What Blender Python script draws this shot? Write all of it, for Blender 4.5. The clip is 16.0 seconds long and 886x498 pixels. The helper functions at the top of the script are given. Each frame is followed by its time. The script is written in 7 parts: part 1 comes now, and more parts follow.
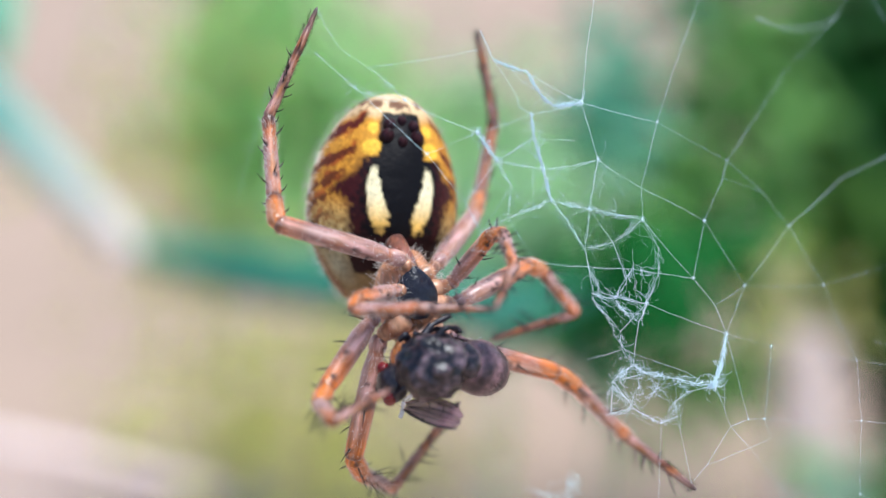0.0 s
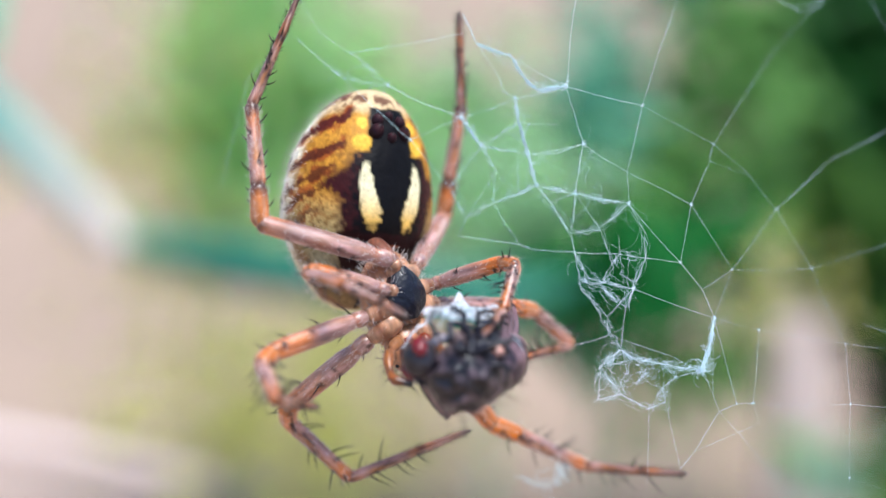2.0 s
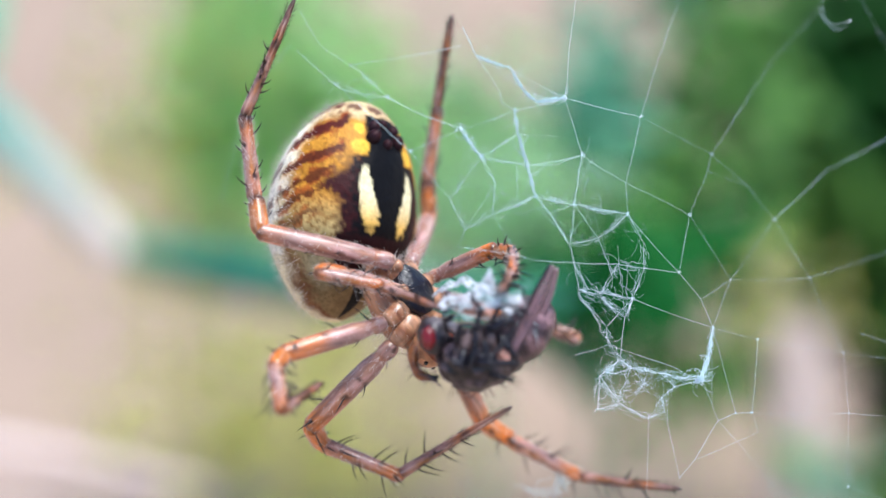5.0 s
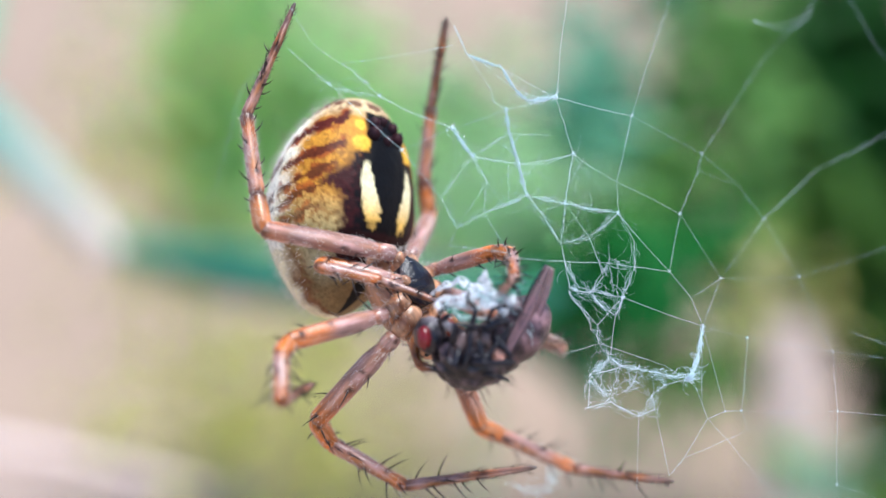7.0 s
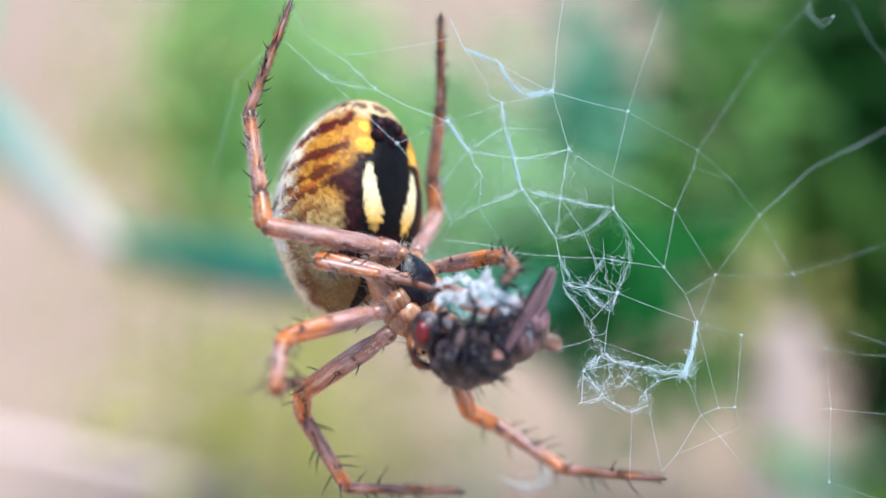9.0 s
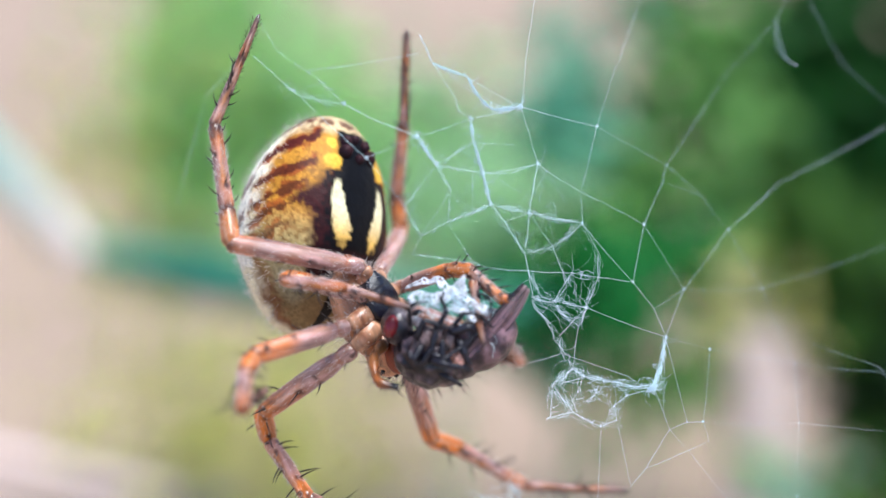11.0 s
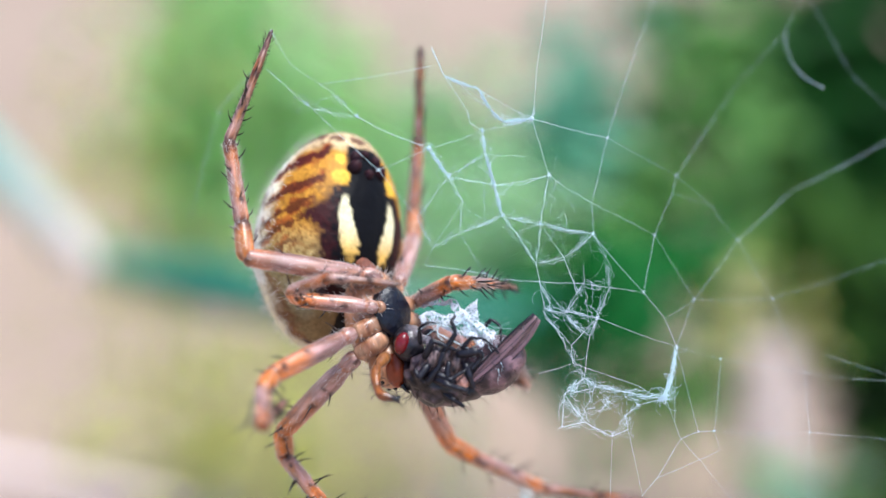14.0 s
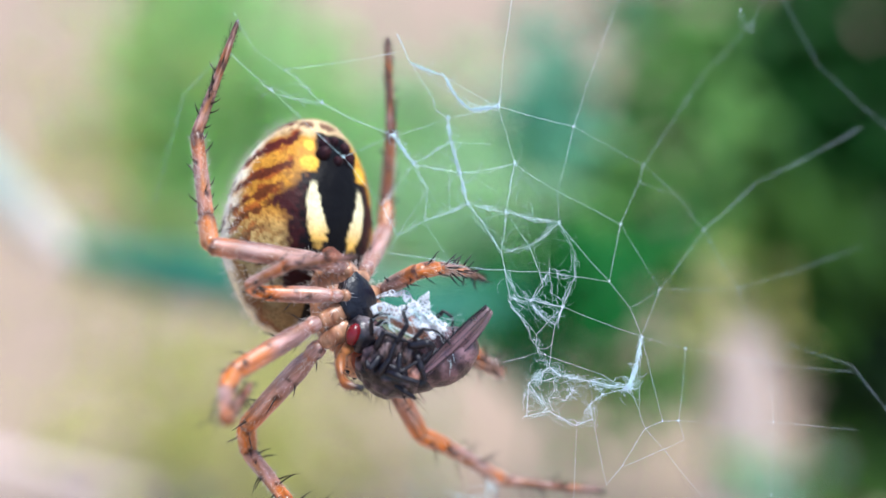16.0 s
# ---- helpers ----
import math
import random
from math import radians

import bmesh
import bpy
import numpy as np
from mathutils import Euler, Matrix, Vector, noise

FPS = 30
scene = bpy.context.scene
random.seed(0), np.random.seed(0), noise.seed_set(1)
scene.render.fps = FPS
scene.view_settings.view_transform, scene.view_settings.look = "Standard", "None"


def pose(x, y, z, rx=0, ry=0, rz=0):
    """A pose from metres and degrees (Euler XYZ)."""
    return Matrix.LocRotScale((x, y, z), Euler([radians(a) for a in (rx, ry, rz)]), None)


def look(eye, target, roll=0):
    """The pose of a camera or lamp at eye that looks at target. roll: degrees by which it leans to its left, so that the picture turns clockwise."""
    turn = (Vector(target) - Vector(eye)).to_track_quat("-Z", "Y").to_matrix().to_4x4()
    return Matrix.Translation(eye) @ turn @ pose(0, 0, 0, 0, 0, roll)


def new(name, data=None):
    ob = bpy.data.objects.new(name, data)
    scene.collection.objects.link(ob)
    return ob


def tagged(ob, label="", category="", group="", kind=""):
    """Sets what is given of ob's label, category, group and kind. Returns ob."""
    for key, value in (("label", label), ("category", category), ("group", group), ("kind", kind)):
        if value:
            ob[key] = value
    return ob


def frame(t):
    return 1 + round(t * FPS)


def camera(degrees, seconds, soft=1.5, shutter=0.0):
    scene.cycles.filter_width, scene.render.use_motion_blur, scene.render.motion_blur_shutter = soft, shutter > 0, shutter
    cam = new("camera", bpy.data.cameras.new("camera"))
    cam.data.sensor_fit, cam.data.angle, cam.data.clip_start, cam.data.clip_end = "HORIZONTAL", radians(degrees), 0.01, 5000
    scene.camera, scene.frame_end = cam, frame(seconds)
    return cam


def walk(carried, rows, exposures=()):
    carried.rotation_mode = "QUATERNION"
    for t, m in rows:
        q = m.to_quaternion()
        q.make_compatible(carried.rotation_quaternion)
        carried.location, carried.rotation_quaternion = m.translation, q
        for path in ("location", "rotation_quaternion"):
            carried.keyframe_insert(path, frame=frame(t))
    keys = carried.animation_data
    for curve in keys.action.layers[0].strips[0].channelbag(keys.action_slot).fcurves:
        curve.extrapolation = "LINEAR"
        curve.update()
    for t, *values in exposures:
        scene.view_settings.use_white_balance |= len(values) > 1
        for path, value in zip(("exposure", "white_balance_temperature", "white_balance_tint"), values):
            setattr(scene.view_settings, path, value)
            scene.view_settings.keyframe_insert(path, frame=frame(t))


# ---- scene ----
MM = 0.001
# The web hangs 0.22 m over the ground; its frame leans back so that the view along +y falls 25 degrees.
BASE = pose(0, 0, 0.22, -25, 0, 0)


def at(x, y, z, rx=0, ry=0, rz=0):
    """A pose from millimetres and degrees."""
    return pose(x * MM, y * MM, z * MM, rx, ry, rz)


def placed(x, y, z, rx=0, ry=0, rz=0):
    """A pose in the frame of the web."""
    return BASE @ at(x, y, z, rx, ry, rz)


def view(x, y, z, turn, nod, lean):
    """A camera pose in the frame of the web: millimetres and degrees."""
    return BASE @ at(x, y, z) @ pose(0, 0, 0, 0, 0, turn) @ pose(0, 0, 0, nod, 0, 0) @ pose(0, 0, 0, 0, lean, 0) @ pose(0, 0, 0, 90, 0, 0)


# ---- camera: a close-up lens held by hand ----
cam = camera(40, 16.0, soft=1.5)
cam.data.dof.use_dof = True
cam.data.dof.focus_distance = 0.0353
cam.data.dof.aperture_fstop = 25.0
walk(cam, [
    (0, view(0.000, -36.000, 0.000, 0.000, 0.000, 0.000)),
    (0.5, view(-0.040, -36.060, -0.043, 0.114, -0.142, -0.070)),
    (1, view(0.028, -35.995, -0.045, -0.114, -0.227, 0.078)),
    (1.5, view(0.200, -35.800, -0.074, -0.655, -0.398, 0.259)),
    (2, view(0.156, -35.661, -0.075, -0.456, -0.514, 0.573)),
    (2.5, view(-0.027, -35.747, -0.087, 0.227, -0.514, 0.453)),
    (3, view(-0.037, -35.727, -0.087, 0.313, -0.600, 0.595)),
    (3.5, view(0.115, -35.551, -0.106, -0.229, -0.799, 0.762)),
    (4, view(0.198, -35.607, -0.079, -0.542, -0.627, 0.736)),
    (6.5, view(0.031, -36.152, 0.097, -0.371, 0.199, 0.639)),
    (7, view(0.176, -35.991, -0.003, -0.827, -0.201, 0.607)),
    (7.5, view(0.326, -35.891, -0.034, -1.313, -0.343, 0.534)),
    (8, view(0.313, -35.857, -0.014, -1.255, -0.227, 0.412)),
    (8.5, view(0.250, -35.968, -0.012, -0.970, -0.171, 0.249)),
    (9, view(0.246, -35.942, -0.092, -0.970, -0.343, 0.088)),
    (9.5, view(0.288, -35.888, -0.096, -1.112, -0.371, 0.044)),
    (10, view(0.500, -35.849, 0.026, -1.938, 0.114, -0.053)),
    (12.5, view(0.516, -36.013, 0.037, -2.054, 0.058, 0.172)),
    (13, view(0.596, -35.951, 0.076, -2.394, 0.255, 0.234)),
    (13.5, view(0.548, -36.016, 0.128, -2.167, 0.456, 0.266)),
    (14, view(0.367, -36.185, 0.139, -1.653, 0.486, 0.203)),
    (14.5, view(0.288, -36.164, 0.054, -1.341, 0.227, 0.074)),
    (15, view(0.334, -36.147, 0.057, -1.454, 0.229, -0.047)),
    (15.5, view(0.512, -36.092, 0.017, -2.167, 0.028, 0.005)),
    (16, view(0.683, -35.999, 0.022, -2.793, 0.114, -0.100))
], exposures=[(0, 0.51, 5830, 8.5), (16, 0.56, 5830, 8.5)])

# ---- light: open sky and a veiled sun ----
SUN_UP, SUN_FROM = 76, 108
world = bpy.data.worlds.new("sky")
scene.world = world
world.use_nodes = True
wn = world.node_tree.nodes
wl = world.node_tree.links
sky = wn.new("ShaderNodeTexSky")
sky.sky_type = "NISHITA"
sky.sun_disc = False
sky.sun_elevation, sky.sun_rotation = radians(SUN_UP), radians(SUN_FROM)
wn["Background"].inputs[1].default_value = 0.135
wl.new(sky.outputs[0], wn["Background"].inputs[0])
sun = new("sun", bpy.data.lights.new("sun", "SUN"))
sun.data.energy, sun.data.angle, sun.data.color = 3.6, radians(24), (1.0, 0.95, 0.88)
sun_way = Vector((math.sin(radians(SUN_FROM)) * math.cos(radians(SUN_UP)), math.cos(radians(SUN_FROM)) * math.cos(radians(SUN_UP)), math.sin(radians(SUN_UP))))
sun.matrix_basis = look(sun_way, (0, 0, 0))


# ---- materials ----
def lin(r, g, b):
    """Linear colour from 0..255 values."""
    return tuple(((c / 255 + 0.055) / 1.055) ** 2.4 if c > 10 else c / 3294 for c in (r, g, b))


def material(name, colour=None, rough=0.5, spec=0.5, grain=3000, vary=0.25, bump=0.2, sss=0.0, reach=0.2, sheen=0.0, coarse=0.25, trans=0.0, metal=0.0, stretch=1.0):
    """A principled surface with grain at two scales; without a colour it takes the mesh's own tint. grain: waves a metre."""
    m = bpy.data.materials.new(name)
    m.use_nodes = True
    n, l = m.node_tree.nodes, m.node_tree.links
    p = n["Principled BSDF"]
    p.inputs["Roughness"].default_value = rough
    p.inputs["Specular IOR Level"].default_value = spec
    p.inputs["Metallic"].default_value = metal
    if sss:
        p.inputs["Subsurface Weight"].default_value = sss
        p.inputs["Subsurface Radius"].default_value = (1.0, 0.75, 0.5)
        p.inputs["Subsurface Scale"].default_value = reach * MM
    if sheen:
        p.inputs["Sheen Weight"].default_value = sheen
    co = n.new("ShaderNodeTexCoord")
    fine, wide = n.new("ShaderNodeTexNoise"), n.new("ShaderNodeTexNoise")
    fine.inputs["Scale"].default_value, wide.inputs["Scale"].default_value = grain, grain * coarse
    fine.inputs["Detail"].default_value = 4
    along = n.new("ShaderNodeMapping")
    along.inputs["Scale"].default_value = (1, 1, stretch)
    l.new(co.outputs["Object"], along.inputs["Vector"])
    l.new(along.outputs[0], fine.inputs["Vector"])
    l.new(along.outputs[0], wide.inputs["Vector"])
    both = n.new("ShaderNodeMath")
    l.new(fine.outputs[0], both.inputs[0])
    l.new(wide.outputs[0], both.inputs[1])
    span = n.new("ShaderNodeMapRange")
    span.inputs[1].default_value, span.inputs[2].default_value = 0.6, 1.4
    span.inputs[3].default_value, span.inputs[4].default_value = 1 - vary, 1 + vary
    l.new(both.outputs[0], span.inputs[0])
    mix = n.new("ShaderNodeMix")
    mix.data_type, mix.blend_type = "RGBA", "MULTIPLY"
    mix.inputs[0].default_value = 1
    if colour is None:
        at_tint = n.new("ShaderNodeAttribute")
        at_tint.attribute_name = "tint"
        l.new(at_tint.outputs["Color"], mix.inputs[6])
    else:
        mix.inputs[6].default_value = (*colour, 1)
    l.new(span.outputs[0], mix.inputs[7])
    l.new(mix.outputs[2], p.inputs["Base Color"])
    if bump:
        b = n.new("ShaderNodeBump")
        b.inputs["Strength"].default_value, b.inputs["Distance"].default_value = bump, 0.25 / grain
        l.new(fine.outputs[0], b.inputs["Height"])
        l.new(b.outputs[0], p.inputs["Normal"])
    if trans:
        t = n.new("ShaderNodeBsdfTranslucent")
        l.new(mix.outputs[2], t.inputs[0])
        mx = n.new("ShaderNodeMixShader")
        mx.inputs[0].default_value = trans
        l.new(p.outputs[0], mx.inputs[1])
        l.new(t.outputs[0], mx.inputs[2])
        l.new(mx.outputs[0], n["Material Output"].inputs[0])
    return m


skin = material("spider_skin", None, 0.32, 0.65, 9000, 0.6, 0.35, sss=0.15, reach=0.1, sheen=0.12, stretch=0.12)
abdomen_skin = material("abdomen_skin", None, 0.5, 0.14, 7000, 0.3, 0.4, sss=0.05, reach=0.1)
bristle = material("bristle", lin(28, 20, 20), 0.35, 0.5, 20000, 0.2, 0)
down = material("pale_down", lin(252, 246, 240), 0.6, 0.3, 20000, 0.2, 0, trans=0.5)
black_shell = material("black_shell", lin(12, 13, 26), 0.36, 0.5, 5000, 0.6, 0.9)
amber = material("amber_shell", lin(128, 52, 20), 0.4, 0.5, 6000, 0.25, 0.1, sss=0.4, reach=0.3)
bead = material("dark_eye", lin(15, 10, 10), 0.08, 0.6, 6000, 0.1, 0)
fly_shell = material("fly_shell", None, 0.28, 0.5, 7000, 0.7, 0.9)
fly_eye = material("fly_eye", lin(112, 18, 24), 0.25, 0.6, 40000, 0.4, 0.5)
fly_leg = material("fly_leg", lin(19, 16, 27), 0.42, 0.5, 9000, 0.4, 0.2)
silk = material("silk", lin(234, 252, 255), 0.25, 0.9, 9000, 0.04, 0, sheen=0.8, trans=0.4)
soil = material("soil", lin(162, 140, 122), 0.9, 0.2, 60, 0.14, 0.4, coarse=0.12)
straw = material("straw", lin(238, 216, 206), 0.7, 0.3, 300, 0.2, 0.2, trans=0.2)
two_tone_stem = material("mint_and_straw_stem", None, 0.6, 0.3, 300, 0.2, 0.2, trans=0.2)
teal_leaf = material("blue_green_leaf", lin(118, 190, 152), 0.5, 0.2, 250, 0.25, 0.2, trans=0.2)
mint_leaf = material("pale_mint_leaf", lin(180, 216, 192), 0.55, 0.2, 250, 0.2, 0.2, trans=0.4)
band_leaf = material("deep_blue_green_leaf", lin(66, 138, 114), 0.5, 0.2, 250, 0.25, 0.2, trans=0.2)
light_leaf = material("light_green_leaf", lin(206, 240, 174), 0.5, 0.2, 250, 0.2, 0.2, trans=0.6)
pale_leaf = material("pale_green_leaf", lin(212, 242, 196), 0.5, 0.2, 250, 0.2, 0.2, trans=0.55)
olive_leaf = material("yellow_green_leaf", lin(238, 238, 172), 0.55, 0.2, 250, 0.2, 0.2, trans=0.72)
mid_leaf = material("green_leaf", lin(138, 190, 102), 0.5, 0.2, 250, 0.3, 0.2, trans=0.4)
# Dark base colour holds the shade that lies on this shrub.
rich_leaf = material("shaded_rich_green_leaf", lin(42, 132, 56), 0.5, 0.2, 250, 0.3, 0.2, trans=0.3)
# Deeper copy of the green leaf, with half shade put into its colour.
shade_leaf = material("half_shaded_green_leaf", lin(86, 130, 52), 0.5, 0.2, 250, 0.3, 0.2, trans=0.3)
# The next two greens are darkened to carry the deep shade at the right.
dark_leaf = material("shaded_dark_green_leaf", lin(31, 80, 23), 0.5, 0.2, 250, 0.35, 0.2, trans=0.15)
deep_shade_leaf = material("shaded_blackish_green_leaf", lin(24, 50, 16), 0.5, 0.2, 250, 0.35, 0.2, trans=0.12)


def membrane():
    """A fly's wing: thin brownish film that lets most light through, veins apart."""
    m = bpy.data.materials.new("wing_film")
    m.use_nodes = True
    n, l = m.node_tree.nodes, m.node_tree.links
    p = n["Principled BSDF"]
    p.inputs["Base Color"].default_value = (*lin(146, 114, 120), 1)
    p.inputs["Roughness"].default_value = 0.28
    clear = n.new("ShaderNodeBsdfTransparent")
    clear.inputs[0].default_value = (0.86, 0.8, 0.8, 1)
    co, tex = n.new("ShaderNodeTexCoord"), n.new("ShaderNodeTexNoise")
    tex.inputs["Scale"].default_value = 2500
    l.new(co.outputs["Object"], tex.inputs["Vector"])
    span = n.new("ShaderNodeMapRange")
    span.inputs[3].default_value, span.inputs[4].default_value = 0.4, 0.75
    l.new(tex.outputs[0], span.inputs[0])
    mx = n.new("ShaderNodeMixShader")
    l.new(span.outputs[0], mx.inputs[0])
    l.new(clear.outputs[0], mx.inputs[1])
    l.new(p.outputs[0], mx.inputs[2])
    l.new(mx.outputs[0], n["Material Output"].inputs[0])
    return m


film = membrane()


def lace():
    """Wrapping silk: a torn sheet of matted fibres with clear gaps between them."""
    m = bpy.data.materials.new("wrapping_silk")
    m.use_nodes = True
    n, l = m.node_tree.nodes, m.node_tree.links
    p = n["Principled BSDF"]
    p.inputs["Base Color"].default_value = (*lin(244, 247, 253), 1)
    p.inputs["Roughness"].default_value = 0.4
    co, bend = n.new("ShaderNodeTexCoord"), n.new("ShaderNodeTexNoise")
    bend.inputs["Scale"].default_value = 1500
    shift = n.new("ShaderNodeVectorMath")
    shift.operation = "MULTIPLY_ADD"
    shift.inputs[1].default_value = (0.0003, 0.0003, 0.0003)
    l.new(co.outputs["Object"], shift.inputs[2])
    l.new(bend.outputs["Color"], shift.inputs[0])
    l.new(co.outputs["Object"], bend.inputs["Vector"])
    cells = n.new("ShaderNodeTexVoronoi")
    cells.feature = "DISTANCE_TO_EDGE"
    cells.inputs["Scale"].default_value = 7000
    l.new(shift.outputs[0], cells.inputs["Vector"])
    wide = n.new("ShaderNodeTexNoise")
    wide.inputs["Scale"].default_value = 1900
    l.new(co.outputs["Object"], wide.inputs["Vector"])
    both = n.new("ShaderNodeMath")
    both.operation = "MULTIPLY_ADD"
    both.inputs[1].default_value = 0.5
    l.new(wide.outputs[0], both.inputs[0])
    l.new(cells.outputs["Distance"], both.inputs[2])
    span = n.new("ShaderNodeMapRange")
    span.inputs[1].default_value, span.inputs[2].default_value = 0.34, 0.5
    span.inputs[3].default_value, span.inputs[4].default_value = 1.0, 0.12
    l.new(both.outputs[0], span.inputs[0])
    through_light = n.new("ShaderNodeBsdfTranslucent")
    soft = n.new("ShaderNodeMixShader")
    soft.inputs[0].default_value = 0.4
    l.new(p.outputs[0], soft.inputs[1])
    l.new(through_light.outputs[0], soft.inputs[2])
    clear, mx = n.new("ShaderNodeBsdfTransparent"), n.new("ShaderNodeMixShader")
    l.new(span.outputs[0], mx.inputs[0])
    l.new(clear.outputs[0], mx.inputs[1])
    l.new(soft.outputs[0], mx.inputs[2])
    l.new(mx.outputs[0], n["Material Output"].inputs[0])
    return m


wrap_silk = lace()


# ---- mesh tools, in millimetres ----
class Shape:
    """Gathers tubes, blobs and blades of one mesh."""

    def __init__(self):
        self.v, self.f, self.c = [], [], []

    def grid(self, rows, closed, colours):
        """Rows of points as a skin; closed: each row is a ring."""
        base, n = len(self.v), len(rows[0])
        for r, k in zip(rows, colours):
            self.v += [tuple(p) for p in r]
            self.c += [tuple(q) for q in k] if isinstance(k, list) else [tuple(k)] * n
        for i in range(len(rows) - 1):
            for j in range(n if closed else n - 1):
                a, b = base + i * n + j, base + i * n + (j + 1) % n
                self.f.append((a, b, b + n, a + n))

    def tube(self, path, radii, colour=(1, 1, 1), n=8, squash=1.0):
        path = [Vector(p) for p in path]
        if not isinstance(radii, (list, tuple)):
            radii = [radii] * len(path)
        cols = colour if isinstance(colour, list) else [colour] * len(path)
        rings, side = [], None
        for i, p in enumerate(path):
            way = (path[min(i + 1, len(path) - 1)] - path[max(i - 1, 0)]).normalized()
            if side is None:
                side = way.orthogonal().normalized()
            side = (side - way * side.dot(way)).normalized()
            up = way.cross(side)
            rings.append([p + (side * math.cos(a) + up * math.sin(a) * squash) * max(radii[i], 1e-4) for a in (2 * math.pi * k / n for k in range(n))])
        base = len(self.v)
        self.grid(rings, True, cols)
        self.f.append(tuple(range(base + n - 1, base - 1, -1)))
        self.f.append(tuple(range(base + (len(path) - 1) * n, base + len(path) * n)))

    def blob(self, centre, radii, colour=(1, 1, 1), turn=(0, 0, 0), nu=18, nv=24, rough=0.0, freq=2.0, seed=0.0):
        m = Euler([radians(a) for a in turn]).to_matrix()
        rows, cols = [], []
        for i in range(nu + 1):
            a = math.pi * min(max(i / nu, 0.004), 0.996)
            row, ck = [], []
            for j in range(nv):
                b = 2 * math.pi * j / nv
                q = Vector((math.sin(a) * math.cos(b), math.sin(a) * math.sin(b), math.cos(a)))
                s = 1 + rough * noise.noise(q * freq + Vector((seed, 0, 0)))
                row.append(Vector(centre) + m @ Vector((q.x * radii[0] * s, q.y * radii[1] * s, q.z * radii[2] * s)))
                ck.append(colour(q) if callable(colour) else colour)
            rows.append(row)
            cols.append(ck)
        self.grid(rows, True, cols)

    def blade(self, path, widths, side, colour=(1, 1, 1), fold=0.15, thick=0.0):
        """A leaf: three points across with a fold at the midrib."""
        rows = []
        side = Vector(side).normalized()
        path = [Vector(p) for p in path]
        for i, p in enumerate(path):
            way = (path[min(i + 1, len(path) - 1)] - path[max(i - 1, 0)]).normalized()
            s = (side - way * side.dot(way)).normalized()
            up = way.cross(s)
            w = widths[i]
            rows.append([p - s * w + up * w * fold, p, p + s * w + up * w * fold, p + up * (-w * 0.08)])
        self.grid(rows, True, [colour] * len(rows))

    def make(self, name, mat, parent=None, label="", smooth=True):
        me = bpy.data.meshes.new(name)
        me.from_pydata([(x * MM, y * MM, z * MM) for x, y, z in self.v], [], self.f)
        me.materials.append(mat)
        tint = me.color_attributes.new("tint", "FLOAT_COLOR", "POINT")
        tint.data.foreach_set("color", np.array([(*c, 1.0) for c in self.c], dtype=np.float32).ravel())
        if smooth:
            me.shade_smooth()
        ob = new(name, me)
        if parent is not None:
            ob.parent = parent
        if label:
            ob["label"] = label
        return ob


def mixc(a, b, t):
    t = min(max(t, 0), 1)
    return tuple(p + (q - p) * t for p, q in zip(a, b))


def curve(points, steps=8):
    """A smooth path through the points."""
    pts = [Vector(p) for p in points]
    pts = [pts[0] * 2 - pts[1]] + pts + [pts[-1] * 2 - pts[-2]]
    out = []
    for i in range(1, len(pts) - 2):
        a, b, c, d = pts[i - 1:i + 3]
        for k in range(steps):
            t = k / steps
            out.append(0.5 * ((2 * b) + (c - a) * t + (2 * a - 5 * b + 4 * c - d) * t * t + (3 * b - a - 3 * c + d) * t ** 3))
    return out + [pts[-2]]


def hairs(rng, n, spot, length, radius, lean, shape=None):
    """Fine tapered hairs; spot() gives a root and an outward way."""
    s = shape or Shape()
    for _ in range(n):
        p, way = spot()
        way = (way + Vector([rng.uniform(-lean, lean) for _ in range(3)])).normalized()
        bend = Vector([rng.uniform(-0.3, 0.3) for _ in range(3)])
        ln = length * rng.uniform(0.5, 1.2)
        s.tube([p, p + (way + bend * 0.3) * ln * 0.5, p + (way + bend) * ln], [radius, radius * 0.7, radius * 0.1], n=3)
    return s


# ---- ground and plants behind ----
def ground():
    me = bpy.data.meshes.new("ground")
    bm = bmesh.new()
    n = 60
    for i in range(n + 1):
        for j in range(n + 1):
            u, v = 2 * i / n - 1, 2 * j / n - 1
            x, y = math.copysign(abs(u) ** 4 * 300 + abs(u) * 0.6, u), math.copysign(abs(v) ** 4 * 300 + abs(v) * 0.8, v)
            near = math.exp(-(x * x + y * y) / 1.5)
            bm.verts.new((x, y, near * (noise.noise(Vector((x * 9, y * 9, 0))) * 0.008 + noise.noise(Vector((x * 30, y * 30, 4))) * 0.003) - 0.01))
    bm.verts.ensure_lookup_table()
    for i in range(n):
        for j in range(n):
            a = i * (n + 1) + j
            bm.faces.new([bm.verts[k] for k in (a, a + n + 1, a + n + 2, a + 1)])
    bm.to_mesh(me)
    bm.free()
    me.shade_smooth()
    me.materials.append(soil)
    return tagged(new("ground", me), "dry pinkish beige soil far behind the web", "ground", kind="structure")


ground()


def spot(x, y, d):
    """A place behind the web: x, y in thousandths of the view's width from its middle, d millimetres from the lens."""
    return Vector((x * d * 0.000728, d - 36, y * d * 0.000728))


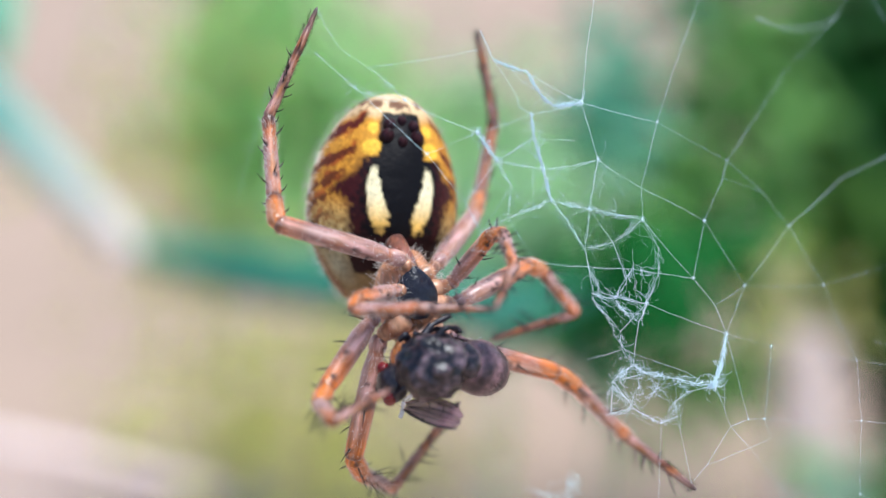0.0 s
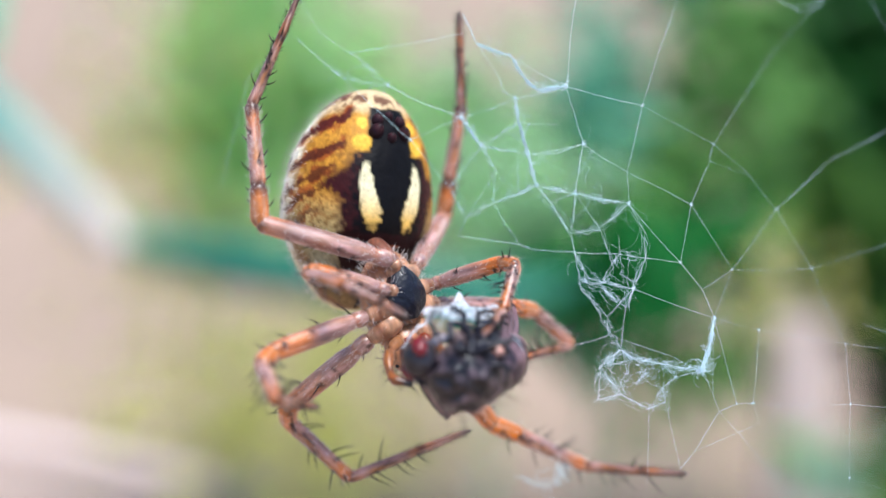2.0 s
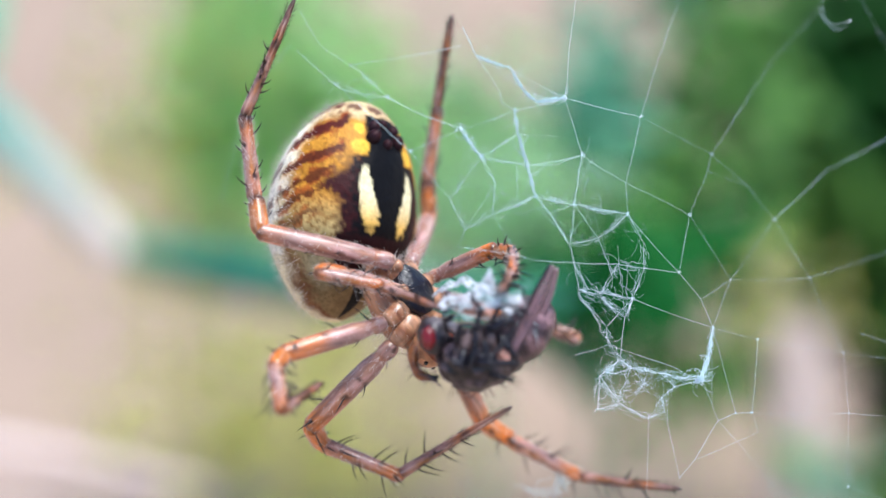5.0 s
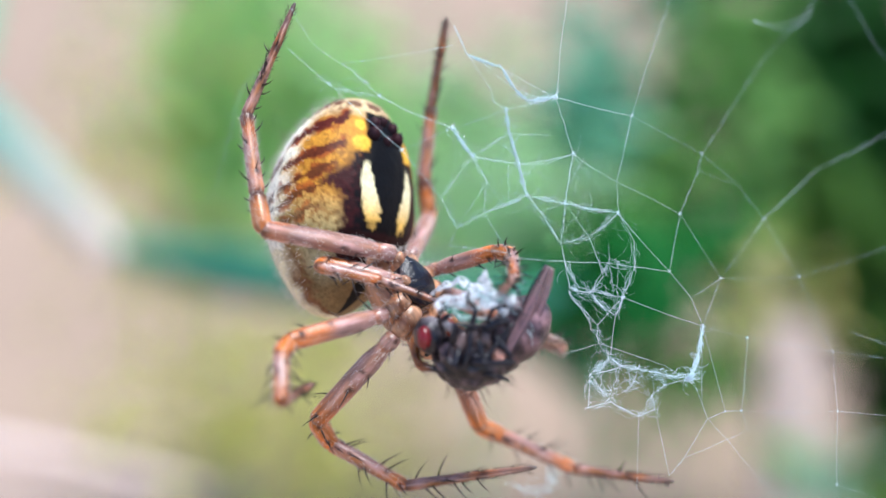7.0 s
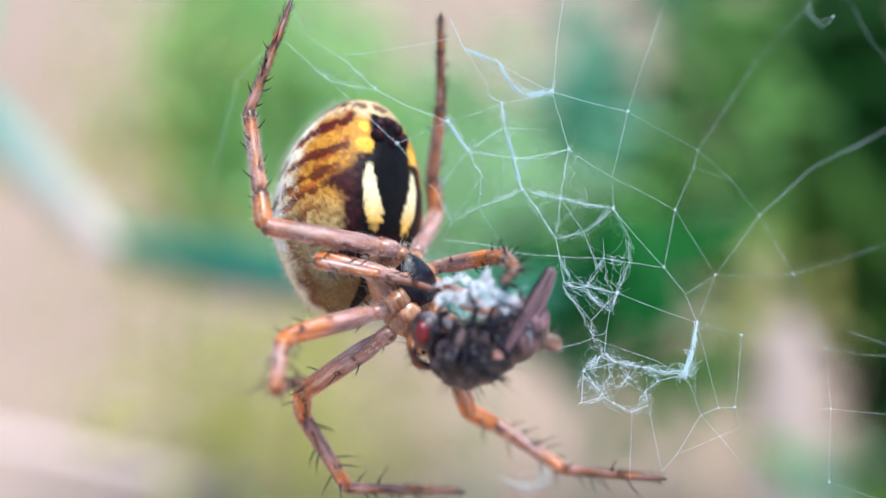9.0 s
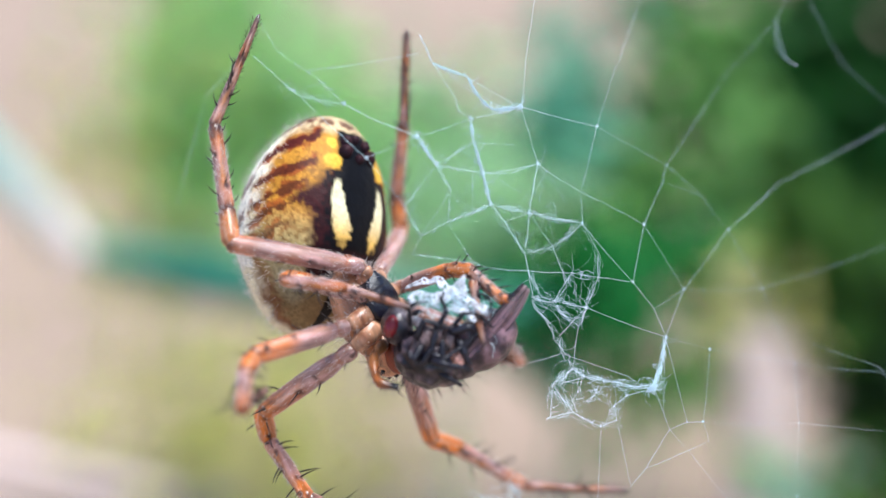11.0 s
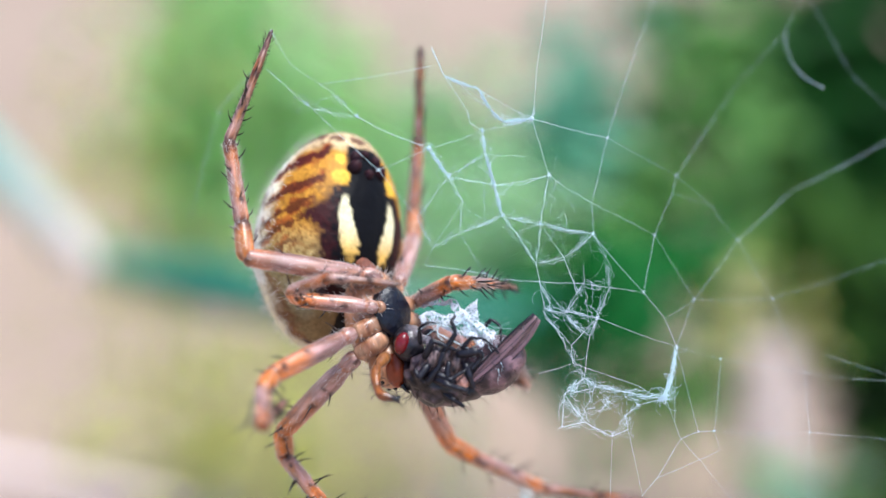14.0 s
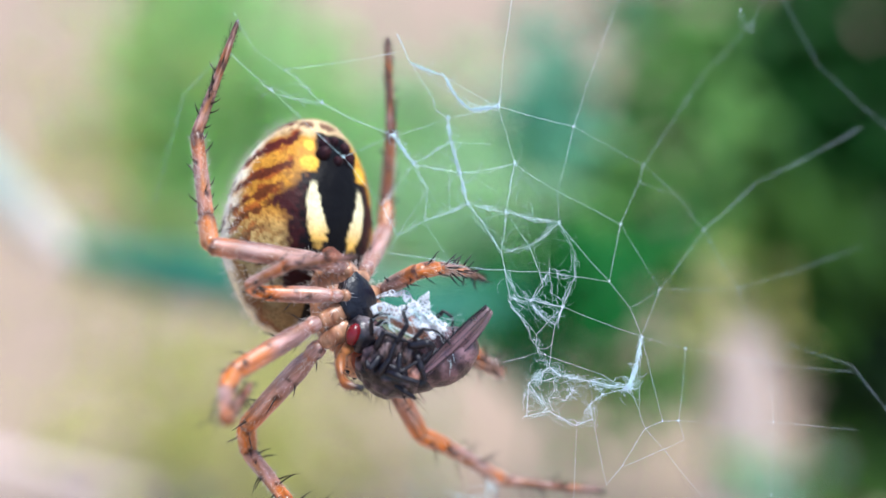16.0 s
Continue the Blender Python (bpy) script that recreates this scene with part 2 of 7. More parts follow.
def plant(name, label, mat, stems, leaves, category, reach, size, n, seed, tall=0.5, stem_mat=None):
    """A plant of stems with leaves strewn about middle points; sizes in millimetres."""
    rng = random.Random(seed)
    thing = tagged(new(name), label, category)
    thing.matrix_basis = BASE
    down_way = BASE.to_3x3().inverted() @ Vector((0, 0, -1))
    st = Shape()
    for x, y, d in stems:
        top = spot(x, y, d)
        high = (BASE @ (top * MM)).z / MM
        foot = top + down_way * (high + 8)
        st.tube(curve([foot, foot.lerp(top, 0.5) + Vector((rng.uniform(-9, 9), rng.uniform(-9, 9), 0)), top], 6), [0.9 - 0.04 * i for i in range(13)], n=8)
    st.make("stem", stem_mat or mat, thing)
    lf = Shape()
    for x, y, d in leaves:
        c = spot(x, y, d)
        for _ in range(n):
            p = c + Vector((rng.gauss(0, reach[0]), rng.gauss(0, reach[1]), rng.gauss(0, reach[2])))
            way = Vector((rng.gauss(0, 1), rng.gauss(0, 0.6), rng.gauss(tall, 1))).normalized()
            ln = size * rng.uniform(0.6, 1.3)
            bend = Vector((rng.uniform(-0.3, 0.3), rng.uniform(-0.3, 0.3), -0.35))
            path = [p + way * ln * t + bend * ln * t * t for t in (0, 0.2, 0.4, 0.6, 0.8, 1)]
            w = ln * rng.uniform(0.12, 0.22)
            lf.blade(path, [w * 0.25, w * 0.8, w, w * 0.85, w * 0.5, 0.05], (rng.gauss(0, 1), rng.gauss(0, 0.3), rng.gauss(0, 0.6)))
    tagged(lf.make("foliage", mat, thing), kind="stuff")
    return thing


def big_blade(name, label, mat, points, width, category, fold=0.25):
    """One long leaf or stalk, rooted in the ground or on its plant."""
    path = curve([spot(*p) for p in points], 8)
    n = len(path) - 1
    s = Shape()
    widths = [width * (0.35 + 0.65 * math.sin(math.pi * min(0.12 + 0.83 * i / n, 1))) for i in range(n + 1)]
    s.blade(path, widths, (0.1, 0.35, 1), fold=fold)
    ob = tagged(s.make(name, mat), label, category)
    ob.matrix_basis = BASE
    rib = Shape()
    rib.tube(path, [w * 0.1 + 0.05 for w in widths], n=6)
    rib.make("midrib", mat, ob)
    return ob


def stalk(name, label, mat, points, radius, category, tints=((1, 1, 1), (1, 1, 1)), taper=0.3):
    s = Shape()
    path = curve([spot(*p) for p in points], 8)
    n = len(path)
    s.tube(path, [radius * (1 - taper * i / n) for i in range(n)], [mixc(*tints, (i / n - 0.3) * 2.2) for i in range(n)], n=10)
    ob = tagged(s.make(name, mat), label, category)
    ob.matrix_basis = BASE
    return ob


SOFT = (8, 10, 8)


def deep(d, *places):
    """Middle points of foliage, all d millimetres from the lens."""
    return [(x, y, d) for x, y in places]


plant("grass_tuft", "blurred light green grass tuft behind the web", light_leaf, [(-240, 150, 330), (-130, 150, 320)],
      deep(330, (-235, 245), (-232, 170), (-222, 100), (-220, 40), (-185, 220), (-185, 140), (-185, 60), (-140, 200), (-140, 110), (-130, 40), (-90, 160), (-80, 80), (-170, 270), (-40, 110)), "grass", (10, 12, 10), 15, 45, 3, 1.0)
plant("grass_tuft", "blurred pale green grass behind the torn web", pale_leaf, [(60, 60, 330)],
      deep(330, (60, 130), (60, 60), (105, 100), (110, 40), (30, 30), (20, 90), (0, 150), (140, 60), (80, 10), (95, 70), (50, 0)), "grass", (10, 12, 10), 12, 40, 33, 1.0)
plant("grass_tuft", "sparse pale olive grass over the soil", olive_leaf, [(-290, 100, 325)],
      deep(325, (-292, 240), (-300, 160), (-285, 90), (-300, 30), (-270, 130), (-275, 30), (-250, 200), (-330, 90)), "grass", (14, 14, 13), 9, 34, 63, 1.0)
plant("grass_tuft", "pale green grass tips before the shrub", pale_leaf, [(90, 30, 268)],
      deep(268, (60, 60), (98, 62), (135, 55), (100, 22), (60, 18), (135, 18), (75, -12), (110, -10)), "grass", (7, 9, 6), 13, 18, 71, 0.6)
plant("grass_tuft", "blurred yellow-green grass near the soil", olive_leaf, [(-200, -190, 300)],
      deep(310, (-205, -115), (-165, -110), (-235, -190), (-195, -190), (-150, -180), (-225, -265), (-175, -265), (-130, -250), (-105, -140), (-270, -130), (-285, -205), (-110, -200), (-70, -150), (-60, -230), (-90, -275), (-30, -180)), "grass", (13, 12, 11), 11, 20, 5, 0.6)
plant("shrub", "dark green shrub, shade painted into its dense leaves", dark_leaf, [(450, 180, 300), (540, 120, 300)],
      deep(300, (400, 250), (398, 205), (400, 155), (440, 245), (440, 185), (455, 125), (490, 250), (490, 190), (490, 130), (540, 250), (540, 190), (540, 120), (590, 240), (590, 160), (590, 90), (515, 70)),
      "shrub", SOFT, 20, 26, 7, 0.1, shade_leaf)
plant("shrub", "blackish green shrub, deep shade painted into its leaves", deep_shade_leaf, [(560, -20, 300)],
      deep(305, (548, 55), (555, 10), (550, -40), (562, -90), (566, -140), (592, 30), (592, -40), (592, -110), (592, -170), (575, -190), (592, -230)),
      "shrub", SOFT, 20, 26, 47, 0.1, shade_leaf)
plant("shrub", "rich green shrub behind the web, shade painted into its leaves", rich_leaf, [(200, -60, 262)],
      deep(262, (175, -20), (210, -25), (250, -32), (200, -58), (240, -58), (278, -20), (228, -5), (180, -48)), "shrub", (6, 9, 5), 15, 20, 37, 0.3, shade_leaf)
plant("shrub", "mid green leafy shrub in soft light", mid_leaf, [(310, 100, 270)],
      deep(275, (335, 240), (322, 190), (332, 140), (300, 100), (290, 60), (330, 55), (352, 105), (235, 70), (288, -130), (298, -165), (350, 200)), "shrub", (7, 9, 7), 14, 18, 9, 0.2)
plant("shrub", "deep green leafy shrub, half shade painted into its leaves", shade_leaf, [(430, 60, 285)],
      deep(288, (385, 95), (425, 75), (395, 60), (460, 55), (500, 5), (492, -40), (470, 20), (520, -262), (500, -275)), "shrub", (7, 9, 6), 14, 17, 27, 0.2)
plant("shrub", "blue-green leafy sprig at the back", teal_leaf, [(189, 135, 275)],
      deep(280, (182, 235), (192, 195), (202, 155), (185, 120), (160, 108), (200, 115), (205, 80), (115, -48), (135, -58), (150, -62), (95, -60)), "shrub", (5, 8, 6), 13, 16, 19, 0.2)
plant("shrub", "olive green sprig of small leaves", olive_leaf, [(380, -50, 260)],
      deep(262, (372, -35), (368, -75), (395, -60)), "shrub", (5, 8, 6), 12, 8, 13, 0.2)
plant("grass_tuft", "pale mint green tuft low by the stalk", mint_leaf, [(436, -262, 270)],
      deep(272, (425, -268), (448, -250), (452, -285)), "grass", (6, 8, 5), 7, 14, 23, 0.5)
for lift, start, wide, back in ((14, -330, 2.4, 8), (7, -350, 3.2, 0), (-1, -340, 3.4, 14), (-9, -315, 3.2, 4), (-17, -285, 2.4, 20), (22, -250, 1.8, 12)):
    tagged(big_blade("long_leaf", "long blue-green leaf lying across with others", band_leaf, [(start, -6 + lift, 235 + back), (-240, -24 + lift, 235 + back), (-130, -40 + lift * 1.1, 232 + back), (0, -60 + lift * 1.2, 230 + back), (110 + 3 * lift, -82 + lift * 1.5, 230 + back)], wide, "leaf"), group="leaves lying across")
stalk("plant_stem", "arching stem, mint green fading to dry straw", two_tone_stem, [(-640, 275, 180), (-545, 195, 185), (-478, 128, 190), (-415, 62, 193), (-372, 15, 196), (-356, -6, 197)], 4.0, "stem", (lin(132, 196, 178), lin(236, 222, 212)))
big_blade("long_leaf", "blue-green leaf at the back", teal_leaf, [(-535, 330, 220), (-502, 270, 215), (-500, 205, 210)], 4.6, "leaf")
stalk("dry_stalk", "upright pale pinkish dry stalk by the shrub", straw, [(398, -95, 290), (404, -180, 292), (400, -330, 295)], 9.0, "stalk")
stalk("dry_stalk", "pale pinkish dry stalk above the soil", straw, [(-640, -205, 210), (-480, -222, 205), (-250, -268, 205)], 3.4, "stalk", taper=0.85)
stalk("dry_stalk", "pale pinkish dry stalk above the soil", straw, [(-640, -270, 230), (-450, -275, 225), (-300, -300, 220)], 2.2, "stalk", taper=0.7)


# ---- spider ----
TAN, PINK, ORANGE, BROWN, BLACK = lin(158, 104, 56), lin(194, 150, 142), lin(232, 124, 0), lin(54, 20, 8), lin(24, 18, 18)
spider = tagged(new("spider"), "orb-weaving spider with yellow and black patterned abdomen eating a fly", "spider")
spider.matrix_basis = placed(-0.8, -0.6, -1.3)


def abdomen_tint():
    """The pattern of the abdomen, with leg shadow painted in low down, by height z (mm) and by degrees g from the
    belly's middle line.
    """
    gold, cream, pale = lin(198, 138, 46), lin(240, 228, 192), lin(182, 168, 118)
    dark, purple, stripe, umber = lin(9, 7, 9), lin(58, 19, 20), lin(250, 236, 188), lin(82, 28, 18)
    # rows of dark streaks that climb towards the belly: height at 90 degrees, from, to, half width, strength, breaks
    bands = [(1.76, 42, 100, 0.22, 1.0, 0.8), (0.84, 44, 100, 0.17, 0.95, 1.1), (0.18, 50, 98, 0.16, 0.9, 1.6), (-0.32, 52, 100, 0.14, 0.85, 1.8), (-0.95, 58, 96, 0.13, 0.7, 2.0), (2.72, 58, 120, 0.12, 0.8, 1.2), (1.2, 100, 135, 0.2, 0.8, 0.9), (0.2, 104, 135, 0.2, 0.8, 0.9)]

    def soft(x, edge=0.2):
        return min(max(0.5 + x / edge, 0), 1)

    def tint(p):
        z, g = p.z, math.degrees(math.atan2(abs(p.x), -p.y))
        k = Vector((p.x, p.y, p.z))
        w1, w2 = noise.noise(k * 2.2), noise.noise(k * 7 + Vector((9, 0, 0)))
        w3 = noise.noise(k * 18)
        z += 0.07 * w1 + 0.05 * w2
        g += 3.0 * w1 + 2.2 * w2
        c = mixc(gold, pale, soft(-(z + 0.5 - (g - 60) * 0.004), 1.4))
        # brown lower end, darkened to stand for the shadow of the legs
        c = mixc(c, lin(118, 86, 52), 0.75 * soft(-(z + 1.5), 0.9))
        c = mixc(c, lin(126, 70, 44), 0.6 * soft(-(z + 1.0) + 0.6 * w1, 0.8) * soft((g - 84) / 14 + 0.8 * w2, 1.0))
        c = mixc(c, lin(170, 166, 136), 0.8 * soft(0.4 - math.hypot((z + 2.0) / 1.0, (g - 62) / 34), 0.6))
        c = mixc(c, cream, soft((g - 88) / 18 + (z - 0.6) * 0.3 + w1 * 0.5, 1.2))
        c = mixc(c, cream, 0.5 * soft((z - 2.6) / 0.4 + 0.3 * w1, 1.0))
        c = mixc(c, mixc(umber, gold, 0.3), 0.55 * soft(w2 + 0.25 * w3 - 0.12, 0.35) * soft((g - 45) / 8) * soft((z + 1.6) / 0.6))
        streak = math.cos(2 * math.pi * (z + 0.0165 * (g - 90) - 1.3) / 0.92)
        c = mixc(c, lin(250, 242, 222), 0.85 * soft(streak - 0.1 + 0.5 * w2, 0.9) * soft((g - 90) / 12, 1.0) * soft((z + 0.7) / 0.8))
        c = mixc(c, lin(250, 244, 228), 0.85 * soft((g - 100) / 8 + 0.5 * w1, 1.0) * soft((z + 1.6) / 0.6))
        for zr, lo, hi, half, strong, breaks in bands:
            d = abs(z - zr - (90 - g) * 0.0165) / half
            s_ = soft(1.05 - d + breaks * noise.noise(Vector((g * 0.13, z * 2.2, zr * 7))) + 0.35 * w3, 0.5) * soft((g - lo) / 5, 1.0) * soft((hi - g) / 8, 1.0)
            c = mixc(c, mixc(umber, lin(156, 78, 30), soft(d - 0.8, 0.5)), strong * s_)
        c = mixc(c, lin(64, 38, 26), 0.28 * soft(w3 - 0.32, 0.2) * soft((0.4 - z) / 0.6) * soft((g - 40) / 8))
        side = 45 + 14 * math.exp(-((z - 0.35) / 0.3) ** 2) + 7 * w2 - 6 * soft(z - 0.9, 0.6)
        c = mixc(c, mixc(purple, dark, soft((34 - g) / 14 + w2, 1.0)), soft((side - g) / 16, 0.8) * soft((1.35 - z) / 0.5) * soft((z + 1.85) / 0.4))
        c = mixc(c, umber, 0.85 * soft(0.13 - abs(z - 3.02) + 0.12 * w2, 0.12) * soft(0.25 + noise.noise(Vector((g * 0.07, 3, 5))), 0.4))
        belly = 12 + 9 * soft((z - 1.15) / 0.8, 1.0)
        c = mixc(c, dark, soft((belly + 3 - g) / 6, 0.6) * soft((2.75 - z) / 0.3))
        c = mixc(c, mixc(purple, dark, 0.6), soft((-1.05 - z) / 0.4) * soft((z + 2.2) / 0.5) * soft((46 - g) / 10))
        g, z = g - 2.4 * w1 - 1.2 * w2, z - 0.05 * w1
        mid = 24.5 - 7.5 * soft((-z - 0.1) / 0.9, 1.2)
        wide = 6.3 + 1.6 * soft((-z + 0.1) / 0.8, 1.0)
        wide *= 1 - 0.22 * soft((z - 0.25) / 0.6, 1.0)
        e = ((abs(g - mid) / wide) ** 3 + (abs(z - 0.08) / 0.95) ** 3) ** (1 / 3)
        c = mixc(c, mixc(stripe, lin(222, 176, 88), soft(-z - 0.2, 0.9)), soft((1 - e) + 0.2 * w2, 0.25))
        for sz, sg, r in ((1.64, 30, 0.25), (2.24, 31, 0.17)):
            d = math.hypot((z - sz) / r, (g - sg) / (r * 36))
            c = mixc(c, lin(236, 184, 62), soft(1 - d + 0.2 * w2, 0.35))
        return mixc(c, (0, 0, 0), 0.12 * soft(w3, 0.8))
    return tint


ABD_X, ABD_BACK, ABD_BELLY, ABD_Z = 2.37, 2.45, 2.05, 3.42


def abdomen_point(a, b):
    """a from the rear end to the front, b round the axis from the belly."""
    q = Vector((math.sin(a) * math.sin(b), -math.sin(a) * math.cos(b), math.cos(a)))
    swell = 1 - 0.05 * q.z - 0.05 * q.z * q.z - 0.3 * max(0, -q.z - 0.25) ** 1.2
    y = q.y * swell
    p = Vector((q.x * ABD_X * swell, y * (ABD_BACK if y > 0 else ABD_BELLY), q.z * ABD_Z))
    p.y += -0.32 * max(0, q.z) ** 2 + 0.35 * min(0, q.z) ** 2
    return p + q * (0.03 * noise.noise(p * 0.9) + 0.012 * noise.noise(p * 3.5))


def build_abdomen():
    s, tint = Shape(), abdomen_tint()
    nu, nv = 170, 220
    rows = [[abdomen_point(math.pi * min(max(i / nu, 0.003), 0.997), 2 * math.pi * j / nv) for j in range(nv)] for i in range(nu + 1)]
    s.grid(rows, True, [[tint(p) for p in r] for r in rows])
    s.f.append(tuple(range(nv - 1, -1, -1)))
    s.f.append(tuple(range(nu * nv, nu * nv + nv)))
    ob = s.make("abdomen", abdomen_skin, spider, "oval abdomen, gold and brown with a black belly band and two cream stripes")
    for x, z, tilt, ln, r in ((-0.24, 2.0, -8, 0.34, 0.22), (0.24, 2.0, 8, 0.34, 0.22), (-0.22, 2.35, -12, 0.26, 0.19), (0.22, 2.35, 12, 0.26, 0.19), (0, 1.85, 0, 0.22, 0.16), (0, 2.5, 0, 0.2, 0.15)):
        b = math.atan2(x, 1)
        p = abdomen_point(math.acos(min(z / ABD_Z, 1)), b * 1.1)
        way = Vector((-x * 0.5, -0.55, 0.9 if z > 2.2 else 0.5)).normalized()
        sp = Shape()
        sp.tube([p - way * 0.25, p + way * ln * 0.2, p + way * ln * 0.6, p + way * ln * 0.85], [r * 1.1, r * 0.95, r * 0.6, r * 0.2],
                [lin(20, 11, 15), lin(36, 18, 24), lin(58, 30, 34), lin(30, 16, 18)], n=12)
        sp.make("spinneret", abdomen_skin, ob, "dark brown cone-shaped spinneret")
    plate = Shape()
    plate.tube(curve([(-0.62, abdomen_point(2.02, -0.3).y - 0.02, -1.35), (0, abdomen_point(2.02, 0).y - 0.05, -1.42), (0.62, abdomen_point(2.02, 0.3).y - 0.02, -1.35)], 6), [0.03 + 0.05 * math.sin(math.pi * i / 12) for i in range(13)], lin(92, 48, 32), n=8)
    plate.make("belly_fold", abdomen_skin, ob, "brown fold across the belly")
    rng = random.Random(11)

    def root():
        a, b = math.acos(rng.uniform(-0.98, 0.98)), rng.uniform(1.3, 2 * math.pi - 1.3)
        p = abdomen_point(a, b)
        return p, Vector((p.x / ABD_X ** 2, p.y / 4, p.z / ABD_Z ** 2)).normalized()
    tagged(hairs(rng, 1700, root, 0.3, 0.0042, 0.4).make("down", down, ob, "fine pale hairs"), kind="stuff")
    return ob


abdomen = build_abdomen()


feelers = []


def build_front():
    """The fore body with breastplate, jaws, eyes, hips and feelers."""
    s = Shape()

    def shade(q):
        return mixc(lin(205, 150, 108), lin(150, 96, 62), 0.5 + 0.5 * noise.noise(q * 3))
    s.blob((0, 0.85, -0.1), (1.0, 0.72, 1.5), shade, rough=0.06, nu=24, nv=32)
    s.blob((0, 0.62, -1.5), (0.66, 0.6, 0.8), shade, rough=0.05, nu=20, nv=24)
    s.tube(curve([(0, 0.3, 0.7), (0, 0.7, 1.2), (0, 1.2, 1.6)], 5), 0.3, lin(120, 70, 50), n=12)
    body = s.make("carapace", skin, spider, "tan brown fore body")
    rng = random.Random(4)

    def root():
        a, b = rng.uniform(0.3, 2.8), rng.uniform(0, 6.28)
        q = Vector((math.sin(a) * math.cos(b), math.sin(a) * math.sin(b), math.cos(a)))
        return Vector((q.x, 0.85 + q.y * 0.72, -0.1 + q.z * 1.5)), q
    tagged(hairs(rng, 420, root, 0.25, 0.008, 0.5).make("down", down, body), kind="stuff")
    st = Shape()

    rows = []
    for i in range(17):
        t = i / 16
        z = 0.8 - 1.55 * t
        w = 0.64 * max(math.sin(math.pi * min(max(t, 0.02), 0.98)) ** 0.55, 0.05) * (0.72 + 0.4 * t)
        rows.append([(w * u, -0.12 - 0.2 * (1 - u * u) * math.sin(math.pi * min(max(t, 0.03), 0.97)) ** 0.5 + 0.02 * noise.noise(Vector((u * 3, t * 5, 1))), z) for u in [k / 7 - 1 for k in range(15)]] + [(w, 0.3, z), (-w, 0.3, z)])
    st.grid(rows, True, [(1, 1, 1)] * 17)
    st.make("breastplate", black_shell, spider, "shiny bluish black breastplate")
    for x in (-0.27, 0.27):
        j = Shape()
        j.blob((x, 0.05, -1.72), (0.27, 0.32, 0.52), lambda q: (1, 1, 1), turn=(12, 0, 0), rough=0.04)
        jaw = j.make("jaw", amber, spider, "glossy amber orange jaw")
        f = Shape()
        f.tube(curve([(x, -0.1, -2.15), (x * 0.8, -0.2, -2.35), (x * 0.3, -0.12, -2.45)], 5), [0.09 - 0.007 * i for i in range(11)], n=8)
        f.make("fang", bead, jaw, "black fang")
    for x, y, z, r in ((-0.12, 0.45, -2.26, 0.075), (0.12, 0.45, -2.26, 0.075), (-0.14, 0.72, -2.24, 0.08), (0.14, 0.72, -2.24, 0.08), (-0.5, 0.5, -2.0, 0.07), (0.5, 0.5, -2.0, 0.07)):
        e = Shape()
        e.blob((x, y, z), (r, r, r), nu=10, nv=12)
        e.make("eye", bead, body, "small black eye")
    for side, foot in ((-1, [(-0.55, 0.0, -1.25), (-1.2, -0.25, -1.5), (-1.62, -0.7, -2.1), (-1.36, -1.15, -2.4)]), (1, [(0.5, 0.0, -1.4), (0.8, 0.1, -1.9), (0.8, 0.15, -2.25), (0.6, 0.1, -2.45)])):
        p = Shape()
        base = Vector(foot[0])
        path = curve([Vector(q) - base for q in foot], 8)
        n = len(path) - 1
        p.tube(path, [0.17 - 0.06 * i / n + 0.02 * math.sin(i * 0.8) for i in range(n + 1)], [mixc(mixc(TAN, BROWN, 0.25), mixc(mixc(ORANGE, BROWN, 0.7), BLACK, max(0, (i / n - 0.68) * 4)), i / n * 1.2) for i in range(n + 1)], n=10)
        palp = p.make("feeler", skin, spider, "bristly orange-brown feeler")
        palp.location = base * MM
        feelers.append(palp)

        def on():
            i = rng.randint(n // 3, n)
            w = Vector([rng.gauss(0, 1) for _ in range(3)]).normalized()
            return path[i] + w * 0.08, w
        tagged(hairs(rng, 46, on, 0.42, 0.016, 0.3).make("bristles", bristle, palp), kind="stuff")


build_front()

# leg: hip in the body's space (mm), segment lengths, thickness, whether it carries dark rings
LEGS = [("hind_left", (-0.19, -0.01, 1.01), (3.95, 1.05, 2.45, 3.5), 1.0, True),
        ("hind_right", (0.97, 0.63, 0.71), (3.5, 1.2, 2.4, 2.9), 1.0, True),
        ("third_left", (-0.58, -0.07, 0.20), (2.25, 0.5, 1.75, 1.95), 0.82, False),
        ("third_right", (1.19, 0.38, 0.06), (2.4, 0.7, 1.5, 1.9), 0.85, False),
        ("second_left", (-1.21, 0.43, -0.38), (3.2, 0.7, 1.45, 2.0), 1.0, False),
        ("second_right", (1.25, 0.48, -0.56), (3.0, 0.95, 1.8, 2.8), 1.0, False),
        ("front_left", (-1.14, 0.62, -1.06), (3.7, 1.1, 2.6, 3.9), 1.08, False),
        ("front_right", (0.80, 0.69, -1.61), (3.9, 1.05, 2.65, 3.35), 1.08, False)]
legs = {}
one_spine = Shape()
one_spine.tube([(0, 0, 0), (0, 0.01, 0.4), (0, 0.05, 0.75), (0, 0.11, 1.0)], [0.027, 0.022, 0.013, 0.002], n=6)
first_spine = one_spine.make("spine", bristle)
spine_mesh = first_spine.data
bpy.data.objects.remove(first_spine)


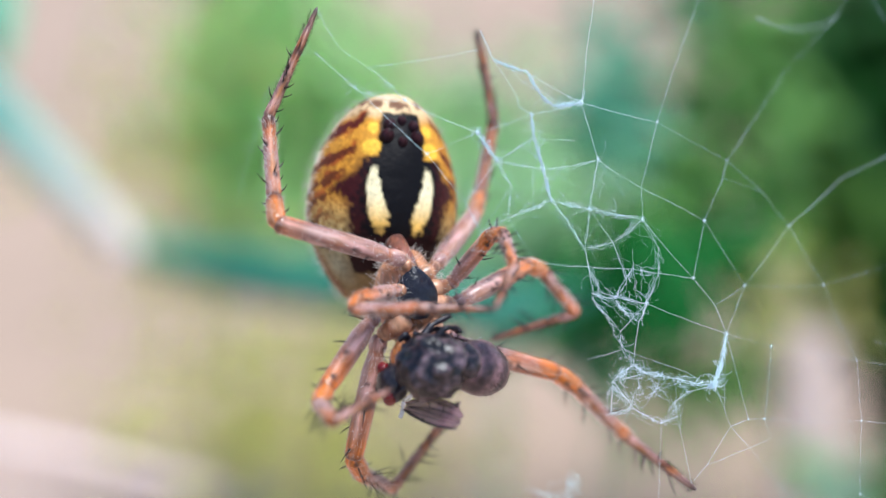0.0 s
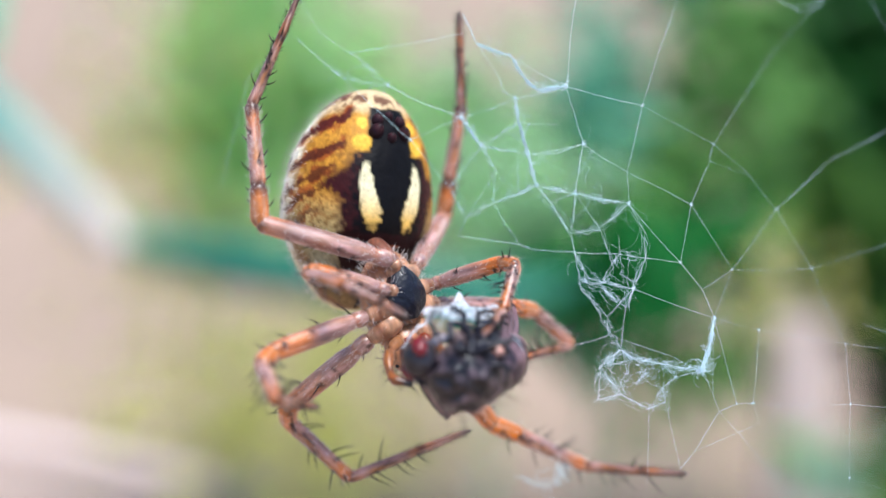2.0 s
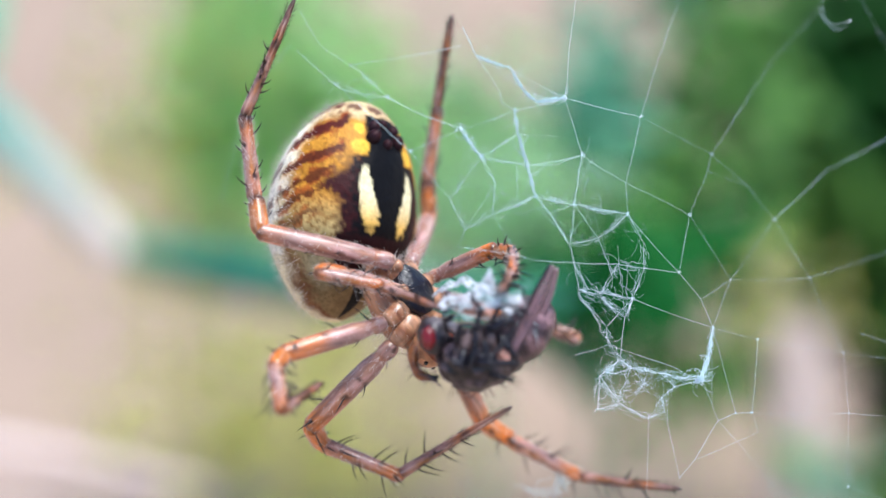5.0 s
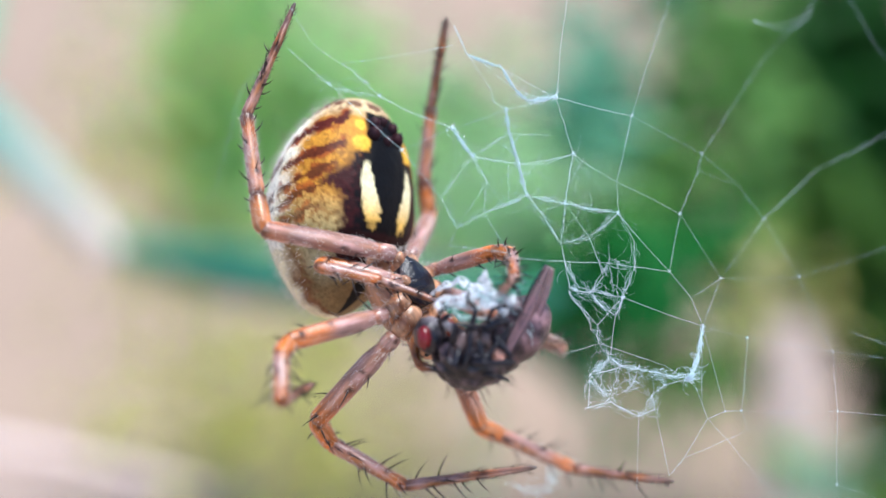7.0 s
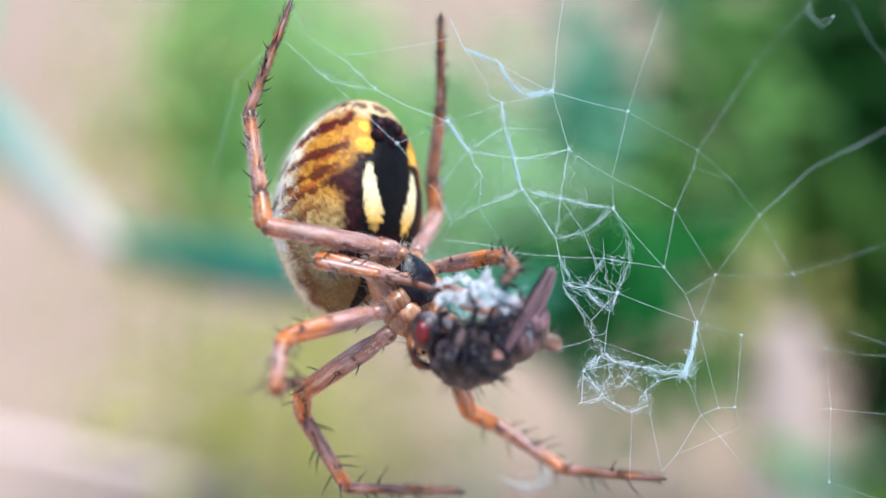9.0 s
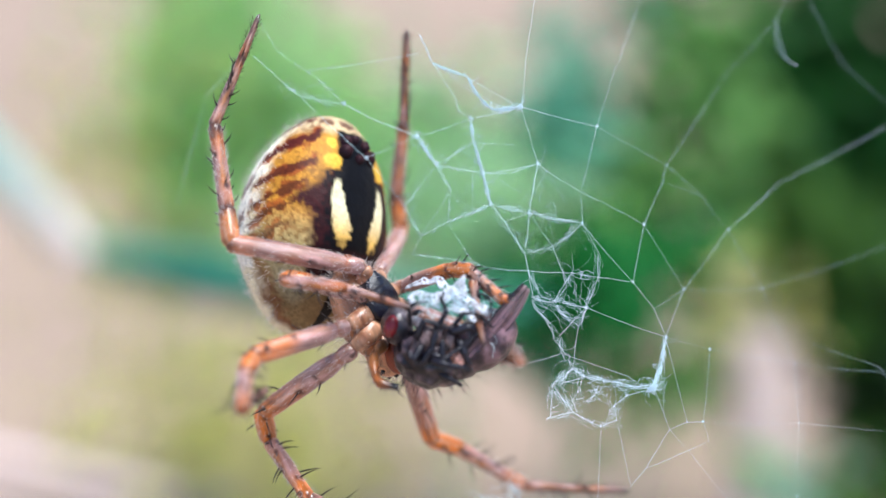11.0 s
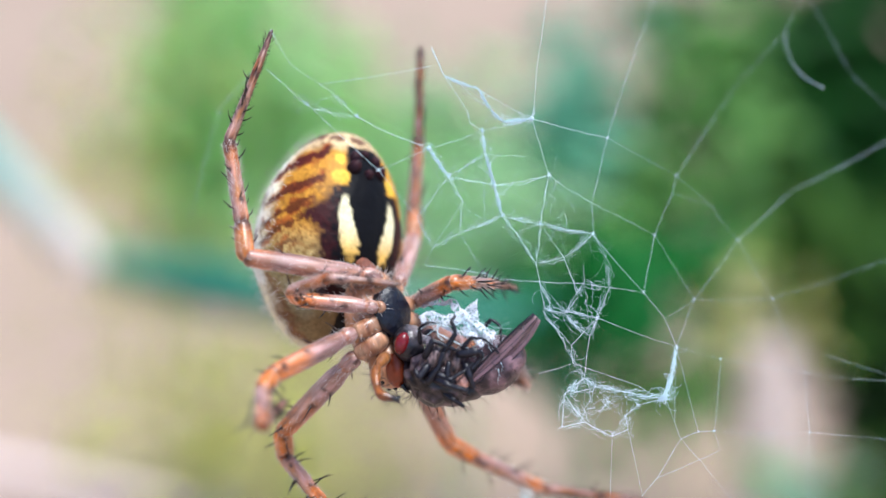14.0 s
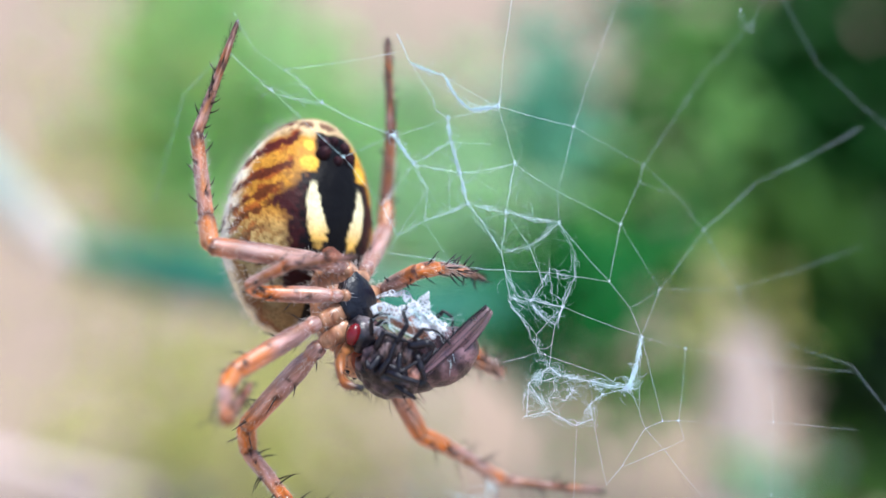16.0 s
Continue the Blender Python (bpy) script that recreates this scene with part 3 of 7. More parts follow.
def build_leg(name, hip, lengths, k, ringed):
    rng = random.Random(name)
    hip = Vector(hip)
    start = Vector((hip.x * 0.28, 0.34, hip.z * 0.6))
    c = Shape()
    path = curve([start, start.lerp(hip, 0.55) + Vector((0, -0.12, 0)), hip], 6)
    girth = (0.3, 0.33, 0.345, 0.345, 0.335, 0.32, 0.3, 0.275, 0.265, 0.25, 0.23, 0.2, 0.14)
    flesh, seam = lin(190, 142, 108), lin(112, 62, 34)
    tones = [mixc(flesh, seam, 0.9 if i == 7 else 0.55 if i in (6, 8, 12) else 0.2 + 0.2 * math.sin(i * 2.3)) for i in range(13)]
    c.tube(path, [k * r * (0.78 if ringed else 1) for r in girth], tones, n=20)
    coxa = c.make("hip_joint", skin, spider)
    tagged(hairs(rng, 60, lambda: (lambda i, w: (path[i] + w * 0.24, w))(rng.randint(2, 11), Vector([rng.gauss(0, 1) for _ in range(3)]).normalized()), 0.22, 0.008, 0.4).make("down", down, coxa), kind="stuff")
    shapes = {"femur": ((0.0, 0.17), (0.05, 0.235), (0.11, 0.25), (0.15, 0.205), (0.2, 0.24), (0.32, 0.29), (0.55, 0.295), (0.8, 0.28), (1.0, 0.255)),
              "patella": ((0.0, 0.255), (0.4, 0.27), (0.8, 0.25), (1.0, 0.225)),
              "tibia": ((0.0, 0.215), (0.1, 0.225), (0.4, 0.21), (0.75, 0.19), (0.92, 0.2), (1.0, 0.185)),
              "metatarsus": ((0.0, 0.175), (0.1, 0.165), (0.3, 0.145), (0.55, 0.122), (0.62, 0.128), (0.7, 0.11), (0.85, 0.09), (1.0, 0.06))}
    for (seg, prof), ln in zip(shapes.items(), lengths):
        n, m = 54, 24
        rows, cols = [], []
        spines = []
        count = {"femur": 6, "patella": 4, "tibia": 13, "metatarsus": 10}[seg]
        for q in range(count):
            t = (q + rng.uniform(0.2, 0.8)) / count * (0.62 if seg == "metatarsus" else 0.92) + 0.04
            g = rng.uniform(0, 6.28)
            w = Vector((math.cos(g), math.sin(g), 0))
            way = (w + Vector((0, 0, rng.uniform(0.35, 0.8)))).normalized()
            spines.append((t, g, w, way, k * rng.uniform(0.5, 0.78) * (0.6 if ringed else 1) * (0.8 if seg in ("femur", "patella") else 1)))
        dots = spines + [(rng.random(), rng.uniform(0, 6.28), 0, 0, 0) for _ in range(int(2 * ln))]
        for i in range(n + 1):
            t = 0.5 - 0.5 * math.cos(math.pi * i / n)
            a = max(j for j in range(len(prof)) if prof[j][0] <= t + 1e-9)
            b = min(a + 1, len(prof) - 1)
            f = (t - prof[a][0]) / (prof[b][0] - prof[a][0]) if b > a else 0
            r = k * (prof[a][1] + (prof[b][1] - prof[a][1]) * (f * f * (3 - 2 * f)))
            lap = 0.55 * k * prof[0][1]
            along = t * (ln + 2 * lap) - lap
            edge = min(along + lap, ln + lap - along) / (2 * lap)
            if edge < 1:
                r *= math.sqrt(max(0.02, 1 - (1 - edge) ** 2))
            bow = 0.05 * ln * math.sin(math.pi * t) * (0.5 if seg != "metatarsus" else 0.9)
            row, ck = [], []
            for j in range(m):
                g = 2 * math.pi * j / m
                rr = r * (1 + 0.025 * noise.noise(Vector((math.cos(g) * 2, math.sin(g) * 2, t * ln * 2.5))))
                row.append((math.cos(g) * rr, math.sin(g) * rr - bow * 0.3, along))
                w = noise.noise(Vector((math.cos(g), math.sin(g), t * ln * 1.6 + 7)))
                w2 = noise.noise(Vector((math.cos(g) * 3, math.sin(g) * 3, t * ln * 5)))
                if seg == "femur":
                    col = mixc(PINK, TAN, 0.25 + 0.8 * w)
                    far_end = min(1, max(0, (t - (0.72 if ringed else 0.48)) * (2.2 if ringed else 2.6) + 0.35 * w))
                    col = mixc(col, ORANGE, 0.95 * far_end)
                    col = mixc(col, BROWN, 0.85 * min(1, max(0, (t - 0.92) * 18)))
                    col = mixc(col, mixc(ORANGE, BROWN, 0.5), 0.7 * math.exp(-((t - 0.15) / 0.02) ** 2))
                elif seg == "patella":
                    col = mixc(TAN, ORANGE, (0.5 if ringed else 0.9) + 0.4 * w)
                    col = mixc(col, BROWN, min(0.95, max(0, (t - 0.6) * 4)) if ringed else 0.75 * (t > 0.86))
                elif seg == "tibia":
                    col = mixc(PINK, TAN, 0.5 + w)
                    col = mixc(col, ORANGE, min(0.9, max(0, abs(t - 0.42) * 2.2 - 0.15 + 0.4 * w)))
                    if ringed:
                        col = mixc(col, BROWN, min(0.95, max((t - 0.78) * 8, (0.14 - t) * 10)))
                    else:
                        col = mixc(col, mixc(BROWN, ORANGE, 0.25), min(0.9, max((t - 0.86) * 8, (0.1 - t) * 9, 0.6 * math.exp(-((t - 0.45) / 0.07) ** 2) * (0.6 + w))))
                else:
                    col = mixc(mixc(PINK, TAN, 0.6 + w), ORANGE, 0.55 * max(0, math.cos(2 * math.pi * t * 1.55)) + 0.3 * w)
                    col = mixc(col, BROWN, max((0.12 - t) * 10, 0.9 * math.exp(-((t - 0.6) / 0.05) ** 2), 0.4 * (t - 0.4)))
                    col = mixc(col, BLACK, (t - 0.84) * 7)
                col = mixc(col, BROWN, 0.35 * max(0, w2 * 1.7 - 0.4))
                w3 = noise.noise(Vector((math.cos(g) * 2.5, math.sin(g) * 2.5, t * ln * 0.5 + 3)))
                col = mixc(col, lin(66, 38, 30), 0.38 * max(0, min(1, w3 * 2.6 - 0.15)))
                w4 = noise.noise(Vector((math.cos(g) * 3.5, math.sin(g) * 3.5, t * ln * 0.3 + 11)))
                w5 = noise.noise(Vector((math.cos(g) * 9, math.sin(g) * 9, t * ln * 1.2 + 5)))
                col = mixc(col, lin(104, 50, 22), 0.45 * max(0, min(1, w4 * 2.6 - 0.2)))
                col = mixc(col, lin(226, 196, 176), 0.5 * max(0, min(1, -w4 * 2.4 - 0.2)) * (1 if t < 0.8 else 0.4))
                col = mixc(col, lin(70, 36, 20), 0.4 * max(0, min(1, w5 * 2.6 - 0.5)))
                for dt, dg, *_ in dots:
                    far = math.hypot((t - dt) * ln, abs((g - dg + math.pi) % (2 * math.pi) - math.pi) * 0.22)
                    if far < 0.1:
                        col = mixc(col, BROWN, 0.85 * min(1, (0.1 - far) / 0.05))
                ck.append(col)
            rows.append(row)
            cols.append(ck)
        s = Shape()
        s.grid(rows, True, cols)
        s.f.append(tuple(range(m - 1, -1, -1)))
        s.f.append(tuple(range(n * m, n * m + m)))
        ob = s.make(seg, skin, spider)
        radius = k * sum(p[1] for p in prof) / len(prof)
        for t, g, w, way, hl in spines:
            spine = new("spine", spine_mesh)
            spine.parent = ob
            spine.matrix_basis = Matrix.LocRotScale((Vector((0, 0, t * ln)) + w * radius * 0.8) * MM, way.to_track_quat("Z", "Y"), (1, 1, hl))

        def on():
            t, g = rng.uniform(0.03, 0.97), rng.uniform(0, 6.28)
            w = Vector((math.cos(g), math.sin(g), 0))
            return Vector((0, 0, t * ln)) + w * radius * 0.9, (w * 0.7 + Vector((0, 0, 0.8))).normalized()
        tagged(hairs(rng, int(150 * ln), on, 0.18, 0.005, 0.3).make("down", down if seg != "metatarsus" else bristle, ob), kind="stuff")
        legs[name, seg] = ob


for leg in LEGS:
    build_leg(*leg)


# ---- fly, held by the spider ----
fly = tagged(new("fly"), "dark grey fly with red eyes, partly wrapped in silk", "fly")
fly.matrix_basis = placed(0.5, -2.2, -3.2)


def build_fly():
    rng = random.Random(21)

    def grey(q):
        w = noise.noise(q * 3.5)
        c = mixc(lin(12, 9, 14), lin(112, 92, 96), 0.25 + 1.4 * w)
        return mixc(c, lin(20, 17, 24), 0.4 + 1.6 * noise.noise(q * 7 + Vector((5, 0, 0))))

    def belly(q):
        return mixc(lin(124, 94, 98), lin(44, 32, 40), 0.5 + 0.5 * math.sin(q.z * 9) + 0.6 * noise.noise(q * 4))
    h = Shape()
    h.blob((-1.42, 0.08, 0.62), (0.46, 0.56, 0.54), lambda q: mixc(lin(30, 26, 32), lin(150, 138, 140), max(0, q.x * 0.8 + q.z * 0.6 - 0.2) + 0.4 * noise.noise(q * 5)), rough=0.08)
    h.tube(curve([(-1.05, -0.2, 0.75), (-0.85, -0.45, 0.7), (-0.8, -0.6, 0.5)], 5), [0.13] * 11, lin(170, 158, 160), n=8)
    head = h.make("head", fly_shell, fly, "dark fly head with pale face")
    for y, x, z, ry_ in ((-0.36, -1.62, 0.64, 0), (0.5, -1.6, 0.66, 0)):
        e = Shape()
        e.blob((x, y, z), (0.21, 0.21, 0.33), turn=(0, 20, 0), nu=16, nv=20)
        e.make("eye", fly_eye, head, "dark red compound eye")
    for y in (-0.2, 0.25):
        a = Shape()
        a.tube(curve([(-0.98, y, 0.85), (-0.78, y - 0.12, 0.98), (-0.55, y - 0.25, 0.9)], 4), [0.05, 0.055, 0.06, 0.06, 0.05, 0.035, 0.02, 0.015, 0.01], n=6)
        a.make("antenna", fly_leg, head)
    t = Shape()
    t.blob((-0.6, 0.05, -0.4), (1.0, 0.95, 0.8), grey, turn=(0, 18, 0), rough=0.15, freq=3.2, nu=40, nv=50)
    t.blob((0.25, 0.1, -0.72), (0.5, 0.55, 0.36), grey, rough=0.1, seed=3)
    thorax = t.make("thorax", fly_shell, fly, "grey and black bristly thorax")
    for x, y, z, a, b, c in ((-0.75, -0.7, 0.2, 0.22, 0.2, 0.42), (-0.42, -0.72, 0.28, 0.2, 0.2, 0.4), (-0.1, -0.66, 0.1, 0.24, 0.22, 0.5), (-0.95, -0.55, 0.05, 0.2, 0.2, 0.32), (0.15, -0.6, -0.25, 0.26, 0.22, 0.3)):
        hip = Shape()
        hip.blob((x, y, z), (a, b, c), lambda q: mixc(lin(124, 102, 98), lin(24, 18, 24), 0.45 + 1.3 * noise.noise(q * 4)), turn=(0, 25, 0), rough=0.1, seed=x * 9)
        hip.make("hip", fly_shell, thorax)
    root = Shape()
    root.blob((0.12, -0.82, -0.42), (0.2, 0.12, 0.2), lin(206, 150, 132), rough=0.25)
    root.make("wing_root", fly_shell, thorax, "pale pinkish wing root")

    def back():
        w = Vector((rng.uniform(-1, 0.9), rng.uniform(-0.9, 0.6), rng.uniform(-1, -0.35))).normalized()
        return Vector((-0.5, 0.05, -0.45)) + Vector((w.x * 1.0, w.y * 0.92, w.z * 0.78)), (w + Vector((0.5, 0, -0.1))).normalized()
    tagged(hairs(rng, 34, back, 0.62, 0.012, 0.35).make("bristles", bristle, thorax, "black curved bristles"), kind="stuff")
    b = Shape()
    b.blob((1.0, 0.1, -0.05), (0.78, 0.8, 1.08), belly, turn=(0, 55, 0), rough=0.05, nu=28, nv=30)
    ab = b.make("abdomen", fly_shell, fly, "pinkish brown banded abdomen")
    tagged(hairs(rng, 160, lambda: (lambda w: (Vector((1.0, 0.1, -0.03)) + w * 0.74, w))(Vector([rng.gauss(0, 1) for _ in range(3)]).normalized()), 0.3, 0.008, 0.3).make("bristles", bristle, ab), kind="stuff")

    def wing(root, tip, side, broad, label):
        root, tip, side = Vector(root), Vector(tip), Vector(side).normalized()
        way = (tip - root)
        up = way.cross(side).normalized()
        s = Shape()
        rows = []
        for i in range(25):
            u = i / 24
            w = broad * (math.sin(math.pi * (0.06 + 0.85 * u ** 0.85)) ** 0.7) * (0.55 + 0.45 * u)
            p = root + way * u
            rows.append([p + side * (w * v) + up * (0.05 * math.sin(v * 9 + u * 3) + 0.12 * v * v) for v in [-0.35 + 1.35 * k / 10 for k in range(11)]])
        s.grid(rows, False, [(1, 1, 1)] * 25)
        ob = s.make("wing", film, fly, label)
        solid = ob.modifiers.new("film", "SOLIDIFY")
        solid.thickness = 0.008 * MM
        for k in (0, 2, 4, 6, 8, 10):
            ve = Shape()
            last = 24 if k in (0, 2, 4) else 21
            ve.tube([rows[i][min(10, max(0, k))] + up * 0.006 for i in range(0, last + 1, 2)], [0.034 if k == 0 else 0.013] * len(range(0, last + 1, 2)), n=5)
            ve.make("vein", fly_leg, ob)
        for i in (9, 15):
            ve = Shape()
            ve.tube([rows[i][k] + up * 0.006 for k in range(4, 9)], 0.014, n=5)
            ve.make("vein", fly_leg, ob)
    wing((0.1, -0.82, -0.6), (2.2, -0.7, 1.42), (0.62, 0.22, -0.62), 0.6, "folded clear brownish wing")
    wing((-1.07, 0.73, 0.99), (-0.16, 1.78, -0.22), (0.75, -0.74, -0.15), 0.75, "clear brownish wing")

    def leg(points, r, name="leg"):
        """Straight segments with knuckled joints, the outermost thin."""
        s = Shape()
        pts = [Vector(q) for q in points]
        path, radii = [], []
        for k, (a, b) in enumerate(zip(pts, pts[1:])):
            girth = r * (1.15, 0.8, 0.5, 0.4)[min(k, 3)]
            for u, f in ((0.06, 0.75), (0.25, 1.0), (0.6, 1.05), (0.85, 0.85), (0.95, 0.95)):
                path.append(a.lerp(b, u) + Vector((noise.noise(a * 5 + b * u), 0, noise.noise(b * 5 + a * u))) * 0.02)
                radii.append(girth * f)
        s.tube(path, radii, n=8)
        ob = s.make(name, fly_leg, fly)
        tagged(hairs(rng, 26, lambda: (lambda i, w: (path[i] + w * r * 0.5, w))(rng.randrange(len(path)), Vector([rng.gauss(0, 1) for _ in range(3)]).normalized()), 0.22, 0.01, 0.2).make("bristles", bristle, ob), kind="stuff")
    leg([(-1.0, -0.75, 0.2), (-0.75, -0.95, 0.75), (-0.15, -0.9, 0.5), (0.45, -0.85, 0.38)], 0.09)
    leg([(-0.5, -0.85, 0.3), (-0.1, -1.0, 0.95), (-0.22, -0.9, 1.3), (-0.1, -0.8, 1.45)], 0.07)
    leg([(-0.1, -0.85, 0.35), (0.5, -1.0, 0.45), (0.65, -0.85, 0.3), (0.3, -0.95, -0.1)], 0.12)
    leg([(0.15, -0.85, 0.15), (0.3, -0.95, -0.3), (0.42, -0.85, -0.62)], 0.1)
    leg([(0.75, -0.5, 1.1), (0.92, -0.65, 1.32), (1.18, -0.7, 1.15), (1.2, -0.65, 0.6), (1.05, -0.7, 0.2)], 0.055)
    leg([(-1.1, -0.6, 0.6), (-1.12, -0.8, 1.1), (-0.85, -0.9, 1.28), (-0.6, -0.8, 1.2)], 0.06)
    leg([(-0.95, -0.9, -0.5), (-0.6, -1.05, 0.0), (-0.45, -1.05, 0.45)], 0.085)
    leg([(-0.7, -0.95, -0.15), (-0.25, -1.08, -0.35), (0.15, -1.0, -0.1), (0.4, -0.95, 0.15)], 0.075)
    leg([(0.05, -0.95, 0.5), (0.35, -1.05, 0.85), (0.75, -0.95, 0.75), (1.15, -0.85, 0.35)], 0.06)
    leg([(-0.3, -1.0, 0.2), (-0.35, -1.1, -0.25), (-0.15, -1.0, -0.6)], 0.07)
    leg([(-0.85, -0.85, 0.1), (-1.15, -1.0, -0.3), (-1.25, -0.9, -0.05)], 0.1)
    leg([(-0.8, -0.7, -0.28), (-0.35, -1.15, -0.47), (0.23, -1.34, -0.64)], 0.11)
    leg([(-0.52, -0.62, -0.7), (-0.15, -0.85, -0.95), (0.13, -0.72, -1.14)], 0.08)
    leg([(-1.2, 0.35, -0.2), (-1.45, 0.5, 0.1), (-1.6, 0.55, 0.4)], 0.09)
    # silk round the fly: crumpled sheets and strands
    s = Shape()
    patches = (([(-1.15, 1.42), (-0.8, 1.58), (-0.45, 1.46), (-0.1, 1.52), (0.2, 1.66), (0.52, 1.92)], [(-1.05, 1.22), (-0.75, 1.2), (-0.4, 1.16), (0.0, 1.2), (0.3, 1.3), (0.5, 1.5)], 1),
               ([(0.1, 1.6), (0.3, 1.62), (0.52, 1.9)], [(0.34, 0.8), (0.44, 0.78), (0.58, 0.84)], 4),
               ([(-0.6, 1.2), (-0.1, 1.05), (0.5, 0.95), (0.9, 0.9)], [(-0.55, 1.12), (-0.1, 0.94), (0.45, 0.78), (0.85, 0.62)], 7))
    for top, low, seed in patches:
        top, low = (curve([(x, 0, z) for x, z in edge], 6) for edge in (top, low))
        rows = []
        for a, b in zip(top, low):
            row = []
            for k in range(9):
                q = a.lerp(b, k / 8)
                fold = abs(noise.noise(Vector((q.x * 3.2, q.z * 1.4, seed))))
                ragged = 0.09 * noise.noise(Vector((q.x * 9, seed, k // 7))) if k in (0, 8) else 0
                row.append(Vector((q.x, -0.76 - 0.16 * fold, q.z + ragged)))
            rows.append(row)
        s.grid(rows, False, [(1, 1, 1)] * len(rows))
    for path, w, seed in (([(-0.96, 0.74, 1.68), (-0.68, 0.29, 1.74), (-0.33, -0.07, 1.81), (0.07, -0.47, 1.57), (0.53, -0.82, 1.18), (1.00, -1.20, 0.82)], 0.14, 6),
                          ([(-0.19, -0.45, 1.41), (0.27, -0.80, 1.01), (0.67, -1.09, 0.67)], 0.12, 8)):
        path = curve(path, 6)
        rows = []
        for i, p in enumerate(path):
            lift = Vector((noise.noise(p * 3.1), noise.noise(p * 3.1 + Vector((seed, 0, 0))), noise.noise(p * 3.1 + Vector((0, seed, 0)))))
            side = Vector((0.55, 0.35, 0.75))
            rows.append([p + lift * 0.1 + side * (w * v * (0.6 + 0.8 * abs(noise.noise(p * 5)))) + Vector((-0.6, 0.1, 0.1)) * 0.12 * noise.noise(p * 4 + side * v * 2) for v in [k / 4 - 1 for k in range(9)]])
        s.grid(rows, False, [(1, 1, 1)] * len(rows))
    ob = s.make("silk_sheet", wrap_silk, fly, "crumpled white silk sheets")
    solid = ob.modifiers.new("sheet", "SOLIDIFY")
    solid.thickness = 0.02 * MM
    st = Shape()
    for _ in range(36):
        x = rng.uniform(-1.0, 0.8)
        a = Vector((x, -0.7 + rng.uniform(-0.15, 0.1), 1.2 + rng.uniform(-0.1, 0.35) - 0.25 * max(0, x)))
        b = a + Vector((rng.gauss(0.1, 0.35), rng.uniform(-0.2, 0.0), rng.uniform(-0.7, 0.2)))
        mid = a.lerp(b, 0.5) + Vector((rng.uniform(-0.1, 0.1), -0.12, rng.uniform(-0.12, 0.12)))
        st.tube(curve([a, mid, b], 4), rng.choice([0.003, 0.004, 0.005, 0.009]), n=4)
    for _ in range(50):
        a = Vector((rng.uniform(0.3, 1.15), -0.62, rng.uniform(0.0, 1.1)))
        b = a + Vector((rng.gauss(0, 0.18), -0.02, rng.gauss(0, 0.25)))
        st.tube(curve([a, a.lerp(b, 0.5) + Vector((rng.uniform(-0.1, 0.1), -0.1, 0)), b], 4), 0.0055, n=4)
    for pts, r in (([(-1.2, -0.8, 1.0), (-0.8, -0.85, 1.2), (-0.2, -0.85, 1.15), (0.2, -0.8, 1.35)], 0.014), ([(-0.6, -0.9, 0.95), (-0.1, -0.98, 0.7), (0.45, -0.95, 0.45)], 0.016),
                   ([(0.1, -0.8, 1.3), (0.35, -0.85, 0.95), (0.25, -0.9, 0.65)], 0.018), ([(-0.6, -0.85, 1.2), (-0.6, -0.9, 0.9), (-0.45, -0.95, 0.75)], 0.015)):
        st.tube(curve(pts, 6), r, n=6)
    tagged(st.make("silk_tangle", silk, fly, "tangled white silk strands"), kind="stuff")


build_fly()


# ---- web ----
web = tagged(new("spider_web"), "torn orb web of fine white threads beside the spider", "web")
web.matrix_basis = BASE
NODES = {}


def node(name, x, z, push=0.0):
    """A knot of the web; the sheet leans away to the side."""
    NODES[name] = Vector((x, min(3.5, -1.8 + 0.36 * max(0, x - 2.5) * max(0.2, 1 + 0.12 * z)) + push, z))


node("A", 3.98, 4.21)
node("B", 6.36, 3.77)
node("C", 8.67, 2.69)
node("D", 7.80, 0.84)
node("E", 7.36, -0.86)
node("F", 10.62, 0.71)
node("G", 8.98, -1.09)
node("J", 4.47, 2.58)
node("K", 3.05, 1.37)
node("L", 5.81, 1.80)
node("O", 5.82, 0.87)
node("Q", 8.30, -2.47)
node("M", 7.88, -3.91)
node("N", 9.30, -4.92)
node("N2", 8.82, -4.91)
node("N3", 8.27, -5.10)
node("S", 11.59, -1.10)
node("U", 12.36, -3.32)
node("V", 12.24, -5.02)
node("X", 11.95, -7.03)
node("Y", 9.68, -2.85)
node("Au", 4.13, 5.57)
node("Av", 4.51, 7.95)
node("Bu", 6.94, 5.32)
node("Bv", 8.32, 8.59)
node("Cu", 11.20, 5.89)
node("Cv", 12.67, 7.45)
node("Cw", 13.50, 8.82)
node("Fu", 12.75, 2.28)
node("Fv", 16.43, 4.14)
node("Sr", 16.35, 0.20)
node("Ur", 15.30, -3.65)
node("Vr", 14.90, -5.31)
node("Xr", 14.59, -7.96)
node("Xd", 11.75, -8.40)
node("kn", 4.20, 1.15)
node("a", 0.97, 3.27)
node("b", 1.52, 2.48)
node("c", 2.48, 3.78)
node("d", 2.84, 2.25)
node("e", 1.41, 5.33)
node("f", 2.40, 4.94)
node("g", 2.72, 4.40)
node("h", 3.11, 4.07)
node("i", 2.06, 4.33)
node("j", 2.13, 3.99)
node("tipB", 1.05, 6.13)
node("m", 2.56, 3.11)
node("l1", -3.60, 5.53)
node("l2", -2.32, 4.41)
node("l3", -0.46, 2.67)
node("l4", -1.06, 4.18)
node("l5", -1.89, 4.97)
node("l6", -2.13, 5.10)
node("l7", -2.92, 5.65)
node("l8", -3.52, 6.68)
node("l9", 1.02, 5.60)
node("l10", 0.64, 1.32)
node("l11", 1.08, 0.48)
node("l12", 0.84, -0.03)
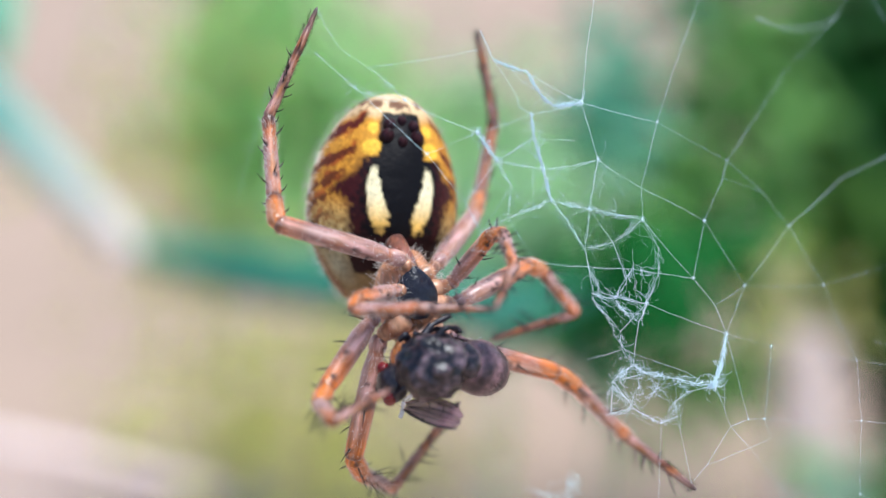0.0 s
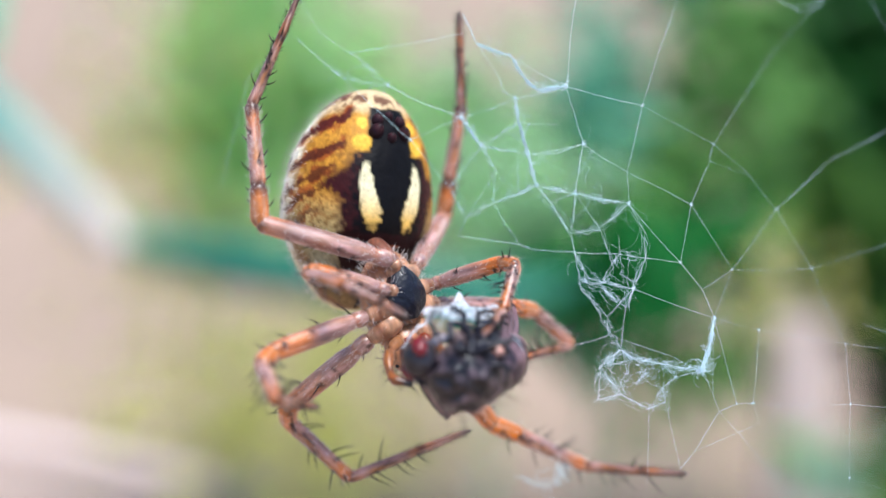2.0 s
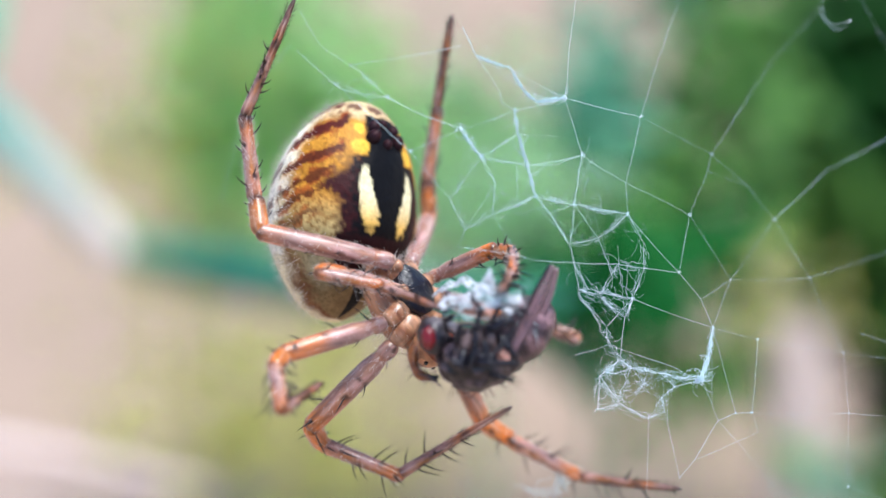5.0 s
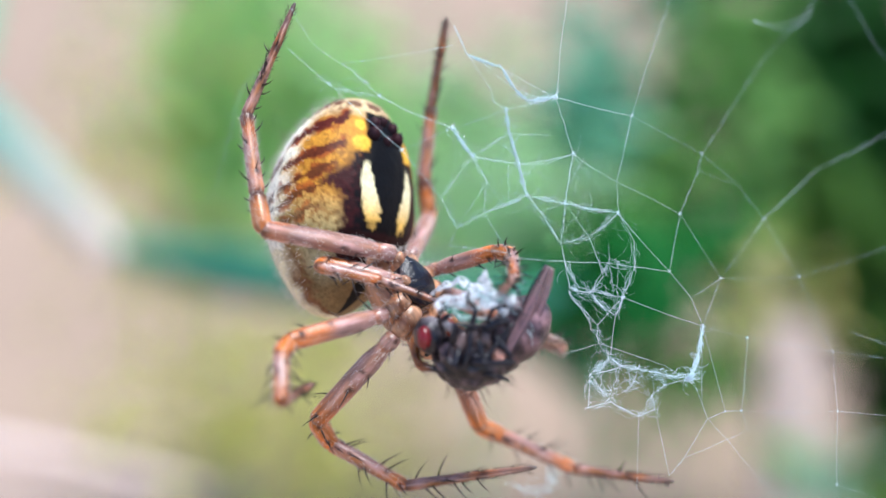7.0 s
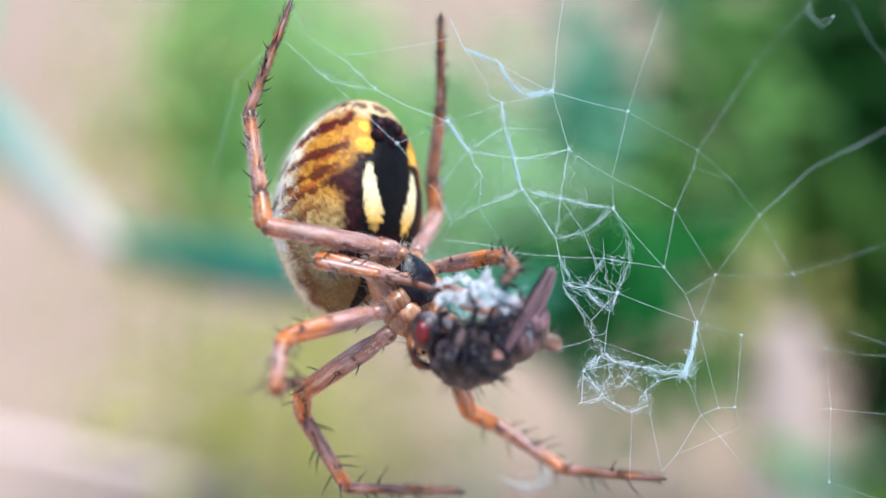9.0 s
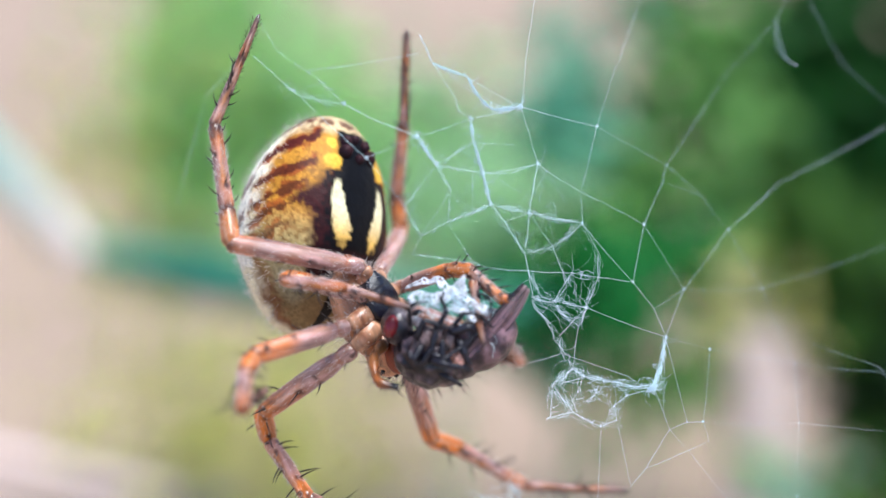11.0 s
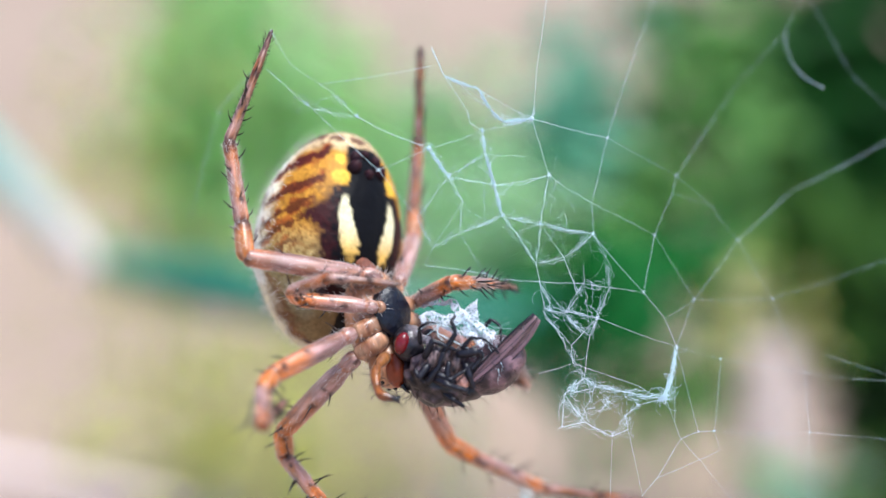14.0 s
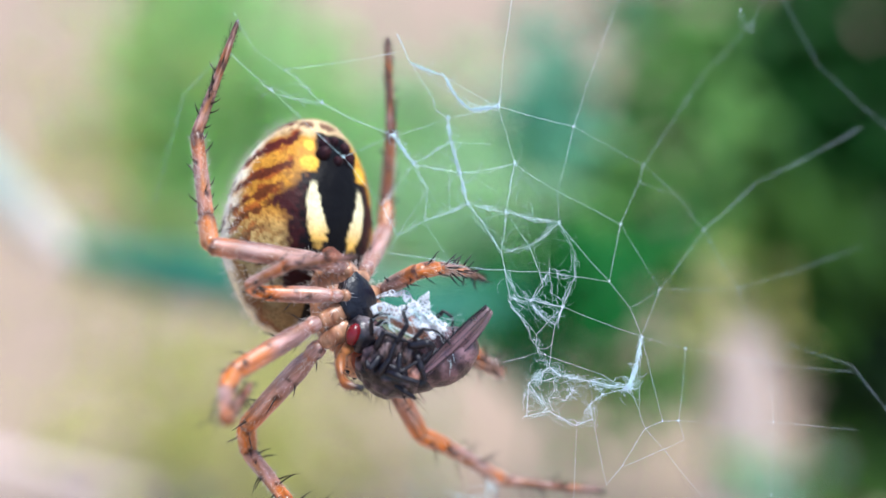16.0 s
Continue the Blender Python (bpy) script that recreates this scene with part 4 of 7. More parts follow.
node("l13", 2.54, -0.27)
node("l14", 2.88, -0.41)
node("l15", 1.84, 0.89)
node("l16", -0.06, 3.67)
node("l17", -2.60, 4.62)
node("p1", 4.13, -0.50)
node("p2", 5.46, -0.57)
node("p3", 6.27, -0.71)
node("q1", 7.99, -1.64)
node("H", 5.88, -1.58)
node("r1", 4.51, -1.24)
node("r2", 5.08, -2.36)
node("r3", 5.11, -2.88)
node("r4", 4.11, -3.13)
node("r5", 7.06, -3.57)
node("r6", 4.27, -1.42)
node("t1", 5.45, -3.30)
node("t2", 7.73, -3.95)
node("t3", 4.83, -3.75)
node("t4", 4.76, -4.67)
node("t5", 5.43, -4.54)
node("t6", 6.23, -4.97)
node("t7", 6.71, -4.80)
node("t8", 6.63, -4.42)
node("t9", 7.04, -4.11)
node("t10", 5.76, -3.55)
node("t11", 6.60, -3.72)
node("t12", 8.13, -3.27)
node("u1", 8.13, -4.64)
node("u2", 7.52, -6.16)
node("u3", 8.80, -5.69)
node("u4", 9.44, -5.44)
node("u5", 7.05, -6.64)
node("u6", 9.93, -7.08)
node("u7", 6.10, -7.02)
node("s1", 3.47, 0.90)
node("s2", 4.05, 0.02)
node("s3", 4.29, -1.27)
node("s4", 4.90, 0.18)
node("s5", 5.31, -0.96)
node("s6", 5.63, -2.10)
node("s7", 4.88, -1.44)
node("s8", 3.64, 2.27)
node("s9", 6.29, 0.02)
node("s10", 6.43, 1.52)
node("s11", 3.78, 3.09)
node("s12", 9.83, 1.75)
node("s13", 8.50, 2.16)
node("s14", 1.92, 1.76)
node("w0", 13.01, -2.78)
node("w1", 15.10, -3.47)
node("w2", 16.31, -5.33)
node("v0", 13.68, 8.64)
node("v1", 14.96, 6.25)
node("v2", 17.90, 3.69)
node("wisp", 12.84, 7.61)


node("y1", 2.6, -7.6, 4.5)
node("y2", 4.2, -8.0, 4.5)
node("y3", 4.0, -7.3, 4.5)
node("x1", -4.3, 6.4, 4.5)
node("x2", -5.6, 5.0, 4.5)
node("x3", -6.6, 1.5, 4.8)

web_rng = random.Random(17)


def thread(names, r, sag=0.01, knots=True):
    """One thread from knot to knot."""
    s = Shape()
    mid = sum(NODES[n].x for n in names.split()) / len(names.split())
    knots = knots and r < 0.025
    r *= 0.42 if r > 0.025 else 0.42 if mid < 6 else 0.36 if mid < 7.5 else 0.25
    pts = [NODES[n] for n in names.split()]
    for a, b in zip(pts, pts[1:]):
        k = max(4, int((b - a).length / (0.14 if mid < 6 else 0.35)))
        crimp = 0.03 if mid < 6 else 0.0
        w = Vector([web_rng.uniform(-1, 1) for _ in range(3)])
        path = []
        for i in range(k + 1):
            t = i / k
            p = a.lerp(b, t) + Vector((0, 0, -sag * (b - a).length * 4 * t * (1 - t)))
            p += w * 0.02 * math.sin(math.pi * t) + 0.012 * Vector((noise.noise(p * 2), noise.noise(p * 2 + Vector((7, 0, 0))), noise.noise(p * 2 + Vector((0, 7, 0)))))
            p += crimp * math.sin(math.pi * t) * Vector((noise.noise(p * 5), 0, noise.noise(p * 5 + Vector((0, 9, 0)))))
            path.append(p)
        s.tube(path, [r * (1 + 0.25 * noise.noise(p * 3)) for p in path], n=5)
        if knots:
            for _ in range(web_rng.randint(0, 2)):
                p = path[web_rng.randrange(len(path))]
                q = web_rng.uniform(1.4, 2.2) * r
                s.blob(p, (q, q, q * 1.6), nu=6, nv=6)
    s.make("thread", silk, web)


def knot(name, r):
    s = Shape()
    p = NODES[name]
    r *= 0.6 if p.x < 6.5 else 0.36
    s.blob(p, (r, r * 0.7, r * 1.2), rough=0.4, nu=10, nv=10, seed=p.x)
    for _ in range(8):
        w = Vector([web_rng.gauss(0, 1) for _ in range(3)]).normalized() * r * 3
        s.tube(curve([p, p + w * 0.6 + Vector((0, 0, r)), p + w], 3), 0.008, n=4)
    s.make("knot", silk, web)


for names, r in (("Av Au A", .012), ("Bv Bu B", .011), ("Cw Cv Cu C", .014), ("A B", .015), ("B C", .012), ("C s12 F", .012), ("F Fu Fv", .022), ("C s13 D", .016), ("s13 s12", .009),
                 ("B L", .013), ("J L", .012), ("L s10 D", .012), ("D G", .012), ("D E", .016), ("F G", .014), ("G Q", .015), ("F S", .013), ("G S", .012), ("S Sr", .012), ("S U", .012),
                 ("U Ur", .011), ("U V", .011), ("V Vr", .011), ("V X", .011), ("X Xr", .01), ("X Xd", .01), ("N V", .01), ("Y U", .011), ("Q Y", .01), ("Y N", .013), ("E q1 Q", .02), ("G q1", .014),
                 ("A J", .014), ("L O", .012), ("O E", .013), ("O s9 p3", .012), ("J kn", .018), ("kn O", .012), ("kn s4 s5", .014), ("s2 s4 O", .011),
                 ("l14 p1 p2 p3 E", .013), ("p3 H", .012), ("H Q", .012), ("H r1", .012), ("H r2", .014), ("r2 r6", .01), ("r2 r3", .012), ("r3 r4", .01), ("r3 r5", .012), ("r5 t2", .014),
                 ("s5 s7 s6", .014), ("s6 t1", .013), ("H s6", .012), ("s3 s7", .012), ("p2 s7", .011),
                 ("tipB e f", .03), ("f g h A", .034), ("f A", .012), ("e i j c", .016), ("a c", .013), ("c A", .012), ("c m d", .032), ("d K", .036), ("a b", .026), ("b d", .014), ("b m", .012), ("b s14 l15", .012),
                 ("d J", .014), ("d s8 J", .012), ("m s11", .01), ("K kn", .014), ("K l15 l11", .014), ("K s1 s2 s3", .018), ("s1 kn", .012), ("kn s2", .014),
                 ("l1 l2 l3", .013), ("l3 a", .012), ("l4 l16 a", .018), ("l2 l4", .012), ("l5 l4", .012), ("l6 l9", .013), ("l6 l5", .013), ("l7 l8", .011), ("l7 l6", .009), ("l3 l10 l11", .01), ("l10 b", .012),
                 ("l11 l12", .012), ("l12 l13 l14", .014), ("l17 l2", .014), ("l15 l13", .011), ("l11 s14", .01),
                 ("Q t12 M", .035), ("M t2", .04), ("t2 t11 t10 t1", .022), ("t1 t3", .02), ("t3 t4 t5 t6 t7", .02), ("t7 t8 t9 t2", .02), ("t3 t5", .012), ("t10 t3", .014), ("t11 t9", .014),
                 ("M u1 N3", .015), ("N3 N2 N", .02), ("N3 u2 u5", .016), ("u2 u3 u4 N", .012), ("N3 u3 u6", .012), ("Q N2", .014), ("Q u1", .011), ("t6 u7", .008), ("t7 u5", .008)):
    thread(names, r)
for name, r in (("A", .1), ("B", .045), ("C", .05), ("D", .06), ("F", .05), ("G", .035), ("E", .05), ("J", .06), ("kn", .06), ("d", .08), ("a", .09), ("b", .07), ("K", .05), ("Q", .06), ("S", .04), ("U", .04), ("V", .035), ("N", .045), ("N2", .04), ("Y", .05), ("H", .045), ("O", .05), ("t9", .05), ("l3", .04), ("l4", .05), ("c", .05), ("X", .04)):
    knot(name, r)


def fluff(name, label, spots, n, spread, length, r, seed):
    """Fine wavy fibres strung between neighbouring knots, and a few loose curls."""
    rng = random.Random(seed)
    pairs = [(NODES[a], NODES[b]) for a, b in zip(spots, spots[1:])]
    s = Shape()
    for k in range(n):
        a, b = rng.choice(pairs)
        p = a.lerp(b, rng.random()) + Vector([rng.gauss(0, spread * 0.5) for _ in range(3)])
        if k % 9:
            c, d = (a, b) if rng.random() < 0.92 else rng.choice(pairs)
            q = c.lerp(d, rng.random()) + Vector([rng.gauss(0, spread * 0.5) for _ in range(3)])
            if (q - p).length > length * 1.5:
                q = p + (q - p).normalized() * length
            m, shift, wave = 14, Vector([rng.uniform(0, 50) for _ in range(3)]), rng.choice([0.015, 0.03, 0.06])
            path = []
            for i in range(m + 1):
                t = i / m
                v = p.lerp(q, t)
                w = v * 4.5 + shift
                path.append(v + Vector((noise.noise(w), noise.noise(w + Vector((31, 0, 0))) * 0.6, noise.noise(w + Vector((0, 31, 0))))) * wave * math.sin(math.pi * t) * 3 + Vector((0, 0, -0.05 * (q - p).length * math.sin(math.pi * t))))
        else:
            spin, turn, rad = rng.uniform(0, 6.28), rng.uniform(2.5, 6.5), rng.uniform(0.05, 0.12)
            way = Vector((rng.gauss(0, 1), rng.gauss(0, 0.4), rng.gauss(0, 1))).normalized() * length * 0.35
            path = [p + way * (i / 12) + Vector((math.cos(spin + turn * i / 12) - math.cos(spin), 0.2 * math.sin(turn * i / 12), math.sin(spin + turn * i / 12) - math.sin(spin))) * rad for i in range(13)]
        s.tube(path, r * rng.choice([0.4, 0.5, 0.6, 0.7, 1.1]), n=4)
    tagged(s.make(name, silk, web, label), kind="stuff")


thread("w0 w1 w2", .014)
thread("v0 v1 v2", .013)
thread("x1 x2", .012)
thread("x2 x3", .01)
fluff("silk_tuft", "blurred loose silk tuft behind", ["y1", "y2", "y3"], 39, 0.3, 1.2, 0.010, 31)
fluff("silk_tuft", "dense tangled white silk tuft", ["Q", "t12", "M", "t2", "M", "t2"], 285, 0.08, 0.8, 0.008, 1)
fluff("silk_tuft", "dense tangled white silk tuft", ["M", "t2", "t11", "t10", "t1", "t3", "t5"], 200, 0.17, 0.8, 0.0052, 2)
fluff("silk_tuft", "loose curled silk fibres", ["t3", "t4", "t5", "t6", "t7", "t8", "t9", "t11", "t5", "t10", "t8"], 150, 0.2, 0.7, 0.0040, 3)
fluff("silk_tuft", "loose curled silk fibres", ["p1", "r1", "s3", "s7", "s6", "H", "r1", "r6", "r2", "r3", "t1"], 110, 0.1, 1.2, 0.0048, 4)
fluff("silk_tuft", "loose curled silk fibres", ["K", "s1", "s2", "kn", "O", "s4", "s5", "p2"], 60, 0.07, 1.3, 0.0048, 5)
fluff("silk_tuft", "loose curled silk fibres", ["c", "m", "d", "b", "a", "b", "s14", "l15", "K"], 66, 0.05, 1.1, 0.0052, 6)
fluff("silk_tuft", "fine wavy threads of the torn web", ["a", "b", "m", "d", "K", "kn", "J", "O", "s4", "s2", "K", "l15", "l11", "l10", "b"], 150, 0.14, 2.2, 0.0044, 12)
fluff("silk_tuft", "fine wavy threads of the torn web", ["kn", "O", "s9", "p3", "p2", "s5", "s7", "s6", "H", "p3"], 120, 0.14, 2.0, 0.0044, 13)
fluff("silk_tuft", "thick bundle of white silk", ["c", "m", "d", "K"], 150, 0.028, 1.0, 0.0056, 14)
fluff("silk_tuft", "thick bundle of white silk", ["a", "b"], 70, 0.03, 0.8, 0.0052, 15)
fluff("silk_tuft", "thick bundle of white silk", ["e", "f", "g", "h", "A"], 190, 0.035, 1.0, 0.0054, 7)
fluff("silk_tuft", "dense tangled white silk tuft", ["A", "h"], 55, 0.1, 0.6, 0.0045, 8)
fluff("silk_tuft", "loose curled silk fibres", ["l17", "l2", "l4", "l5"], 30, 0.15, 0.8, 0.0040, 9)


def build_wisp():
    """A loose end of silk that swings in the air."""
    rng = random.Random(41)
    s = Shape()
    for bow, side in ((-0.5, 0.05), (-0.3, -0.12)):
        s.tube(curve([(0, 0, 0), (0.45, side, bow * 0.75), (1.3, side * 1.6, bow), (2.05, side, bow * 0.6), (2.6, 0, 0)], 6), rng.uniform(0.0045, 0.006), n=5)
    s.blob((2.6, 0, 0), (0.05, 0.03, 0.03), rough=0.3, nu=8, nv=8)
    ob = tagged(s.make("silk_wisp", silk, web, "loose silk strand swinging free"), kind="stuff")
    ob.location = NODES["wisp"] * MM
    return ob


wisp = build_wisp()


# ---- what moves ----
def motions():
    walk(spider, [
        (0, placed(-0.772, -0.600, -1.298, -3.3, -9.5, 19.3)),
        (0.5, placed(-0.471, -0.600, -1.431, -3.6, -9.3, 21.3)),
        (1, placed(-0.709, -0.600, -1.483, -3.1, -7.4, 23.2)),
        (1.5, placed(-0.677, -0.600, -1.440, -2.4, -4.4, 28.1)),
        (2, placed(-0.652, -0.600, -1.665, -6.6, -10.0, 33.6)),
        (2.5, placed(-0.616, -0.600, -1.525, -13.4, -17.6, 38.1)),
        (3, placed(-0.472, -0.600, -1.823, -16.4, -19.2, 41.8)),
        (3.5, placed(-0.228, -0.600, -1.464, -17.3, -18.3, 44.8)),
        (4.2, placed(-0.317, -0.600, -1.256, -20.6, -19.4, 48.6)),
        (6.3, placed(-0.461, -0.600, -1.312, -19.9, -20.1, 46.6)),
        (7, placed(-0.129, -0.600, -1.088, -21.2, -18.7, 50.5)),
        (8, placed(-0.214, -0.600, -1.109, -17.3, -18.3, 44.8)),
        (9, placed(0.072, -0.600, -1.188, -17.3, -18.3, 44.8)),
        (10, placed(0.042, -0.600, -1.279, -16.5, -14.8, 49.2)),
        (12.3, placed(-0.192, -0.600, -1.378, -13.4, -15.0, 42.8)),
        (13, placed(-0.162, -0.600, -1.461, -9.6, -11.6, 40.0)),
        (14, placed(-0.114, -0.600, -1.353, -7.6, -9.3, 39.6)),
        (15, placed(-0.098, -0.600, -1.352, -7.3, -9.6, 37.6)),
        (16, placed(-0.083, -0.600, -1.371, -7.5, -9.4, 38.6))])
    walk(abdomen, [
        (0, at(0.337, 2.947, 2.876, 4.6, 13.2, 0.5)),
        (0.5, at(0.274, 2.963, 3.026, 5.1, 13.1, 0.6)),
        (1, at(0.435, 2.890, 2.980, 4.7, 11.0, 0.5)),
        (1.5, at(0.360, 2.901, 2.817, 3.4, 8.4, 0.3)),
        (2, at(0.691, 2.668, 3.011, 7.2, 14.5, 1.1)),
        (2.5, at(1.109, 2.329, 2.998, 12.9, 23.1, 3.3)),
        (3, at(1.199, 2.184, 3.463, 14.9, 25.9, 4.6)),
        (3.5, at(0.956, 2.317, 3.207, 14.9, 26.4, 5.0)),
        (4.2, at(1.084, 2.121, 3.154, 18.3, 28.2, 6.6)),
        (6.3, at(1.018, 2.238, 3.039, 15.9, 30.1, 6.7)),
        (7, at(1.003, 2.151, 3.030, 18.1, 28.9, 7.1)),
        (8, at(0.855, 2.408, 2.777, 12.8, 28.4, 5.3)),
        (9, at(0.869, 2.396, 2.762, 12.8, 28.4, 5.3)),
        (10, at(0.835, 2.331, 2.821, 12.1, 26.0, 4.7)),
        (12.3, at(0.820, 2.457, 2.641, 7.6, 25.7, 3.4)),
        (13, at(0.577, 2.688, 2.677, 3.0, 22.2, 1.8)),
        (14, at(0.412, 2.821, 2.428, 1.7, 19.3, 1.1)),
        (15, at(0.385, 2.851, 2.433, 1.0, 19.4, 0.9)),
        (16, at(0.468, 2.782, 2.441, 1.3, 19.3, 1.0))])
    walk(fly, [
        (0, placed(0.090, -1.700, -3.360, -118.0, -2.0, 25.0)),
        (0.2, placed(0.150, -1.900, -3.250, -85.9, 15.4, 29.7)),
        (0.5, placed(0.164, -2.200, -3.145, -48.7, 7.8, 42.4)),
        (1, placed(0.263, -2.200, -3.397, -48.7, 7.8, 42.4)),
        (1.5, placed(0.507, -2.600, -2.849, -53.0, 0.9, 43.3)),
        (2, placed(1.205, -3.000, -3.442, -51.8, -4.8, 41.0)),
        (2.5, placed(1.654, -3.200, -2.721, -11.3, -0.6, 41.5)),
        (3, placed(1.434, -3.300, -2.688, -3.1, -9.5, 18.3)),
        (3.5, placed(1.582, -3.300, -2.508, -3.7, -14.5, 14.5)),
        (4.2, placed(1.684, -2.900, -2.519, -3.2, -17.7, 10.5)),
        (6.3, placed(1.666, -2.200, -2.678, -1.9, -17.9, 6.3)),
        (7, placed(1.825, -2.300, -2.654, -1.6, -17.9, 5.3)),
        (8, placed(1.662, -2.500, -2.661, -1.1, -12.0, 5.1)),
        (9, placed(1.903, -2.700, -2.749, -2.1, -14.9, 8.3)),
        (10, placed(2.012, -2.300, -2.386, -1.7, -11.9, 8.2)),
        (12.3, placed(1.693, -0.950, -2.924, 0.0, -0.0, 0.0)),
        (13, placed(1.751, -0.950, -2.756, 0.0, -0.0, 0.0)),
        (14, placed(1.807, -0.950, -2.898, 0.0, -0.0, 0.0)),
        (15, placed(1.091, -0.950, -3.053, -0.8, 12.0, -4.1)),
        (16, placed(1.452, -0.950, -2.984, 0.0, -0.0, 0.0))])
    walk(legs["hind_left", "femur"], [
        (0, at(-0.186, -0.011, 1.015, -22.3, 63.3, 161.0)),
        (0.5, at(-0.186, -0.011, 1.015, -18.0, 64.8, 157.7)),
        (1, at(-0.186, -0.011, 1.015, -20.9, 66.1, 156.2)),
        (1.5, at(-0.186, -0.011, 1.015, -24.0, 70.8, 149.1)),
        (2, at(-0.186, -0.011, 1.015, -15.2, 61.2, 146.8)),
        (2.5, at(-0.186, -0.011, 1.015, -24.7, 52.4, 143.1)),
        (3, at(-0.186, -0.011, 1.015, -7.4, 46.3, 141.5)),
        (3.5, at(-0.186, -0.011, 1.015, -8.2, 51.4, 137.5)),
        (4.2, at(-0.186, -0.011, 1.015, -10.0, 48.4, 134.5)),
        (6.3, at(-0.186, -0.011, 1.015, -16.5, 48.5, 136.5)),
        (7, at(-0.186, -0.011, 1.015, -21.5, 50.1, 131.6)),
        (8, at(-0.186, -0.011, 1.015, -17.4, 55.1, 135.3)),
        (9, at(-0.186, -0.011, 1.015, -19.8, 54.1, 135.9)),
        (10, at(-0.186, -0.011, 1.015, -15.3, 56.8, 130.9)),
        (12.3, at(-0.186, -0.011, 1.015, -24.6, 59.0, 136.6)),
        (13, at(-0.186, -0.011, 1.015, -21.7, 62.5, 139.6)),
        (14, at(-0.186, -0.011, 1.015, -21.3, 68.1, 136.9)),
        (15, at(-0.186, -0.011, 1.015, -13.7, 70.7, 136.5)),
        (16, at(-0.186, -0.011, 1.015, -23.3, 68.5, 137.7))])
    walk(legs["hind_left", "patella"], [
        (0, at(-3.760, -0.367, 2.658, 43.7, 3.7, 161.0)),
        (0.5, at(-3.793, 0.148, 2.615, 35.7, 5.4, 160.4)),
        (1, at(-3.842, 0.059, 2.507, 33.9, 2.7, 155.1)),
        (1.5, at(-3.935, 0.360, 2.199, 32.0, 4.5, 149.4)),
        (2, at(-3.548, 0.954, 2.849, 11.1, -7.6, 142.3)),
        (2.5, at(-3.451, 0.375, 3.203, 19.5, -14.9, 139.9)),
        (3, at(-2.717, 1.354, 3.722, -2.2, -17.7, 136.9)),
        (3.5, at(-2.818, 1.639, 3.454, 11.5, -14.3, 134.2)),
        (4.2, at(-2.715, 1.582, 3.596, 25.3, -18.0, 130.9)),
        (6.3, at(-3.015, 1.128, 3.525, 28.4, -14.3, 134.8)),
        (7, at(-3.140, 1.132, 3.373, 21.9, -15.3, 130.3)),
        (8, at(-3.215, 1.321, 3.170, 23.6, -15.7, 133.9)),
        (9, at(-3.279, 1.123, 3.193, 22.9, -14.2, 134.6)),
        (10, at(-3.063, 1.717, 3.098, 22.4, -10.9, 129.7)),
        (12.3, at(-3.552, 0.908, 2.865, 32.1, -7.6, 136.4)),
        (13, at(-3.612, 0.987, 2.707, 35.4, -0.2, 140.1)),
        (14, at(-3.659, 1.273, 2.389, 21.7, -1.3, 137.9)),
        (15, at(-3.458, 1.803, 2.280, 23.1, 0.2, 140.5)),
        (16, at(-3.733, 1.105, 2.347, 38.1, 3.0, 141.1))])
    walk(legs["hind_left", "tibia"], [
        (0, at(-3.569, 0.335, 3.415, 14.4, -4.0, 161.0)),
        (0.5, at(-3.664, 0.753, 3.463, 13.1, -3.8, 159.0)),
        (1, at(-3.632, 0.608, 3.377, 14.5, -1.4, 157.2)),
        (1.5, at(-3.711, 0.874, 3.087, 4.3, 0.9, 152.0)),
        (2, at(-3.316, 1.030, 3.871, 15.3, -5.7, 147.1)),
        (2.5, at(-3.031, 0.478, 4.159, 15.5, -15.3, 144.2)),
        (3, at(-2.511, 1.106, 4.722, 12.7, -17.2, 141.5)),
        (3.5, at(-2.490, 1.603, 4.451, 5.2, -18.3, 138.3)),
        (4.2, at(-2.184, 1.655, 4.499, 4.2, -21.3, 135.3)),
        (6.3, at(-2.500, 1.318, 4.420, 1.8, -22.2, 137.3)),
        (7, at(-2.676, 1.190, 4.313, 15.6, -19.1, 133.8)),
        (8, at(-2.732, 1.424, 4.097, 17.0, -15.9, 138.8)),
        (9, at(-2.822, 1.241, 4.131, 15.1, -15.4, 139.0)),
        (10, at(-2.638, 1.831, 4.051, 8.7, -12.4, 134.0)),
        (12.3, at(-3.082, 1.231, 3.747, 9.6, -12.5, 139.6)),
        (13, at(-3.220, 1.451, 3.563, 13.1, -6.5, 141.8)),
        (14, at(-3.382, 1.546, 3.364, 10.6, -2.0, 142.1)),
        (15, at(-3.199, 2.124, 3.246, 8.2, -4.3, 143.8)),
        (16, at(-3.359, 1.637, 3.172, 9.1, -4.2, 142.8))])
